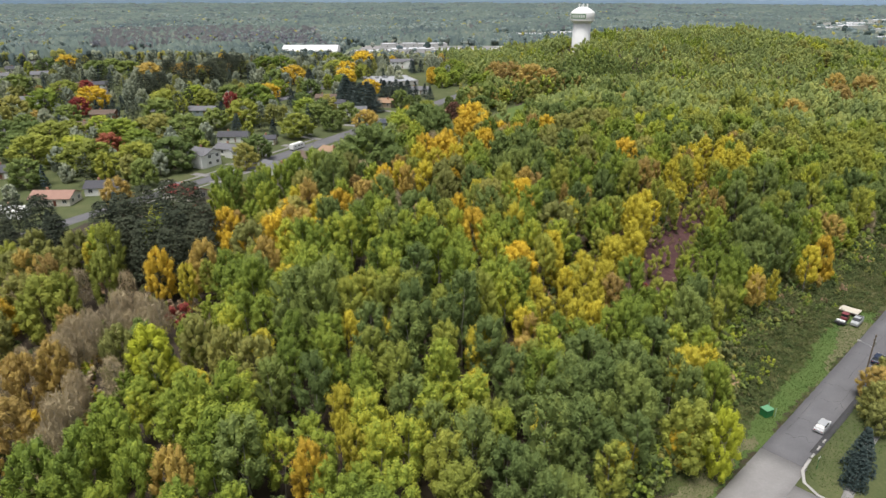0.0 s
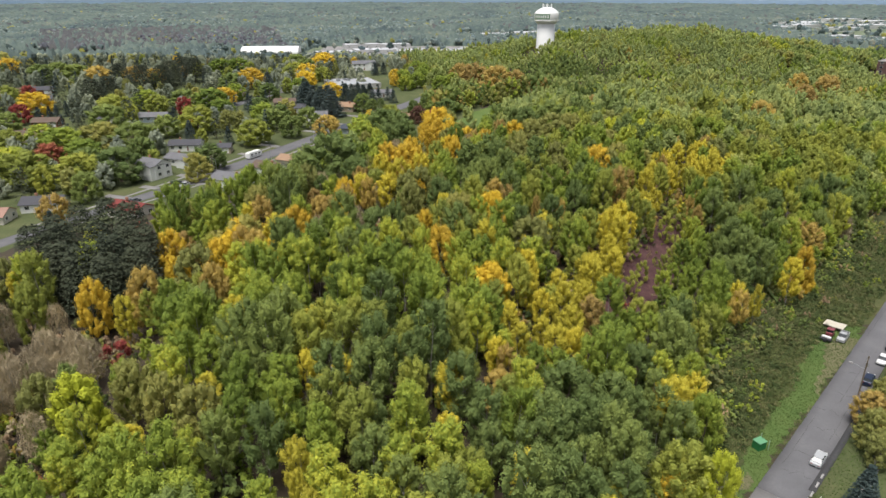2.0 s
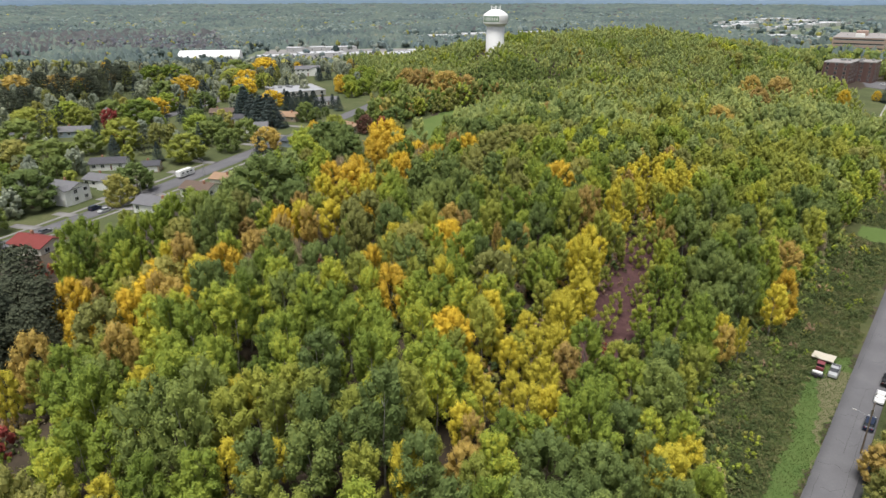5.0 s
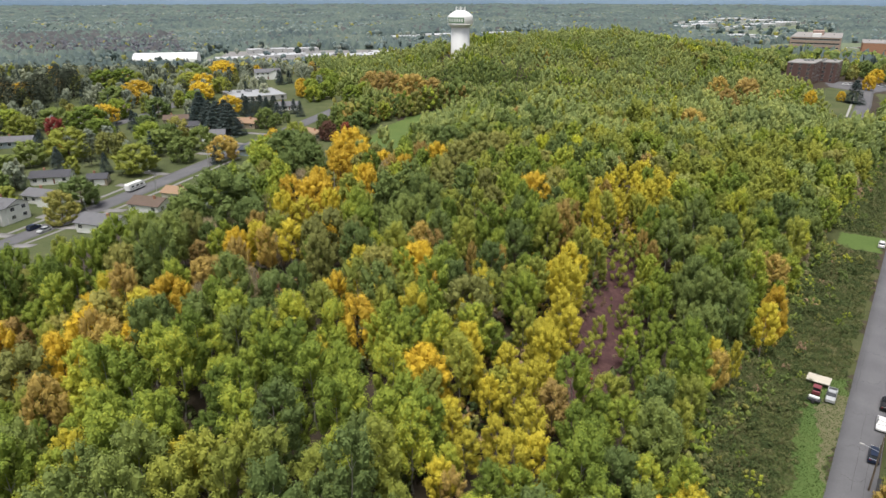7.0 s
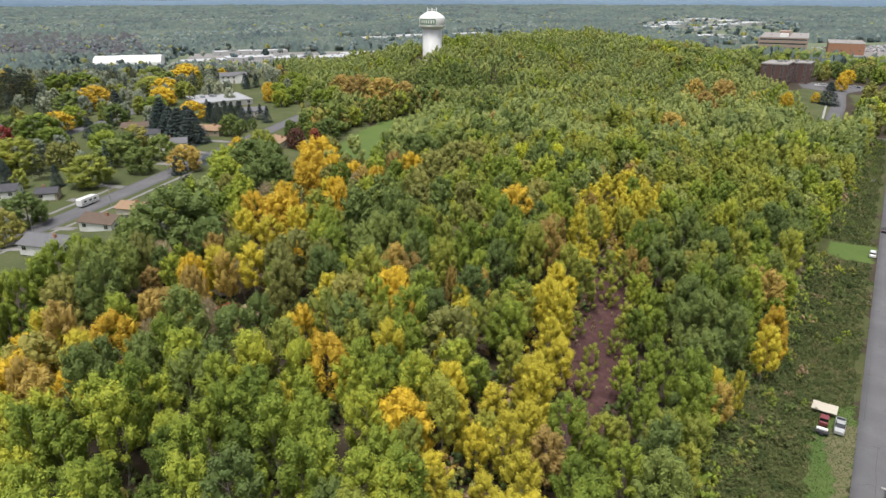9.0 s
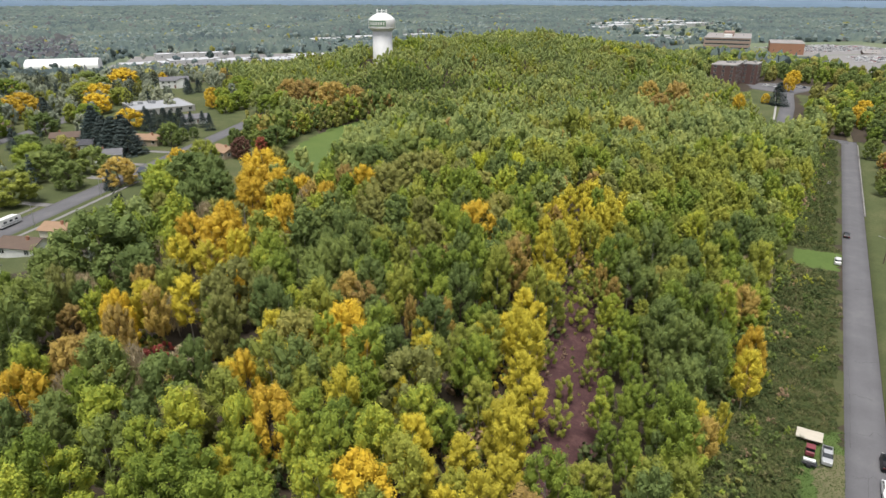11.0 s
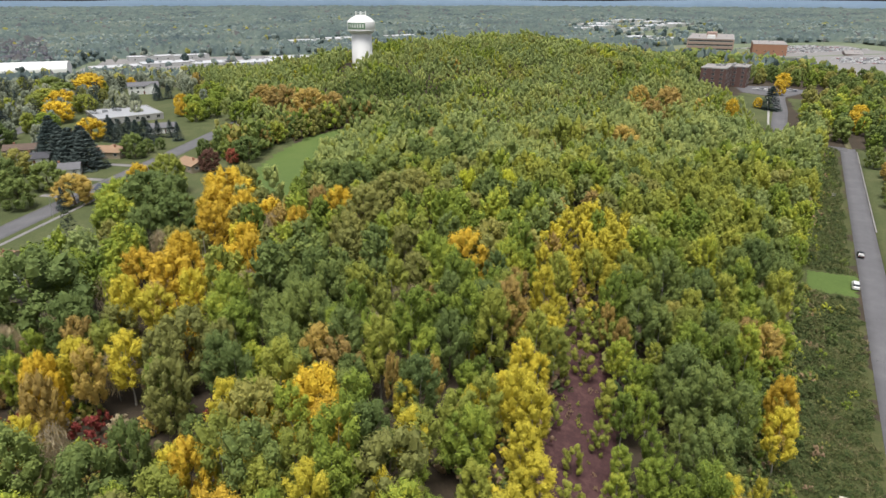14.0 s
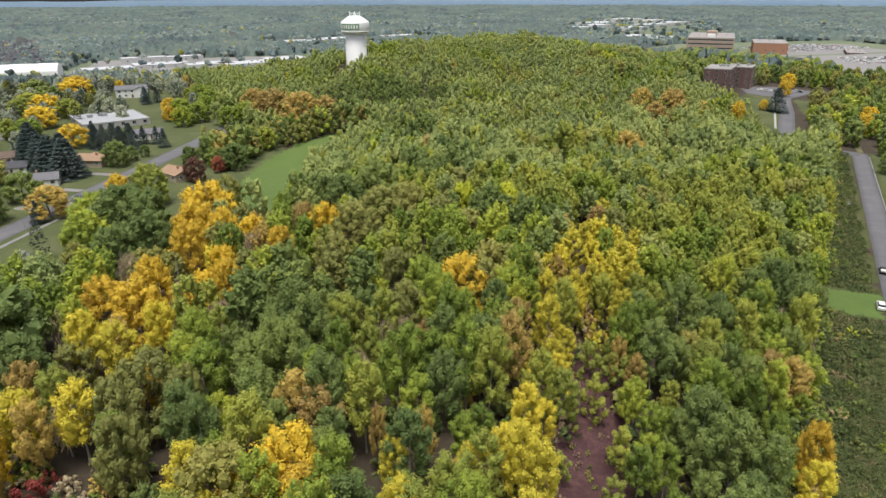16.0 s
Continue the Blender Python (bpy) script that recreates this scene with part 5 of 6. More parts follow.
        back.append((rng.choice(["oak", "olive", "spruce", "orange"]), x, y, rng.uniform(0.6, 0.9)))
    names = list(LEAF)
    mats = [LEAF[k] for k in names] + [BARK_DARK]
    # oaks and elms of the gardens take the haze-tinted leaf colour
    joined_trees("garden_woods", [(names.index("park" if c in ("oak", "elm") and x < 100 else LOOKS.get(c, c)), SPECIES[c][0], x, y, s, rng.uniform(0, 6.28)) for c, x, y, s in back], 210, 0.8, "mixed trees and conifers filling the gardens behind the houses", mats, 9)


def build_brush():
    rng = np.random.default_rng(31)
    verts = []
    n = 0
    for s in np.arange(-34, 334, 1.35):
        e = wood_edge(s)
        for u in np.arange(e - 3, -1.0, 1.35):
            ss, uu = s + rng.uniform(-0.6, 0.6), u + rng.uniform(-0.6, 0.6)
            if ss < 68 and uu > (-5.2 if ss < 40 else -6.4) or 150 < ss < 167 or ss < 4 and uu > -7 or uu > -0.9 - 0.5 * math.sin(ss * 0.3) - (1.2 if ss > 170 else 0):
                continue
            x, y = on_road(ss, uu)
            near_wood = np.clip((uu - e) / (0.0 - e), 0, 1)
            hgt = (2.6 - 1.8 * near_wood) * rng.uniform(0.5, 1.2)
            if rng.random() < 0.25:
                hgt *= 0.4
            k = 64 if ss < 120 else 34
            v = rng.normal(0, 1, (k, 3))
            v[:, 2] = np.abs(v[:, 2])
            v /= np.linalg.norm(v, axis=1, keepdims=True)
            w = 0.85 + 0.2 * hgt
            c = v * np.array([w, w, hgt]) * rng.uniform(0.5, 1.05, (k, 1)) + np.array([x, y, gz(x, y)])
            verts.append(sprays(rng, c, v + np.array([0, 0, 0.25]), 0.62 if ss < 120 else 0.9, 0.24, 1.4))
    verts = np.concatenate(verts)
    me = array_mesh("brush", verts, spray_faces(len(verts) // 3), [LEAF["brush"]])
    tint_faces(me, np.repeat(rng.random(len(verts) // 96 + 1), 32)[:len(verts) // 3])
    ob = new("brush", me)
    tagged(ob, "tangled green and brown brush along the woods", "brush", kind="stuff")


def build_thicket():
    """Bushes in the brush strip and low growth under the thin parts of the woods."""
    rng = random.Random(77)
    rows = []
    for i in range(900):
        s = rng.uniform(-30, 332)
        e = wood_edge(s)
        u = e + abs(rng.gauss(0, 0.33)) * (-e) - 1.5
        if u > -3.5 or s < 68 and u > -8 or 149 < s < 168:
            continue
        x, y = on_road(s, u)
        rows.append((rng.choice(["dark", "green", "olive", "dark", "brush", "green", "brush", "brush", "brush", "tan" if i % 3 == 0 else "dark"]), "shrub", x, y, rng.uniform(0.5, 1.0) + 1.1 * max(0.0, 1 - (u - e + 1.5) / 5.0), rng.uniform(0, 6.28)))
    for sx, sy, sr in STANDS[0][1] + SCRUB:
        for i in range(int(sr * sr * 0.55)):
            a, d = rng.uniform(0, 6.28), sr * 1.1 * math.sqrt(rng.random())
            x, y = sx + d * math.cos(a), sy + d * math.sin(a)
            if wooded(x, y):
                rows.append((rng.choice(["bare", "bare", "olive", "orange", "green", "brush"]), "shrub", x, y, rng.uniform(0.45, 1.1), rng.uniform(0, 6.28)))
    for i in range(420):
        x, y = rng.uniform(46, 98), rng.uniform(129, 197)
        if inside(DIRT_POLY, x, y):
            rows.append((rng.choice(["tan", "tan", "bare", "brush", "brush", "olive", "lime"]), "shrub", x, y, rng.uniform(0.12, 0.42), rng.uniform(0, 6.28)))
    for i in range(260):
        k = rng.randrange(len(BELT_YELLOW) - 2)
        f = rng.random()
        x = BELT_YELLOW[k][0] * (1 - f) + BELT_YELLOW[k + 1][0] * f + rng.uniform(-11, 7)
        y = BELT_YELLOW[k][1] * (1 - f) + BELT_YELLOW[k + 1][1] * f + rng.uniform(-7, 7)
        if wooded(x, y):
            rows.append((rng.choice(["yellow", "lime", "tan", "orange", "brush", "olive"]), "shrub", x, y, rng.uniform(0.7, 1.6), rng.uniform(0, 6.28)))
    for i in range(800):
        x, y = rng.uniform(-110, 125), rng.uniform(45, 215)
        if wooded(x, y):
            rows.append((rng.choice(["dark", "green", "olive", "brush", "orange" if i % 4 == 0 else "brush"]), "shrub", x, y, rng.uniform(0.9, 1.9), rng.uniform(0, 6.28)))
    names = list(LEAF)
    joined_trees("thicket", [(names.index(c), k, x, y, s, t) for c, k, x, y, s, t in rows], 90, 0.75, "low tangled bushes in brown, olive and green", [LEAF[k] for k in names] + [BARK_DARK], 15, False)


def build_grass():
    """Tufts of grass on the verge and the lawn beside the road."""
    rng = np.random.default_rng(41)
    n = 26000
    s = rng.uniform(-32, 72, n)
    left = rng.random(n) < 0.7
    u = np.where(left, rng.uniform(-8.8, 0.1, n), rng.uniform(7.2, 15, n))
    keep = left & (s < 70) | ~left & (s > -4)
    s, u = s[keep], u[keep]
    x, y = ROAD_A[0] + s * ROAD_D[0] + u * ROAD_N[0], ROAD_A[1] + s * ROAD_D[1] + u * ROAD_N[1]
    c = np.stack([x, y, ground_z(x, y) + 0.12], -1)
    verts = sprays(rng, c, rng.normal(0, 1, c.shape) * np.array([1, 1, 0.3]) + np.array([0, 0, 0.5]), 0.26, 0.5, 1.5)
    ob = new("grass", array_mesh("grass", verts, spray_faces(len(verts) // 3), [VERGE_GRASS]))
    tagged(ob, "short green grass tufts along the road", "grass", kind="stuff")


build_thicket()
build_brush()
build_grass()
HOUSE_SPOTS = []

# ---------------------------------------------------------------- tower, blocks and houses
def build_tower():
    x, y = 120.0, 570.0
    z = gz(x, y)
    tower = thing("water_tower", pose(x, y, z, 0, 0, 0), "white steel water tower with a domed tank on a wide column", "water tower")
    top = 62.5 - z
    part("column", lathe([(7.9, -1.0), (7.4, 1.0), (7.2, top - 13.2)]), TOWER_PAINT, tower, "broad white cylindrical column")
    part("tank", lathe([(7.2, top - 13.3), (7.6, top - 12.9), (9.3, top - 11.4), (9.8, top - 10.8), (9.8, top - 5.2), (9.5, top - 4.6), (8.3, top - 3.6), (6.6, top - 2.3), (4.6, top - 1.2), (3.0, top - 0.6), (0.6, top - 0.4)]), TOWER_PAINT, tower, "white domed tank")
    part("band", lathe([(9.82, top - 11.0), (9.95, top - 10.9), (9.95, top - 10.6), (9.82, top - 10.5)]), TOWER_PAINT, tower)
    rail = bmesh.new()
    for i in range(16):
        a = i * math.pi / 8
        rod(rail, (3.6 * math.cos(a), 3.6 * math.sin(a), top - 0.5), (3.6 * math.cos(a), 3.6 * math.sin(a), top + 1.0), 0.07, sides=5)
        b = (i + 1) * math.pi / 8
        rod(rail, (3.6 * math.cos(a), 3.6 * math.sin(a), top + 1.0), (3.6 * math.cos(b), 3.6 * math.sin(b), top + 1.0), 0.06, sides=5)
    part("railing", rail, WHITE_PAINT, tower)
    for i in range(6):
        a = i * math.pi / 3 + 0.3
        part("antenna", boxed(3.9 * math.cos(a) - 0.3, 3.9 * math.sin(a) - 0.3, top - 0.6, 3.9 * math.cos(a) + 0.3, 3.9 * math.sin(a) + 0.3, top + 1.9, bevel=0.08), WHITE_PAINT, tower, "white antenna panel")
    # lettering band: a pale green field with plain bars
    def curved(a0, a1, z0, z1, r):
        bm = bmesh.new()
        prev = None
        for i in range(9):
            a = a0 + (a1 - a0) * i / 8
            pair = (bm.verts.new((r * math.cos(a), r * math.sin(a), z0)), bm.verts.new((r * math.cos(a), r * math.sin(a), z1)))
            if prev:
                bm.faces.new((prev[0], pair[0], pair[1], prev[1]))
            prev = pair
        return bm
    a = math.radians(-128)
    part("sign_band", curved(a - 0.75, a + 0.75, top - 9.6, top - 5.6, 9.86), TOWER_GREEN, tower, "pale green painted sign")
    for i in range(7):
        b = a - 0.6 + i * 0.19
        part("bar", curved(b, b + 0.11, top - 8.8, top - 6.4, 9.9), WHITE_PAINT, tower)


build_tower()


def window_mesh(w, h):
    bm = bmesh.new()
    box(bm, -w / 2, -0.04, 0, w / 2, 0.02, h)
    me = bpy.data.meshes.new("pane")
    bm.to_mesh(me)
    bm.free()
    me.materials.append(GLASS)
    return me


def frame_mesh(w, h, mat, t=0.12):
    bm = bmesh.new()
    box(bm, -w / 2 - t, -0.07, -t, w / 2 + t, -0.01, 0)
    box(bm, -w / 2 - t, -0.07, h, w / 2 + t, -0.01, h + t)
    box(bm, -w / 2 - t, -0.07, 0, -w / 2, -0.01, h)
    box(bm, w / 2, -0.07, 0, w / 2 + t, -0.01, h)
    box(bm, -0.04, -0.06, 0, 0.04, -0.045, h)
    me = bpy.data.meshes.new("window_frame")
    bm.to_mesh(me)
    bm.free()
    me.materials.append(mat)
    return me


PANE, FRAME = window_mesh(1.4, 1.2), frame_mesh(1.4, 1.2, WHITE_PAINT)
BIG_PANE, BIG_FRAME = window_mesh(1.7, 1.5), frame_mesh(1.7, 1.5, CEMENT_TRIM)


def add_window(parent, x, y, z, turn, pane=PANE, edge=FRAME):
    w = share("window", edge, parent, pose(x, y, z, 0, 0, turn))
    share("pane", pane, w, Matrix.Identity(4))


ROOFS, WALLS = {}, {}


def tint(store, base, rough, tag):
    key = tuple(base)
    if key not in store:
        store[key] = plain(f"{tag}_{len(store)}", base, rough, 0, 0.16, 2.5)
    return store[key]


def gable(bm, w, d, z, rise, over, thick=0.18):
    """Two roof slabs with the ridge along x."""
    for s in (-1, 1):
        a = Vector((0, 0, z + rise))
        b = Vector((0, s * (d / 2 + over), z - rise * over / (d / 2)))
        n = Vector((0, -(b.z - a.z), b.y - a.y)) * s
        n.normalize()
        vs = []
        for x in (-w / 2 - over, w / 2 + over):
            for p in (a, b):
                for k in (0, 1):
                    vs.append(bm.verts.new((x, p.y + n.y * thick * k, p.z + n.z * thick * k)))
        for f in ((0, 1, 3, 2), (4, 6, 7, 5), (0, 2, 6, 4), (1, 5, 7, 3), (2, 3, 7, 6), (0, 4, 5, 1)):
            bm.faces.new([vs[i] for i in f])
    bmesh.ops.recalc_face_normals(bm, faces=bm.faces)
    return bm


def gable_walls(w, d, h, rise):
    bm = bmesh.new()
    vs = []
    for x in (-w / 2, w / 2):
        vs.append([bm.verts.new((x, y, z)) for y, z in ((-d / 2, -0.6), (d / 2, -0.6), (d / 2, h), (0, h + rise), (-d / 2, h))])
    bm.faces.new(vs[0])
    bm.faces.new(vs[1])
    for i in range(5):
        j = (i + 1) % 5
        bm.faces.new((vs[0][i], vs[0][j], vs[1][j], vs[1][i]))
    bmesh.ops.recalc_face_normals(bm, faces=bm.faces)
    return bm


def house(x, y, turn, w, d, roof, wall, label, floors=1, wing=0.0, garage=True, rise=None):
    """A gabled house, long side facing -y before turning, with windows, door, chimney and maybe a wing."""
    h = 2.7 * floors
    rise = d * 0.20 if rise is None else rise
    ob = thing("house", pose(x, y, gz(x, y) + 0.3, 0, 0, turn), label, "house", "houses of the neighbourhood")
    HOUSE_SPOTS.append((x, y))
    wall_m, roof_m = tint(WALLS, wall, 0.75, "siding"), tint(ROOFS, roof, 0.9, "shingles")
    part("wall", gable_walls(w, d, h, rise), wall_m, ob)
    part("roof", gable(bmesh.new(), w, d, h, rise, 0.5), roof_m, ob, "shingled gable roof")
    if wing:
        wx = w / 2 - wing / 2 - 0.3
        walls = gable_walls(d * 0.55 + 2, wing, h * 0.98, wing * 0.19)
        bmesh.ops.transform(walls, matrix=pose(wx, -d * 0.35, 0, 0, 0, 90), verts=walls.verts)
        part("wing_wall", walls, wall_m, ob)
        top = gable(bmesh.new(), d * 0.55 + 2, wing, h * 0.98, wing * 0.19, 0.4)
        bmesh.ops.transform(top, matrix=pose(wx, -d * 0.35, 0, 0, 0, 90), verts=top.verts)
        part("wing_roof", top, roof_m, ob)
    for f in range(floors):
        n = max(2, int(w / 3.4))
        for i in range(n):
            px = -w / 2 + (i + 0.5) * w / n
            if f == 0 and i == n // 2:
                part("door", boxed(px - 0.5, -d / 2 - 0.06, 0, px + 0.5, -d / 2 + 0.02, 2.05), tint(WALLS, (0.16, 0.06, 0.04), 0.5, "siding"), ob, "dark front door")
                continue
            if not (wing and px > w / 2 - wing - 0.8):
                add_window(ob, px, -d / 2 - 0.03, 0.95 + 2.7 * f, 0)
            add_window(ob, px, d / 2 + 0.03, 0.95 + 2.7 * f, 180)
        for sx in (-1, 1):
            for py in (-d / 4, d / 4):
                add_window(ob, sx * (w / 2 + 0.03), py, 0.95 + 2.7 * f, 90 * sx)
    if garage:
        gx = w / 2 - (wing / 2 if wing else 2.6) - 0.3
        gy = -d / 2 if not wing else -d * 0.35 - (d * 0.55 + 2) / 2
        part("garage_door", boxed(gx - 2.2, gy - 0.07, 0, gx + 2.2, gy + 0.02, 2.2), WHITE_PAINT, ob, "white garage door")
    part("chimney", boxed(-w * 0.2 - 0.4, d * 0.12 - 0.3, h, -w * 0.2 + 0.4, d * 0.12 + 0.3, h + rise + 0.9, bevel=0.04), BRICK_ORANGE, ob)
    return ob


GREY, DGREY, BROWN, TAN, RUST = (0.15, 0.15, 0.16), (0.075, 0.075, 0.085), (0.13, 0.095, 0.075), (0.30, 0.20, 0.13), (0.31, 0.19, 0.15)
WHITE, CREAM, BEIGE, BLUE, BRICKY = (0.80, 0.80, 0.78), (0.66, 0.62, 0.54), (0.40, 0.33, 0.25), (0.30, 0.36, 0.40), (0.28, 0.13, 0.09)
SA = 63.4
house(-128, 221, SA - 60, 14, 9, RUST, CREAM, "cream house with an orange-brown shingle roof", garage=False)
house(-116, 234, SA - 55, 13, 8.5, DGREY, WHITE, "white house with a dark grey roof", garage=False)
house(-93, 274, SA - 90, 11, 8.5, GREY, WHITE, "white two-storey house with grey gables", 2, 5.5)
house(-87, 292, SA - 90, 14, 8, GREY, WHITE, "white house with a long grey roof", wing=5.0)
house(-94, 318, SA - 60, 14, 8.5, DGREY, WHITE, "white house with a dark slate roof")
house(-75, 312, SA - 60, 7, 6.5, DGREY, BEIGE, "small garage with a dark roof")
house(-176, 338, SA - 60, 16, 10, BROWN, BEIGE, "beige house with a brown roof")
house(-185, 371, SA - 60, 13, 9, BROWN, BRICKY, "brick house with a brown roof")
house(-133, 384, SA - 60, 15, 9, GREY, BLUE, "pale blue house with a grey roof")
house(-126, 438, SA - 60, 20, 9, GREY, CREAM, "cream house with a long grey roof")
house(-108, 462, SA - 60, 13, 9, BROWN, BEIGE, "beige house with a brown roof")
house(-68, 427, SA - 60, 13, 9, BROWN, BEIGE, "beige house with a brown hip roof")
house(-58, 408, SA - 60, 11, 8.5, DGREY, WHITE, "white house with a dark roof")
house(-28, 412, SA + 95, 12, 9.5, TAN, BEIGE, "tan-roofed house with a low gable", wing=5)
house(-42, 385, SA - 60, 11, 9, GREY, WHITE, "white house with a pale grey roof")
house(-33, 608, 10, 20, 11, GREY, WHITE, "white house with grey gables and double garage", 2, wing=9)
house(-77, 213, SA - 90, 12, 8, (0.19, 0.045, 0.04), CREAM, "house with a dark red roof", garage=False)
house(-133, 205, SA - 60, 8, 6, (0.6, 0.6, 0.58), WHITE, "white garage with a pale roof")
house(-167, 254, SA - 60, 13, 9, DGREY, BEIGE, "house with a dark grey roof")
house(-45, 269, SA + 90, 12, 8.5, BROWN, WHITE, "white house with a brown roof", garage=False)
house(-54, 249, SA + 90, 14, 9, GREY, WHITE, "white house with a grey shingle roof")
house(-39, 283, SA + 90, 9, 7.5, TAN, CREAM, "small cream house with a tan roof", garage=False)
house(-21, 350, SA + 90, 7, 6, (0.06, 0.07, 0.09), BLUE, "blue-grey shed with a dark roof", garage=False)
house(8, 379, SA + 60, 12, 9, TAN, BEIGE, "house with a tan roof behind red trees")
house(31, 441, SA, 11, 9, (0.13, 0.05, 0.045), BRICKY, "dark red house beside the meadow", garage=False)
house(-10, 460, SA - 60, 14, 9, GREY, WHITE, "white house with a pale grey roof")
house(-315, 530, 20, 15, 10, GREY, CREAM, "house with a grey roof")
house(-260, 470, 20, 15, 9, BROWN, BRICKY, "brick house with a brown roof")
house(-255, 415, 20, 14, 9, GREY, WHITE, "white house with a grey roof")
house(-225, 440, 20, 14, 9, DGREY, BEIGE, "house with a dark roof")
house(-368, 615, 20, 16, 10, GREY, WHITE, "white house with a grey roof")
house(-360, 568, 20, 15, 9, DGREY, CREAM, "cream house with a dark roof")
house(-203, 322, SA - 60, 14, 9, DGREY, BEIGE, "beige house with a dark grey roof")
house(-244, 477, 20, 15, 9, DGREY, BRICKY, "brick house with a dark roof")
house(-155, 380, SA - 60, 12, 8, GREY, WHITE, "white house with a grey roof")
house(-338, 520, 20, 14, 9, GREY, WHITE, "white house with a grey roof")
build_garden_trees()


def flat_block(name, x, y, turn, w, d, h, wall, roof, label, category, rows=1, every=3.5, glass=True, trim=CEMENT_TRIM):
    """A flat-roofed block with a parapet and rows of windows."""
    ob = thing(name, pose(x, y, gz(x, y), 0, 0, turn), label, category)
    part("wall", boxed(-w / 2, -d / 2, -3, w / 2, d / 2, h), wall, ob)
    bm = bmesh.new()
    for a in ((-w / 2 - 0.1, -d / 2 - 0.1, w / 2 + 0.1, -d / 2 + 0.3), (-w / 2 - 0.1, d / 2 - 0.3, w / 2 + 0.1, d / 2 + 0.1), (-w / 2 - 0.1, -d / 2 + 0.3, -w / 2 + 0.3, d / 2 - 0.3), (w / 2 - 0.3, -d / 2 + 0.3, w / 2 + 0.1, d / 2 - 0.3)):
        box(bm, a[0], a[1], h - 0.2, a[2], a[3], h + 0.45)
    part("parapet", bm, trim, ob)
    part("roof", boxed(-w / 2 + 0.3, -d / 2 + 0.3, h, w / 2 - 0.3, d / 2 - 0.3, h + 0.12), roof, ob)
    rng = random.Random(int(w * d))
    for i in range(3):
        ax, ay = rng.uniform(-w / 3, w / 3), rng.uniform(-d / 3, d / 3)
        part("roof_unit", boxed(ax - 1.4, ay - 1.0, h + 0.12, ax + 1.4, ay + 1.0, h + 1.5, bevel=0.08), STEEL, ob, "grey roof unit")
    if glass:
        for f in range(rows):
            z = (f + 0.35) * h / rows
            for side, ln, off, turned in ((0, w, d / 2, 0), (1, d, w / 2, 90), (2, w, d / 2, 180), (3, d, w / 2, 270)):
                n = int(ln / every)
                for i in range(n):
                    t = -ln / 2 + (i + 0.5) * ln / n
                    m = pose(0, 0, 0, 0, 0, turned) @ pose(t, -off - 0.03, z)
                    wdw = share("window", BIG_FRAME, ob, m)
                    share("pane", BIG_PANE, wdw, Matrix.Identity(4))
    return ob


flat_block("apartment_block", 362, 488, 42, 30, 17, 14.5, BRICK_BROWN, FLAT_ROOF, "five-storey brown brick apartment block with a flat roof", "apartment building", 5, 5.0)
flat_block("apartment_wing", 392, 502, 42, 22, 17, 14.5, BRICK_BROWN, FLAT_ROOF, "set-back wing of the brown brick apartment block", "apartment building", 5, 5.0)
hospital = flat_block("hospital", 812, 1052, 50, 150, 70, 25, BRICK_TAN, FLAT_ROOF, "large tan brick hospital with bands of windows", "hospital", 4, 6.0, glass=False)
def window_bands(ob, w, d, h, floors):
    """Long dark window bands between pale sills, floor by floor, and two rooftop plant rooms."""
    for f in range(floors):
        z = (f + 0.42) * h / floors
        for t, ln, off in ((0, w, d / 2), (90, d, w / 2), (180, w, d / 2), (270, d, w / 2)):
            for k, lift, tall, mat in (("window_band", 0.0, 1.9, GLASS), ("sill", -0.7, 0.6, CEMENT_TRIM)):
                band = part(k, boxed(-ln / 2 + 2, -off - 0.12, z + lift, ln / 2 - 2, -off + 0.05, z + lift + tall), mat, ob)
                band.matrix_basis = pose(0, 0, 0, 0, 0, t)
    part("plant_room", boxed(-w * 0.1, -8, h + 0.12, w * 0.12, 8, h + 7), BRICK_TAN, ob, "tan brick rooftop plant room")
    part("plant_room", boxed(-w * 0.40, -6, h + 0.12, -w * 0.30, 6, h + 5), WHITE_PAINT, ob, "pale rooftop plant room")


window_bands(hospital, 150, 70, 25, 4)
flat_block("hospital_annexe", 885, 1000, 50, 95, 50, 17, BRICK_ORANGE, FLAT_ROOF, "low orange brick wing with a flat roof", "hospital", 1, 12.0)
flat_block("school", -34, 508, 20, 34, 36, 2.9, tint(WALLS, (0.42, 0.41, 0.40), 0.8, "siding"), SCHOOL_ROOF, "low pale building with a white flat roof", "building", 1, 5.0)
for x, y, t, w, d, h in ((-110, 1040, 20, 60, 35, 6), (-50, 1075, 15, 70, 40, 7), (10, 1060, 15, 60, 40, 7), (60, 1055, 20, 70, 45, 7), (115, 1090, 20, 60, 50, 8), (-80, 1160, 15, 60, 25, 9), (-25, 1165, 15, 50, 25, 9), (100, 1440, 20, 70, 50, 7), (185, 1460, 20, 90, 50, 8), (270, 1510, 20, 90, 60, 8), (400, 1570, 20, 80, 40, 7), (-410, 1188, 5, 56, 30, 6), (-555, 1000, 20, 90, 18, 6), (-470, 985, 20, 60, 18, 6)):
    flat_block("warehouse", x, y, t, w, d, h * 0.7, tint(WALLS, (0.5, 0.5, 0.49), 0.7, "siding"), PALE_ROOF, "low white warehouse with a pale flat roof", "warehouse", 1, 14.0)
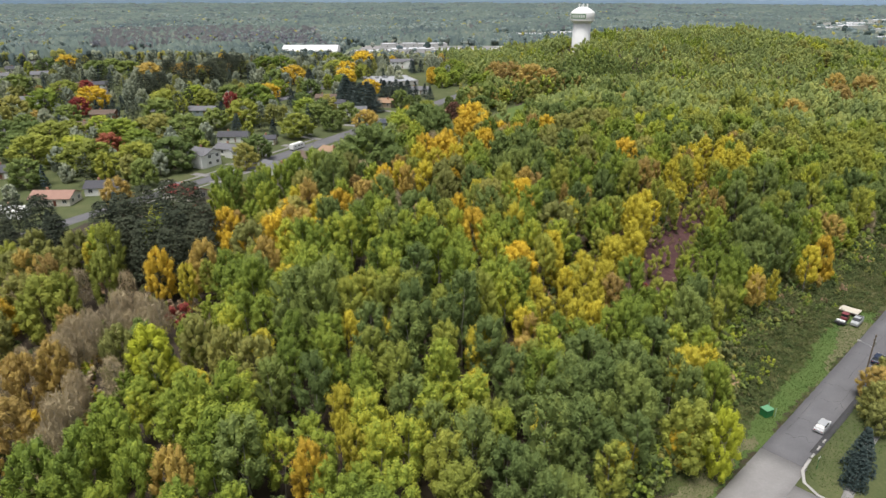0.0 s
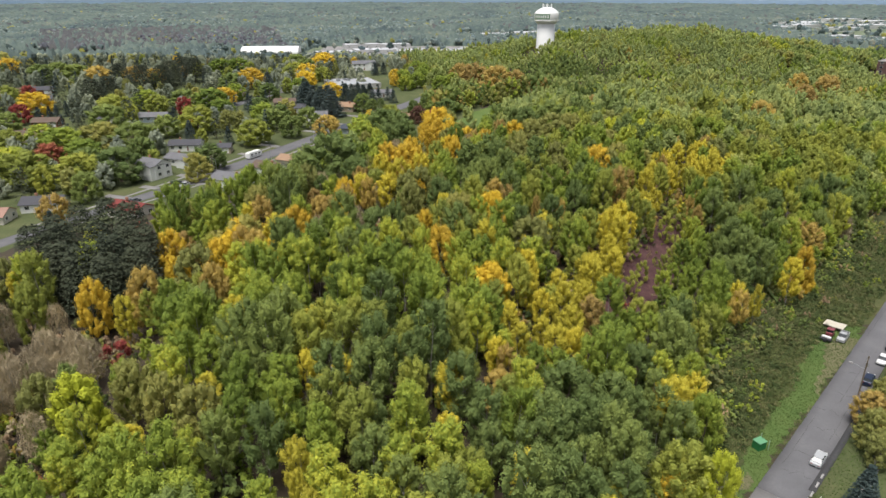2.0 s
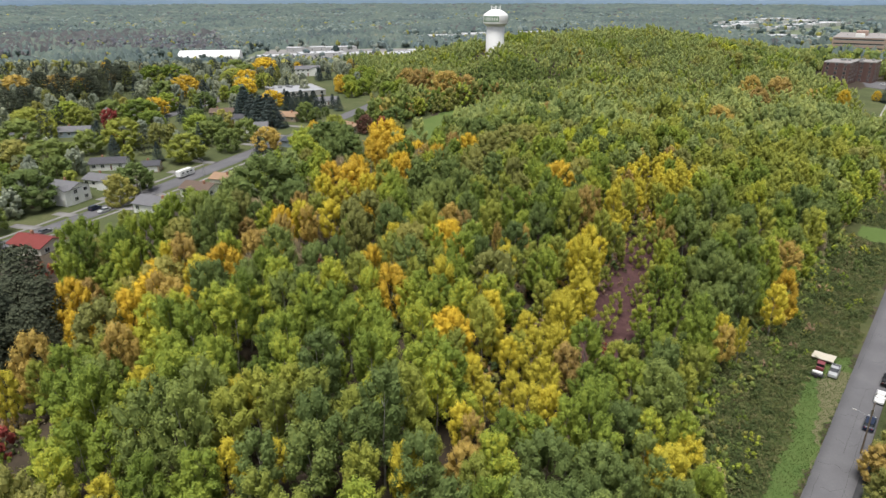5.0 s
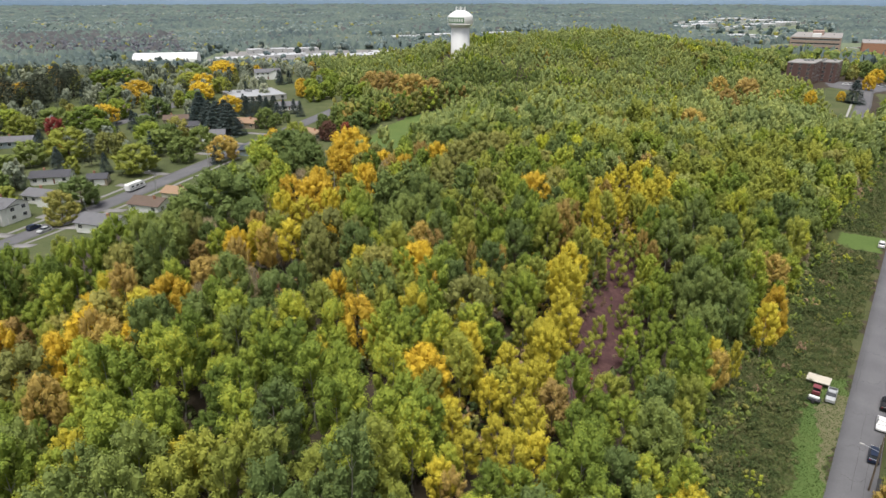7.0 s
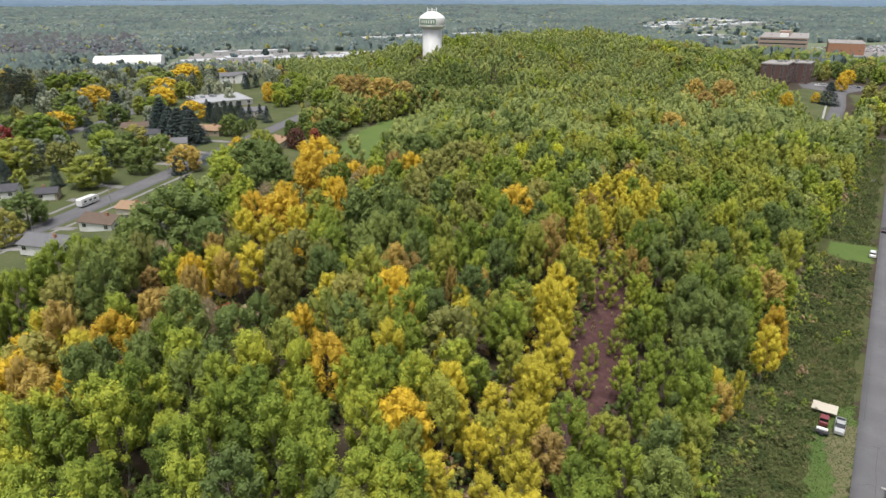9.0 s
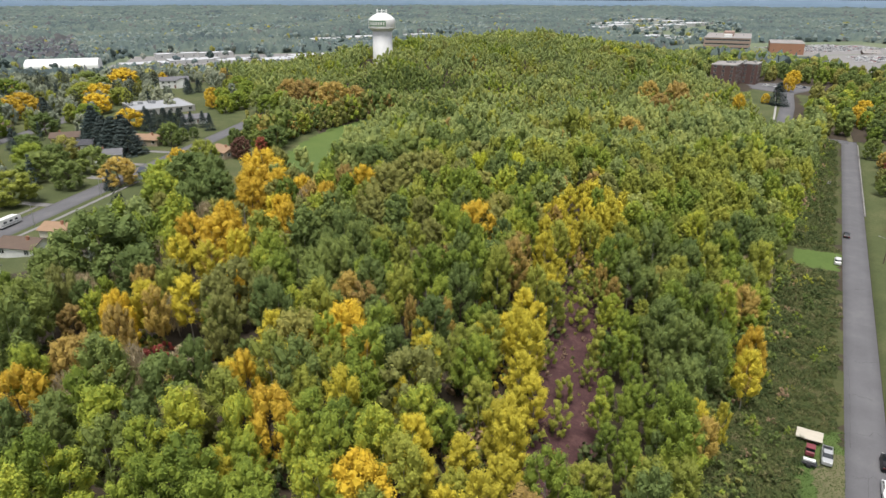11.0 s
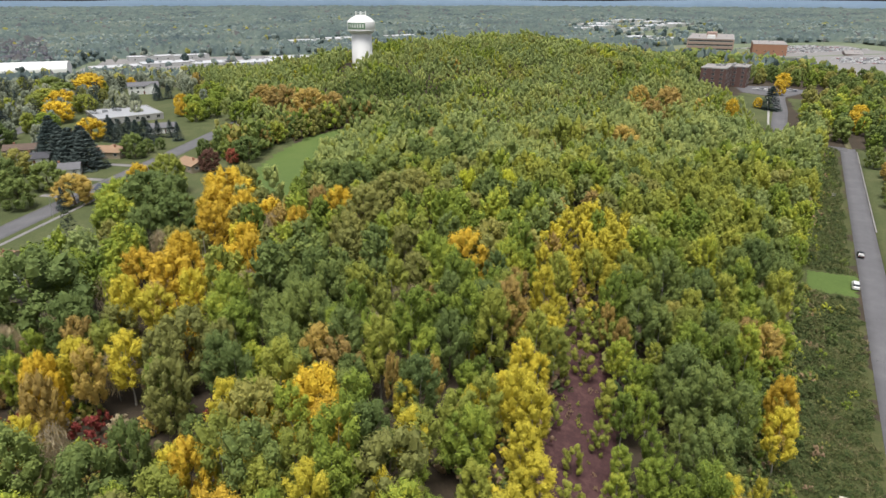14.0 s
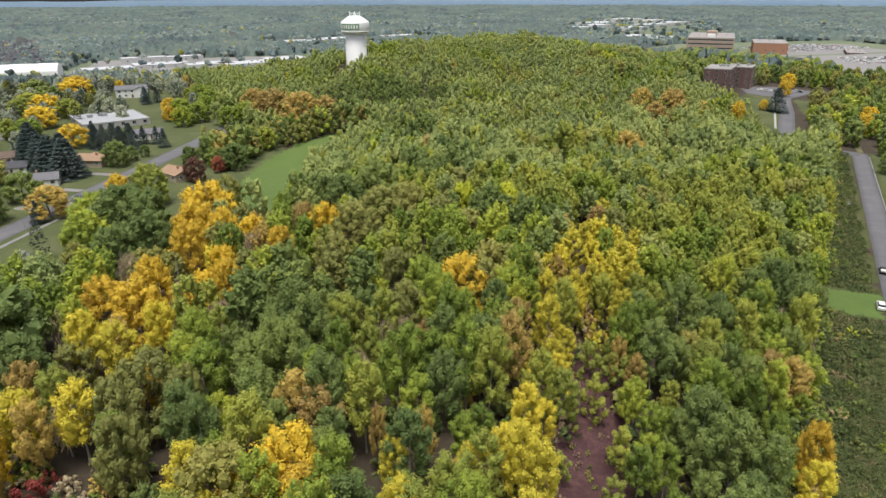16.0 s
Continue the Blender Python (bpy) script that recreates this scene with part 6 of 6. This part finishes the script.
for x, y, t, w, d, h in ((900, 1700, 30, 110, 60, 8), (1010, 1780, 30, 120, 60, 9), (1100, 1915, 30, 130, 70, 9), (1330, 2130, 30, 150, 70, 9), (1340, 2000, 30, 120, 60, 9), (1310, 1850, 30, 130, 60, 9), (1180, 1760, 30, 120, 60, 9), (860, 1350, 30, 90, 50, 7), (885, 1285, 30, 80, 45, 7), (1050, 1650, 30, 90, 50, 8)):
    flat_block("store", x, y, t, w, d, h, tint(WALLS, (0.55, 0.55, 0.54), 0.7, "siding"), PALE_ROOF, "large pale flat-roofed store", "store", 1, 20.0)
flat_block("far_block", 985, 925, 45, 90, 25, 5, BRICK_BROWN, FLAT_ROOF, "low brown flat-roofed building beyond the car park", "building", 1, 20.0)
patch("hospital_car_park", [(880, 980), (960, 1100), (1150, 1100), (1080, 900), (720, 560), (590, 500), (545, 520), (580, 600), (640, 690)], 0.12, CONCRETE, "large pale car park beyond the woods", "car park", 12.0, 0.0)
patch("warehouse_yard", [(-155, 985), (-140, 1185), (150, 1185), (135, 960), (0, 950)], 0.12, CONCRETE, "pale paved yard between the warehouses", "yard", 12.0, 0.0)


def far_cars():
    """Rows of parked cars, far off, as one object."""
    rng = random.Random(8)
    bm = bmesh.new()
    for r in range(9):
        for i in range(46):
            if rng.random() < 0.25:
                continue
            x, y = 925 + i * 4.2 - r * 3, 985 + r * 13 + i * 0.6
            z = gz(x, y) + 0.15
            box(bm, x - 0.9, y - 2.2, z + 0.2, x + 0.9, y + 2.2, z + 0.95)
            box(bm, x - 0.75, y - 1.3, z + 0.95, x + 0.75, y + 1.0, z + 1.45)
    for r in range(5):
        for i in range(15):
            if rng.random() < 0.7:
                x, y = 632 + i * 4.0 + r * 9, 622 + r * 12 - i * 0.8
                z = gz(x, y) + 0.15
                box(bm, x - 0.9, y - 2.2, z + 0.2, x + 0.9, y + 2.2, z + 0.95)
                box(bm, x - 0.75, y - 1.3, z + 0.95, x + 0.75, y + 1.0, z + 1.45)
    me = bpy.data.meshes.new("parked_cars")
    bm.to_mesh(me)
    bm.free()
    m, nodes, links, bsdf = material("mixed_car_paint")
    r = ramp(nodes, [(0.0, (0.03, 0.03, 0.035)), (0.3, (0.25, 0.26, 0.28)), (0.5, (0.7, 0.7, 0.7)), (0.9, (0.75, 0.75, 0.75)), (0.97, (0.3, 0.04, 0.04))])
    links.new(nodes.new("ShaderNodeNewGeometry").outputs["Random Per Island"], r.inputs[0])
    links.new(r.outputs[0], bsdf.inputs["Base Color"])
    bsdf.inputs["Roughness"].default_value = 0.3
    me.materials.append(m)
    tagged(new("parked_cars", me), "rows of parked cars in the far car park", "cars", kind="stuff")


far_cars()


def vault_hall(x, y, turn, ln, w, h):
    ob = thing("fabric_hall", pose(x, y, gz(x, y), 0, 0, turn), "long white hall with a curved fabric roof", "hall")
    bm = bmesh.new()
    prof = [(-w / 2, -2), (-w / 2, h * 0.5)] + [(-w / 2 * math.cos(a), h * 0.5 + h * 0.5 * math.sin(a)) for a in [math.pi * i / 12 for i in range(1, 12)]] + [(w / 2, h * 0.5), (w / 2, -2)]
    ends = [[bm.verts.new((xx, a, b)) for a, b in prof] for xx in (-ln / 2, ln / 2)]
    for e in ends:
        bm.faces.new(e)
    for i in range(len(prof) - 1):
        bm.faces.new((ends[0][i], ends[0][i + 1], ends[1][i + 1], ends[1][i]))
    bmesh.ops.recalc_face_normals(bm, faces=bm.faces)
    part("shell", bm, TOWER_PAINT, ob)
    part("door", boxed(-2, -w / 2 - 0.1, 0, 2, -w / 2, 4), STEEL, ob)


vault_hall(-197, 1003, 4, 80, 44, 15)


# ---------------------------------------------------------------- vehicles
def wheel_meshes():
    tyre = lathe([(0.16, -0.10), (0.30, -0.11), (0.33, -0.07), (0.33, 0.07), (0.30, 0.11), (0.16, 0.10)], 16)
    rim = lathe([(0.02, -0.06), (0.19, -0.09), (0.19, 0.09), (0.05, 0.105)], 12)
    out = []
    for nm, bm, mat in (("tyre", tyre, RUBBER), ("rim", rim, STEEL)):
        me = bpy.data.meshes.new(nm)
        bm.to_mesh(me)
        bm.free()
        me.materials.append(mat)
        out.append(me)
    return out


TYRE, RIM = wheel_meshes()
PAINTS = {}
LAMP = plain("headlight", (0.75, 0.75, 0.72), 0.2)
TAIL = plain("tail_light", (0.30, 0.02, 0.02), 0.3)


def loft(sections):
    """A closed body from cross-sections (x, half width, z low, z high, top half width)."""
    bm = bmesh.new()
    rings = []
    for x, hw, z0, z1, tw in sections:
        rings.append([bm.verts.new(p) for p in ((x, -hw, z0), (x, hw, z0), (x, hw * 1.02, (z0 + z1) / 2), (x, tw, z1), (x, -tw, z1), (x, -hw * 1.02, (z0 + z1) / 2))])
    for a, b in zip(rings, rings[1:]):
        for i in range(6):
            j = (i + 1) % 6
            bm.faces.new((a[i], a[j], b[j], b[i]))
    bm.faces.new(rings[0])
    bm.faces.new(rings[-1])
    bmesh.ops.recalc_face_normals(bm, faces=bm.faces)
    return bm


def car(x, y, turn, base, label, style="sedan"):
    ob = thing({"sedan": "car", "suv": "suv_car", "pickup": "pickup_truck"}[style], pose(x, y, gz(x, y) + 0.10, 0, 0, turn), label, "car", "parked vehicles")
    key = tuple(base)
    if key not in PAINTS:
        PAINTS[key] = plain(f"car_paint_{len(PAINTS)}", base, 0.28, 0.1, 0.02)
    paint = PAINTS[key]
    tall = {"sedan": 0.0, "suv": 0.22, "pickup": 0.28}[style]
    deck = 0.92 + tall
    part("body", loft([(-2.3, 0.78, 0.35, deck - 0.14, 0.72), (-2.15, 0.88, 0.26, deck, 0.82), (-1.0, 0.90, 0.24, deck + 0.03, 0.84), (0.9, 0.90, 0.24, deck, 0.84), (1.9, 0.87, 0.26, deck - 0.10, 0.80), (2.3, 0.74, 0.36, deck - 0.26, 0.66)]), paint, ob)
    cab = {"sedan": (-1.75, -1.15, 0.35, 1.05), "suv": (-2.15, -1.95, 0.35, 1.0), "pickup": (-0.45, -0.35, 0.75, 1.25)}[style]
    top = deck + 0.50 + tall * 0.4
    part("glasshouse", loft([(cab[0], 0.80, deck - 0.02, deck + 0.03, 0.78), (cab[1], 0.78, deck - 0.02, top - 0.03, 0.62), (cab[2], 0.78, deck - 0.02, top - 0.03, 0.62), (cab[3], 0.80, deck - 0.02, deck + 0.02, 0.78)]), GLASS, ob, "dark car windows")
    part("roof", boxed(cab[1] - 0.05, -0.66, top - 0.04, cab[2] + 0.05, 0.66, top + 0.04, bevel=0.03), paint, ob)
    for sy in (-1, 1):
        part("pillar", boxed((cab[1] + cab[2]) / 2 - 0.05, sy * 0.70 - 0.07, deck, (cab[1] + cab[2]) / 2 + 0.05, sy * 0.70 + 0.07, top - 0.02), paint, ob)
    if style == "pickup":
        part("bed", boxed(-2.18, -0.70, deck + 0.005, -0.55, 0.70, deck + 0.04), DARK_METAL, ob, "dark load bed")
        for sy in (-0.80, 0.74):
            part("bed_rail", boxed(-2.2, sy, deck, -0.5, sy + 0.06, deck + 0.16), paint, ob)
        part("tailgate", boxed(-2.26, -0.80, deck, -2.19, 0.80, deck + 0.16), paint, ob)
    for sx in (-1.42, 1.42):
        for sy in (-1, 1):
            t = share("wheel", TYRE, ob, pose(sx, sy * 0.80, 0.33, 90, 0, 0))
            share("rim", RIM, t, Matrix.Identity(4))
    for sy in (-0.56, 0.56):
        part("headlight", boxed(2.20, sy - 0.16, deck - 0.34, 2.31, sy + 0.16, deck - 0.20, bevel=0.02), LAMP, ob)
        part("tail_light", boxed(-2.31, sy - 0.16, deck - 0.34, -2.2, sy + 0.16, deck - 0.20, bevel=0.02), TAIL, ob)
    return ob


RA = 44.6
WHITE_C, SILVER, NAVY, BLACK_C, GREY_C = (0.72, 0.72, 0.72), (0.42, 0.43, 0.44), (0.02, 0.03, 0.06), (0.015, 0.015, 0.017), (0.14, 0.14, 0.15)
car(*on_road(12.6, 5.4), RA, SILVER, "silver sedan parked at the road's edge")
car(*on_road(45.3, 5.7), RA, NAVY, "dark blue estate parked beside the road", "suv")
car(*on_road(56.0, 6.0), RA + 180, WHITE_C, "white sedan parked beside the road")
car(*on_road(63.5, 6.2), RA, BLACK_C, "black pickup parked beside the road", "pickup")
car(*on_road(158.5, -1.3), RA, WHITE_C, "white van-bodied car parked on the grass edge", "suv")
car(*on_road(184.5, 1.2), RA, BLACK_C, "dark car on the road", "sedan")
car(111.0, 137.3, RA + 180, SILVER, "silver pickup parked on the worn grass", "pickup")
car(*on_street(-5, -2.9), SA, NAVY, "dark blue car parked along the street", "suv")
car(*on_street(-6.5, 3.0), SA + 180, SILVER, "silver car parked along the street")
car(*on_street(-30, 3.0), SA, GREY_C, "grey car parked along the street")
car(-60, 262, SA + 90, NAVY, "blue car in a driveway", "suv")
car(-57, 259, SA + 90, WHITE_C, "white car in a driveway")
for i in range(7):
    car(396 + i * 2.2 + (14 if i > 4 else 0), 484 - i * 2.0 + (4 if i > 4 else 0), 42 + 90, (WHITE_C, SILVER, WHITE_C, GREY_C, WHITE_C, SILVER, NAVY)[i], "car parked by the apartment building", "suv" if i % 2 else "sedan")


def camper():
    x, y = on_street(41, -2.6)
    ob = thing("camper_van", pose(x, y, gz(x, y) + 0.1, 0, 0, SA), "long white camper trailer parked along the street", "camper", "parked vehicles")
    part("body", loft([(-4.3, 1.1, 0.6, 2.7, 1.0), (-4.0, 1.2, 0.5, 3.0, 1.1), (3.2, 1.2, 0.5, 3.0, 1.1), (4.3, 1.1, 0.8, 2.2, 1.0)]), WHITE_PAINT, ob)
    for px in (-2.5, 0, 2.2):
        part("window", boxed(px - 0.6, -1.24, 1.6, px + 0.6, -1.19, 2.2), GLASS, ob)
    part("stripe", boxed(-3.9, -1.235, 1.0, 3.2, -1.2, 1.15), GREY_PAINT, ob)
    for px in (-0.5, 0.6):
        for sy in (-1, 1):
            share("wheel", TYRE, ob, pose(px, sy * 1.1, 0.33, 90, 0, 0))
    part("roof_vent", boxed(-1.2, -0.4, 2.98, -0.4, 0.4, 3.2, bevel=0.05), WHITE_PAINT, ob)


GREY_PAINT = plain("grey_paint", (0.25, 0.26, 0.28), 0.5)
camper()


def wagon():
    """Low trailer under a tan tarpaulin with a red box cart and a small utility trailer beside it."""
    x, y = 112.3, 142.6
    ob = thing("covered_trailer", pose(x, y, gz(x, y) + 0.08, 0, 0, -47), "low flat trailer covered with a tan tarpaulin", "trailer", "vehicles on the grass")
    bm = bmesh.new()
    bmesh.ops.create_grid(bm, x_segments=8, y_segments=4, size=1.0, matrix=pose(0, 0, 0.98) @ Matrix.Diagonal((2.15, 1.6, 1, 1)))
    for v in bm.verts:
        v.co.z += 0.12 * noise.noise((v.co.x, v.co.y, 1)) + 0.06 * math.cos(v.co.y * 2)
        v.co.x += 0.12 * noise.noise((v.co.y * 2, 4, v.co.x))
    ext = bmesh.ops.extrude_face_region(bm, geom=list(bm.faces))
    bmesh.ops.translate(bm, vec=(0, 0, 0.05), verts=[g for g in ext["geom"] if isinstance(g, bmesh.types.BMVert)])
    part("canopy", bm, TAN_CANVAS, ob, "creased tan tarpaulin")
    for sx in (-1.9, 1.9):
        for sy in (-1.3, 1.3):
            part("post", rod(bmesh.new(), (sx, sy, 0.5), (sx, sy, 0.96), 0.05), DARK_METAL, ob)
    part("deck", boxed(-2.0, -1.4, 0.5, 2.0, 1.4, 0.62, bevel=0.02), WOOD_POLE, ob, "wooden deck")
    for sx in (-1.2, 1.2):
        for sy in (-1, 1):
            t = share("wheel", TYRE, ob, pose(sx, sy * 1.0, 0.33, 90, 0, 0))
            share("rim", RIM, t, Matrix.Identity(4))
    x, y = 109.3, 139.3
    red = thing("red_cart", pose(x, y, gz(x, y) + 0.06, 0, 0, RA), "small dark red boxy utility cart with a roof", "vehicle", "vehicles on the grass")
    part("body", loft([(-1.1, 0.65, 0.35, 1.0, 0.6), (-0.9, 0.72, 0.3, 1.1, 0.68), (0.8, 0.72, 0.3, 1.05, 0.68), (1.1, 0.62, 0.38, 0.85, 0.55)]), RED_PAINT, red)
    part("cab", loft([(-0.8, 0.66, 1.0, 1.75, 0.6), (0.4, 0.66, 1.0, 1.75, 0.6), (0.7, 0.66, 1.0, 1.1, 0.62)]), GLASS, red)
    part("roof", boxed(-0.95, -0.72, 1.74, 0.55, 0.72, 1.84, bevel=0.03), RED_PAINT, red)
    for sx in (-0.7, 0.7):
        for sy in (-1, 1):
            share("wheel", TYRE, red, pose(sx, sy * 0.62, 0.33, 90, 0, 0))
    x, y = 106.9, 137.0
    tr = thing("utility_trailer", pose(x, y, gz(x, y) + 0.06, 0, 0, -47), "small dark trailer with a white tank on it", "trailer", "vehicles on the grass")
    part("bed", boxed(-1.2, -0.7, 0.45, 1.2, 0.7, 0.75, bevel=0.03), DARK_METAL, tr)
    part("tank", boxed(-0.95, -0.1, 0.75, 0.95, 0.6, 1.15, bevel=0.12), WHITE_PAINT, tr, "white tank")
    part("drawbar", rod(bmesh.new(), (1.2, 0, 0.5), (2.2, 0, 0.45), 0.05), DARK_METAL, tr)
    for sy in (-1, 1):
        share("wheel", TYRE, tr, pose(0, sy * 0.78, 0.33, 90, 0, 0))


wagon()


def driveway(s, side, ln, w=3.4):
    """A concrete drive from the street to a house."""
    ribbon("driveway", [on_street(s, side * 4.7), on_street(s, side * (4.7 + ln))], -w / 2, w / 2, 0.13, CONCRETE, "pale concrete driveway", "driveway")


for s, side, ln in ((-12, -1, 9), (6, -1, 8), (24, -1, 10), (44, -1, 9), (62, -1, 12), (-26, -1, 12), (-20, 1, 9), (-2, 1, 9), (17, 1, 9), (30, 1, 8), (96, -1, 10), (118, -1, 10), (110, 1, 9), (140, -1, 12)):
    driveway(s, side, ln)


# ---------------------------------------------------------------- roadside things
def cabinet():
    x, y = 74.3, 101.8
    ob = thing("utility_cabinet", pose(x, y, gz(x, y) + 0.05, 0, 0, 25), "green metal roadside box on the grass verge", "utility box")
    part("body", boxed(-0.9, -0.75, 0, 0.9, 0.75, 1.5, bevel=0.05), GREEN_BOX_PAINT, ob)
    part("lid", boxed(-0.98, -0.83, 1.5, 0.98, 0.83, 1.62, bevel=0.04), plain("pale_green_lid", (0.12, 0.30, 0.16), 0.5), ob, "paler green lid")
    for px, py in ((1.5, 0.9), (1.0, -1.1)):
        part("marker_post", rod(bmesh.new(), (px, py, -0.2), (px, py, 2.0), 0.06), plain("pale_post", (0.30, 0.42, 0.33), 0.6), ob, "pale green marker post")


def utility_pole(x, y, lamp_turn, label):
    ob = thing("utility_pole", pose(x, y, gz(x, y), 0, 0, lamp_turn), label, "pole", "utility poles")
    part("pole", rod(bmesh.new(), (0, 0, -0.5), (0, 0, 10.5), 0.17, 0.11), WOOD_POLE, ob)
    part("crossarm", boxed(-1.2, -0.06, 9.7, 1.2, 0.06, 9.85, bevel=0.01), WOOD_POLE, ob)
    for px in (-1.0, -0.4, 0.4, 1.0):
        part("insulator", rod(bmesh.new(), (px, 0, 9.85), (px, 0, 10.05), 0.05, 0.03), STEEL, ob)
    part("transformer", rod(bmesh.new(), (0.36, 0, 7.9), (0.36, 0, 8.9), 0.22), STEEL, ob)
    part("lamp_arm", rod(bmesh.new(), (0, 0, 7.6), (0, 2.3, 8.1), 0.05), STEEL, ob)
    part("lamp_head", boxed(-0.14, 2.2, 8.03, 0.14, 2.9, 8.2, bevel=0.05), CEMENT_TRIM, ob, "pale lamp head")


def street_sign(x, y):
    ob = thing("sign_post", pose(x, y, gz(x, y), 0, 0, 40), "thin green sign post with a small plate", "sign")
    part("post", rod(bmesh.new(), (0, 0, -0.3), (0, 0, 2.6), 0.04), GREEN_BOX_PAINT, ob)
    part("plate", boxed(-0.42, -0.02, 2.3, 0.42, 0.02, 2.55, bevel=0.01), WHITE_PAINT, ob, "small white plate")


cabinet()
utility_pole(99.5, 114.0, 45, "weathered wooden utility pole with a street lamp")
utility_pole(*on_road(95, 10.5), 45, "weathered wooden utility pole with a street lamp")
utility_pole(*on_road(165, 10.5), 45, "weathered wooden utility pole with a street lamp")
street_sign(76.2, 87.0)
for sx in (42, 75, 8):
    px, py = on_street(sx, 6.2)
    ob = thing("street_lamp", pose(px, py, gz(px, py), 0, 0, SA), "thin grey street lamp beside the street", "street lamp", "street lamps")
    part("pole", rod(bmesh.new(), (0, 0, -0.3), (0, 0, 7.5), 0.09, 0.06), STEEL, ob)
    part("lamp_arm", rod(bmesh.new(), (0, 0, 7.4), (0, 1.8, 7.8), 0.04), STEEL, ob)
    part("lamp_head", boxed(-0.12, 1.7, 7.72, 0.12, 2.3, 7.88, bevel=0.03), CEMENT_TRIM, ob)


def slab():
    """A pale concrete slab lying in the rough grass by the road."""
    ob = thing("concrete_slab", pose(244, 271, gz(244, 271) + 0.05, 0, 0, 40), "pale concrete slab lying in the rough grass", "slab")
    part("slab", boxed(-2.2, -0.8, 0.0, 2.2, 0.8, 0.55, bevel=0.05), CONCRETE, ob)


slab()
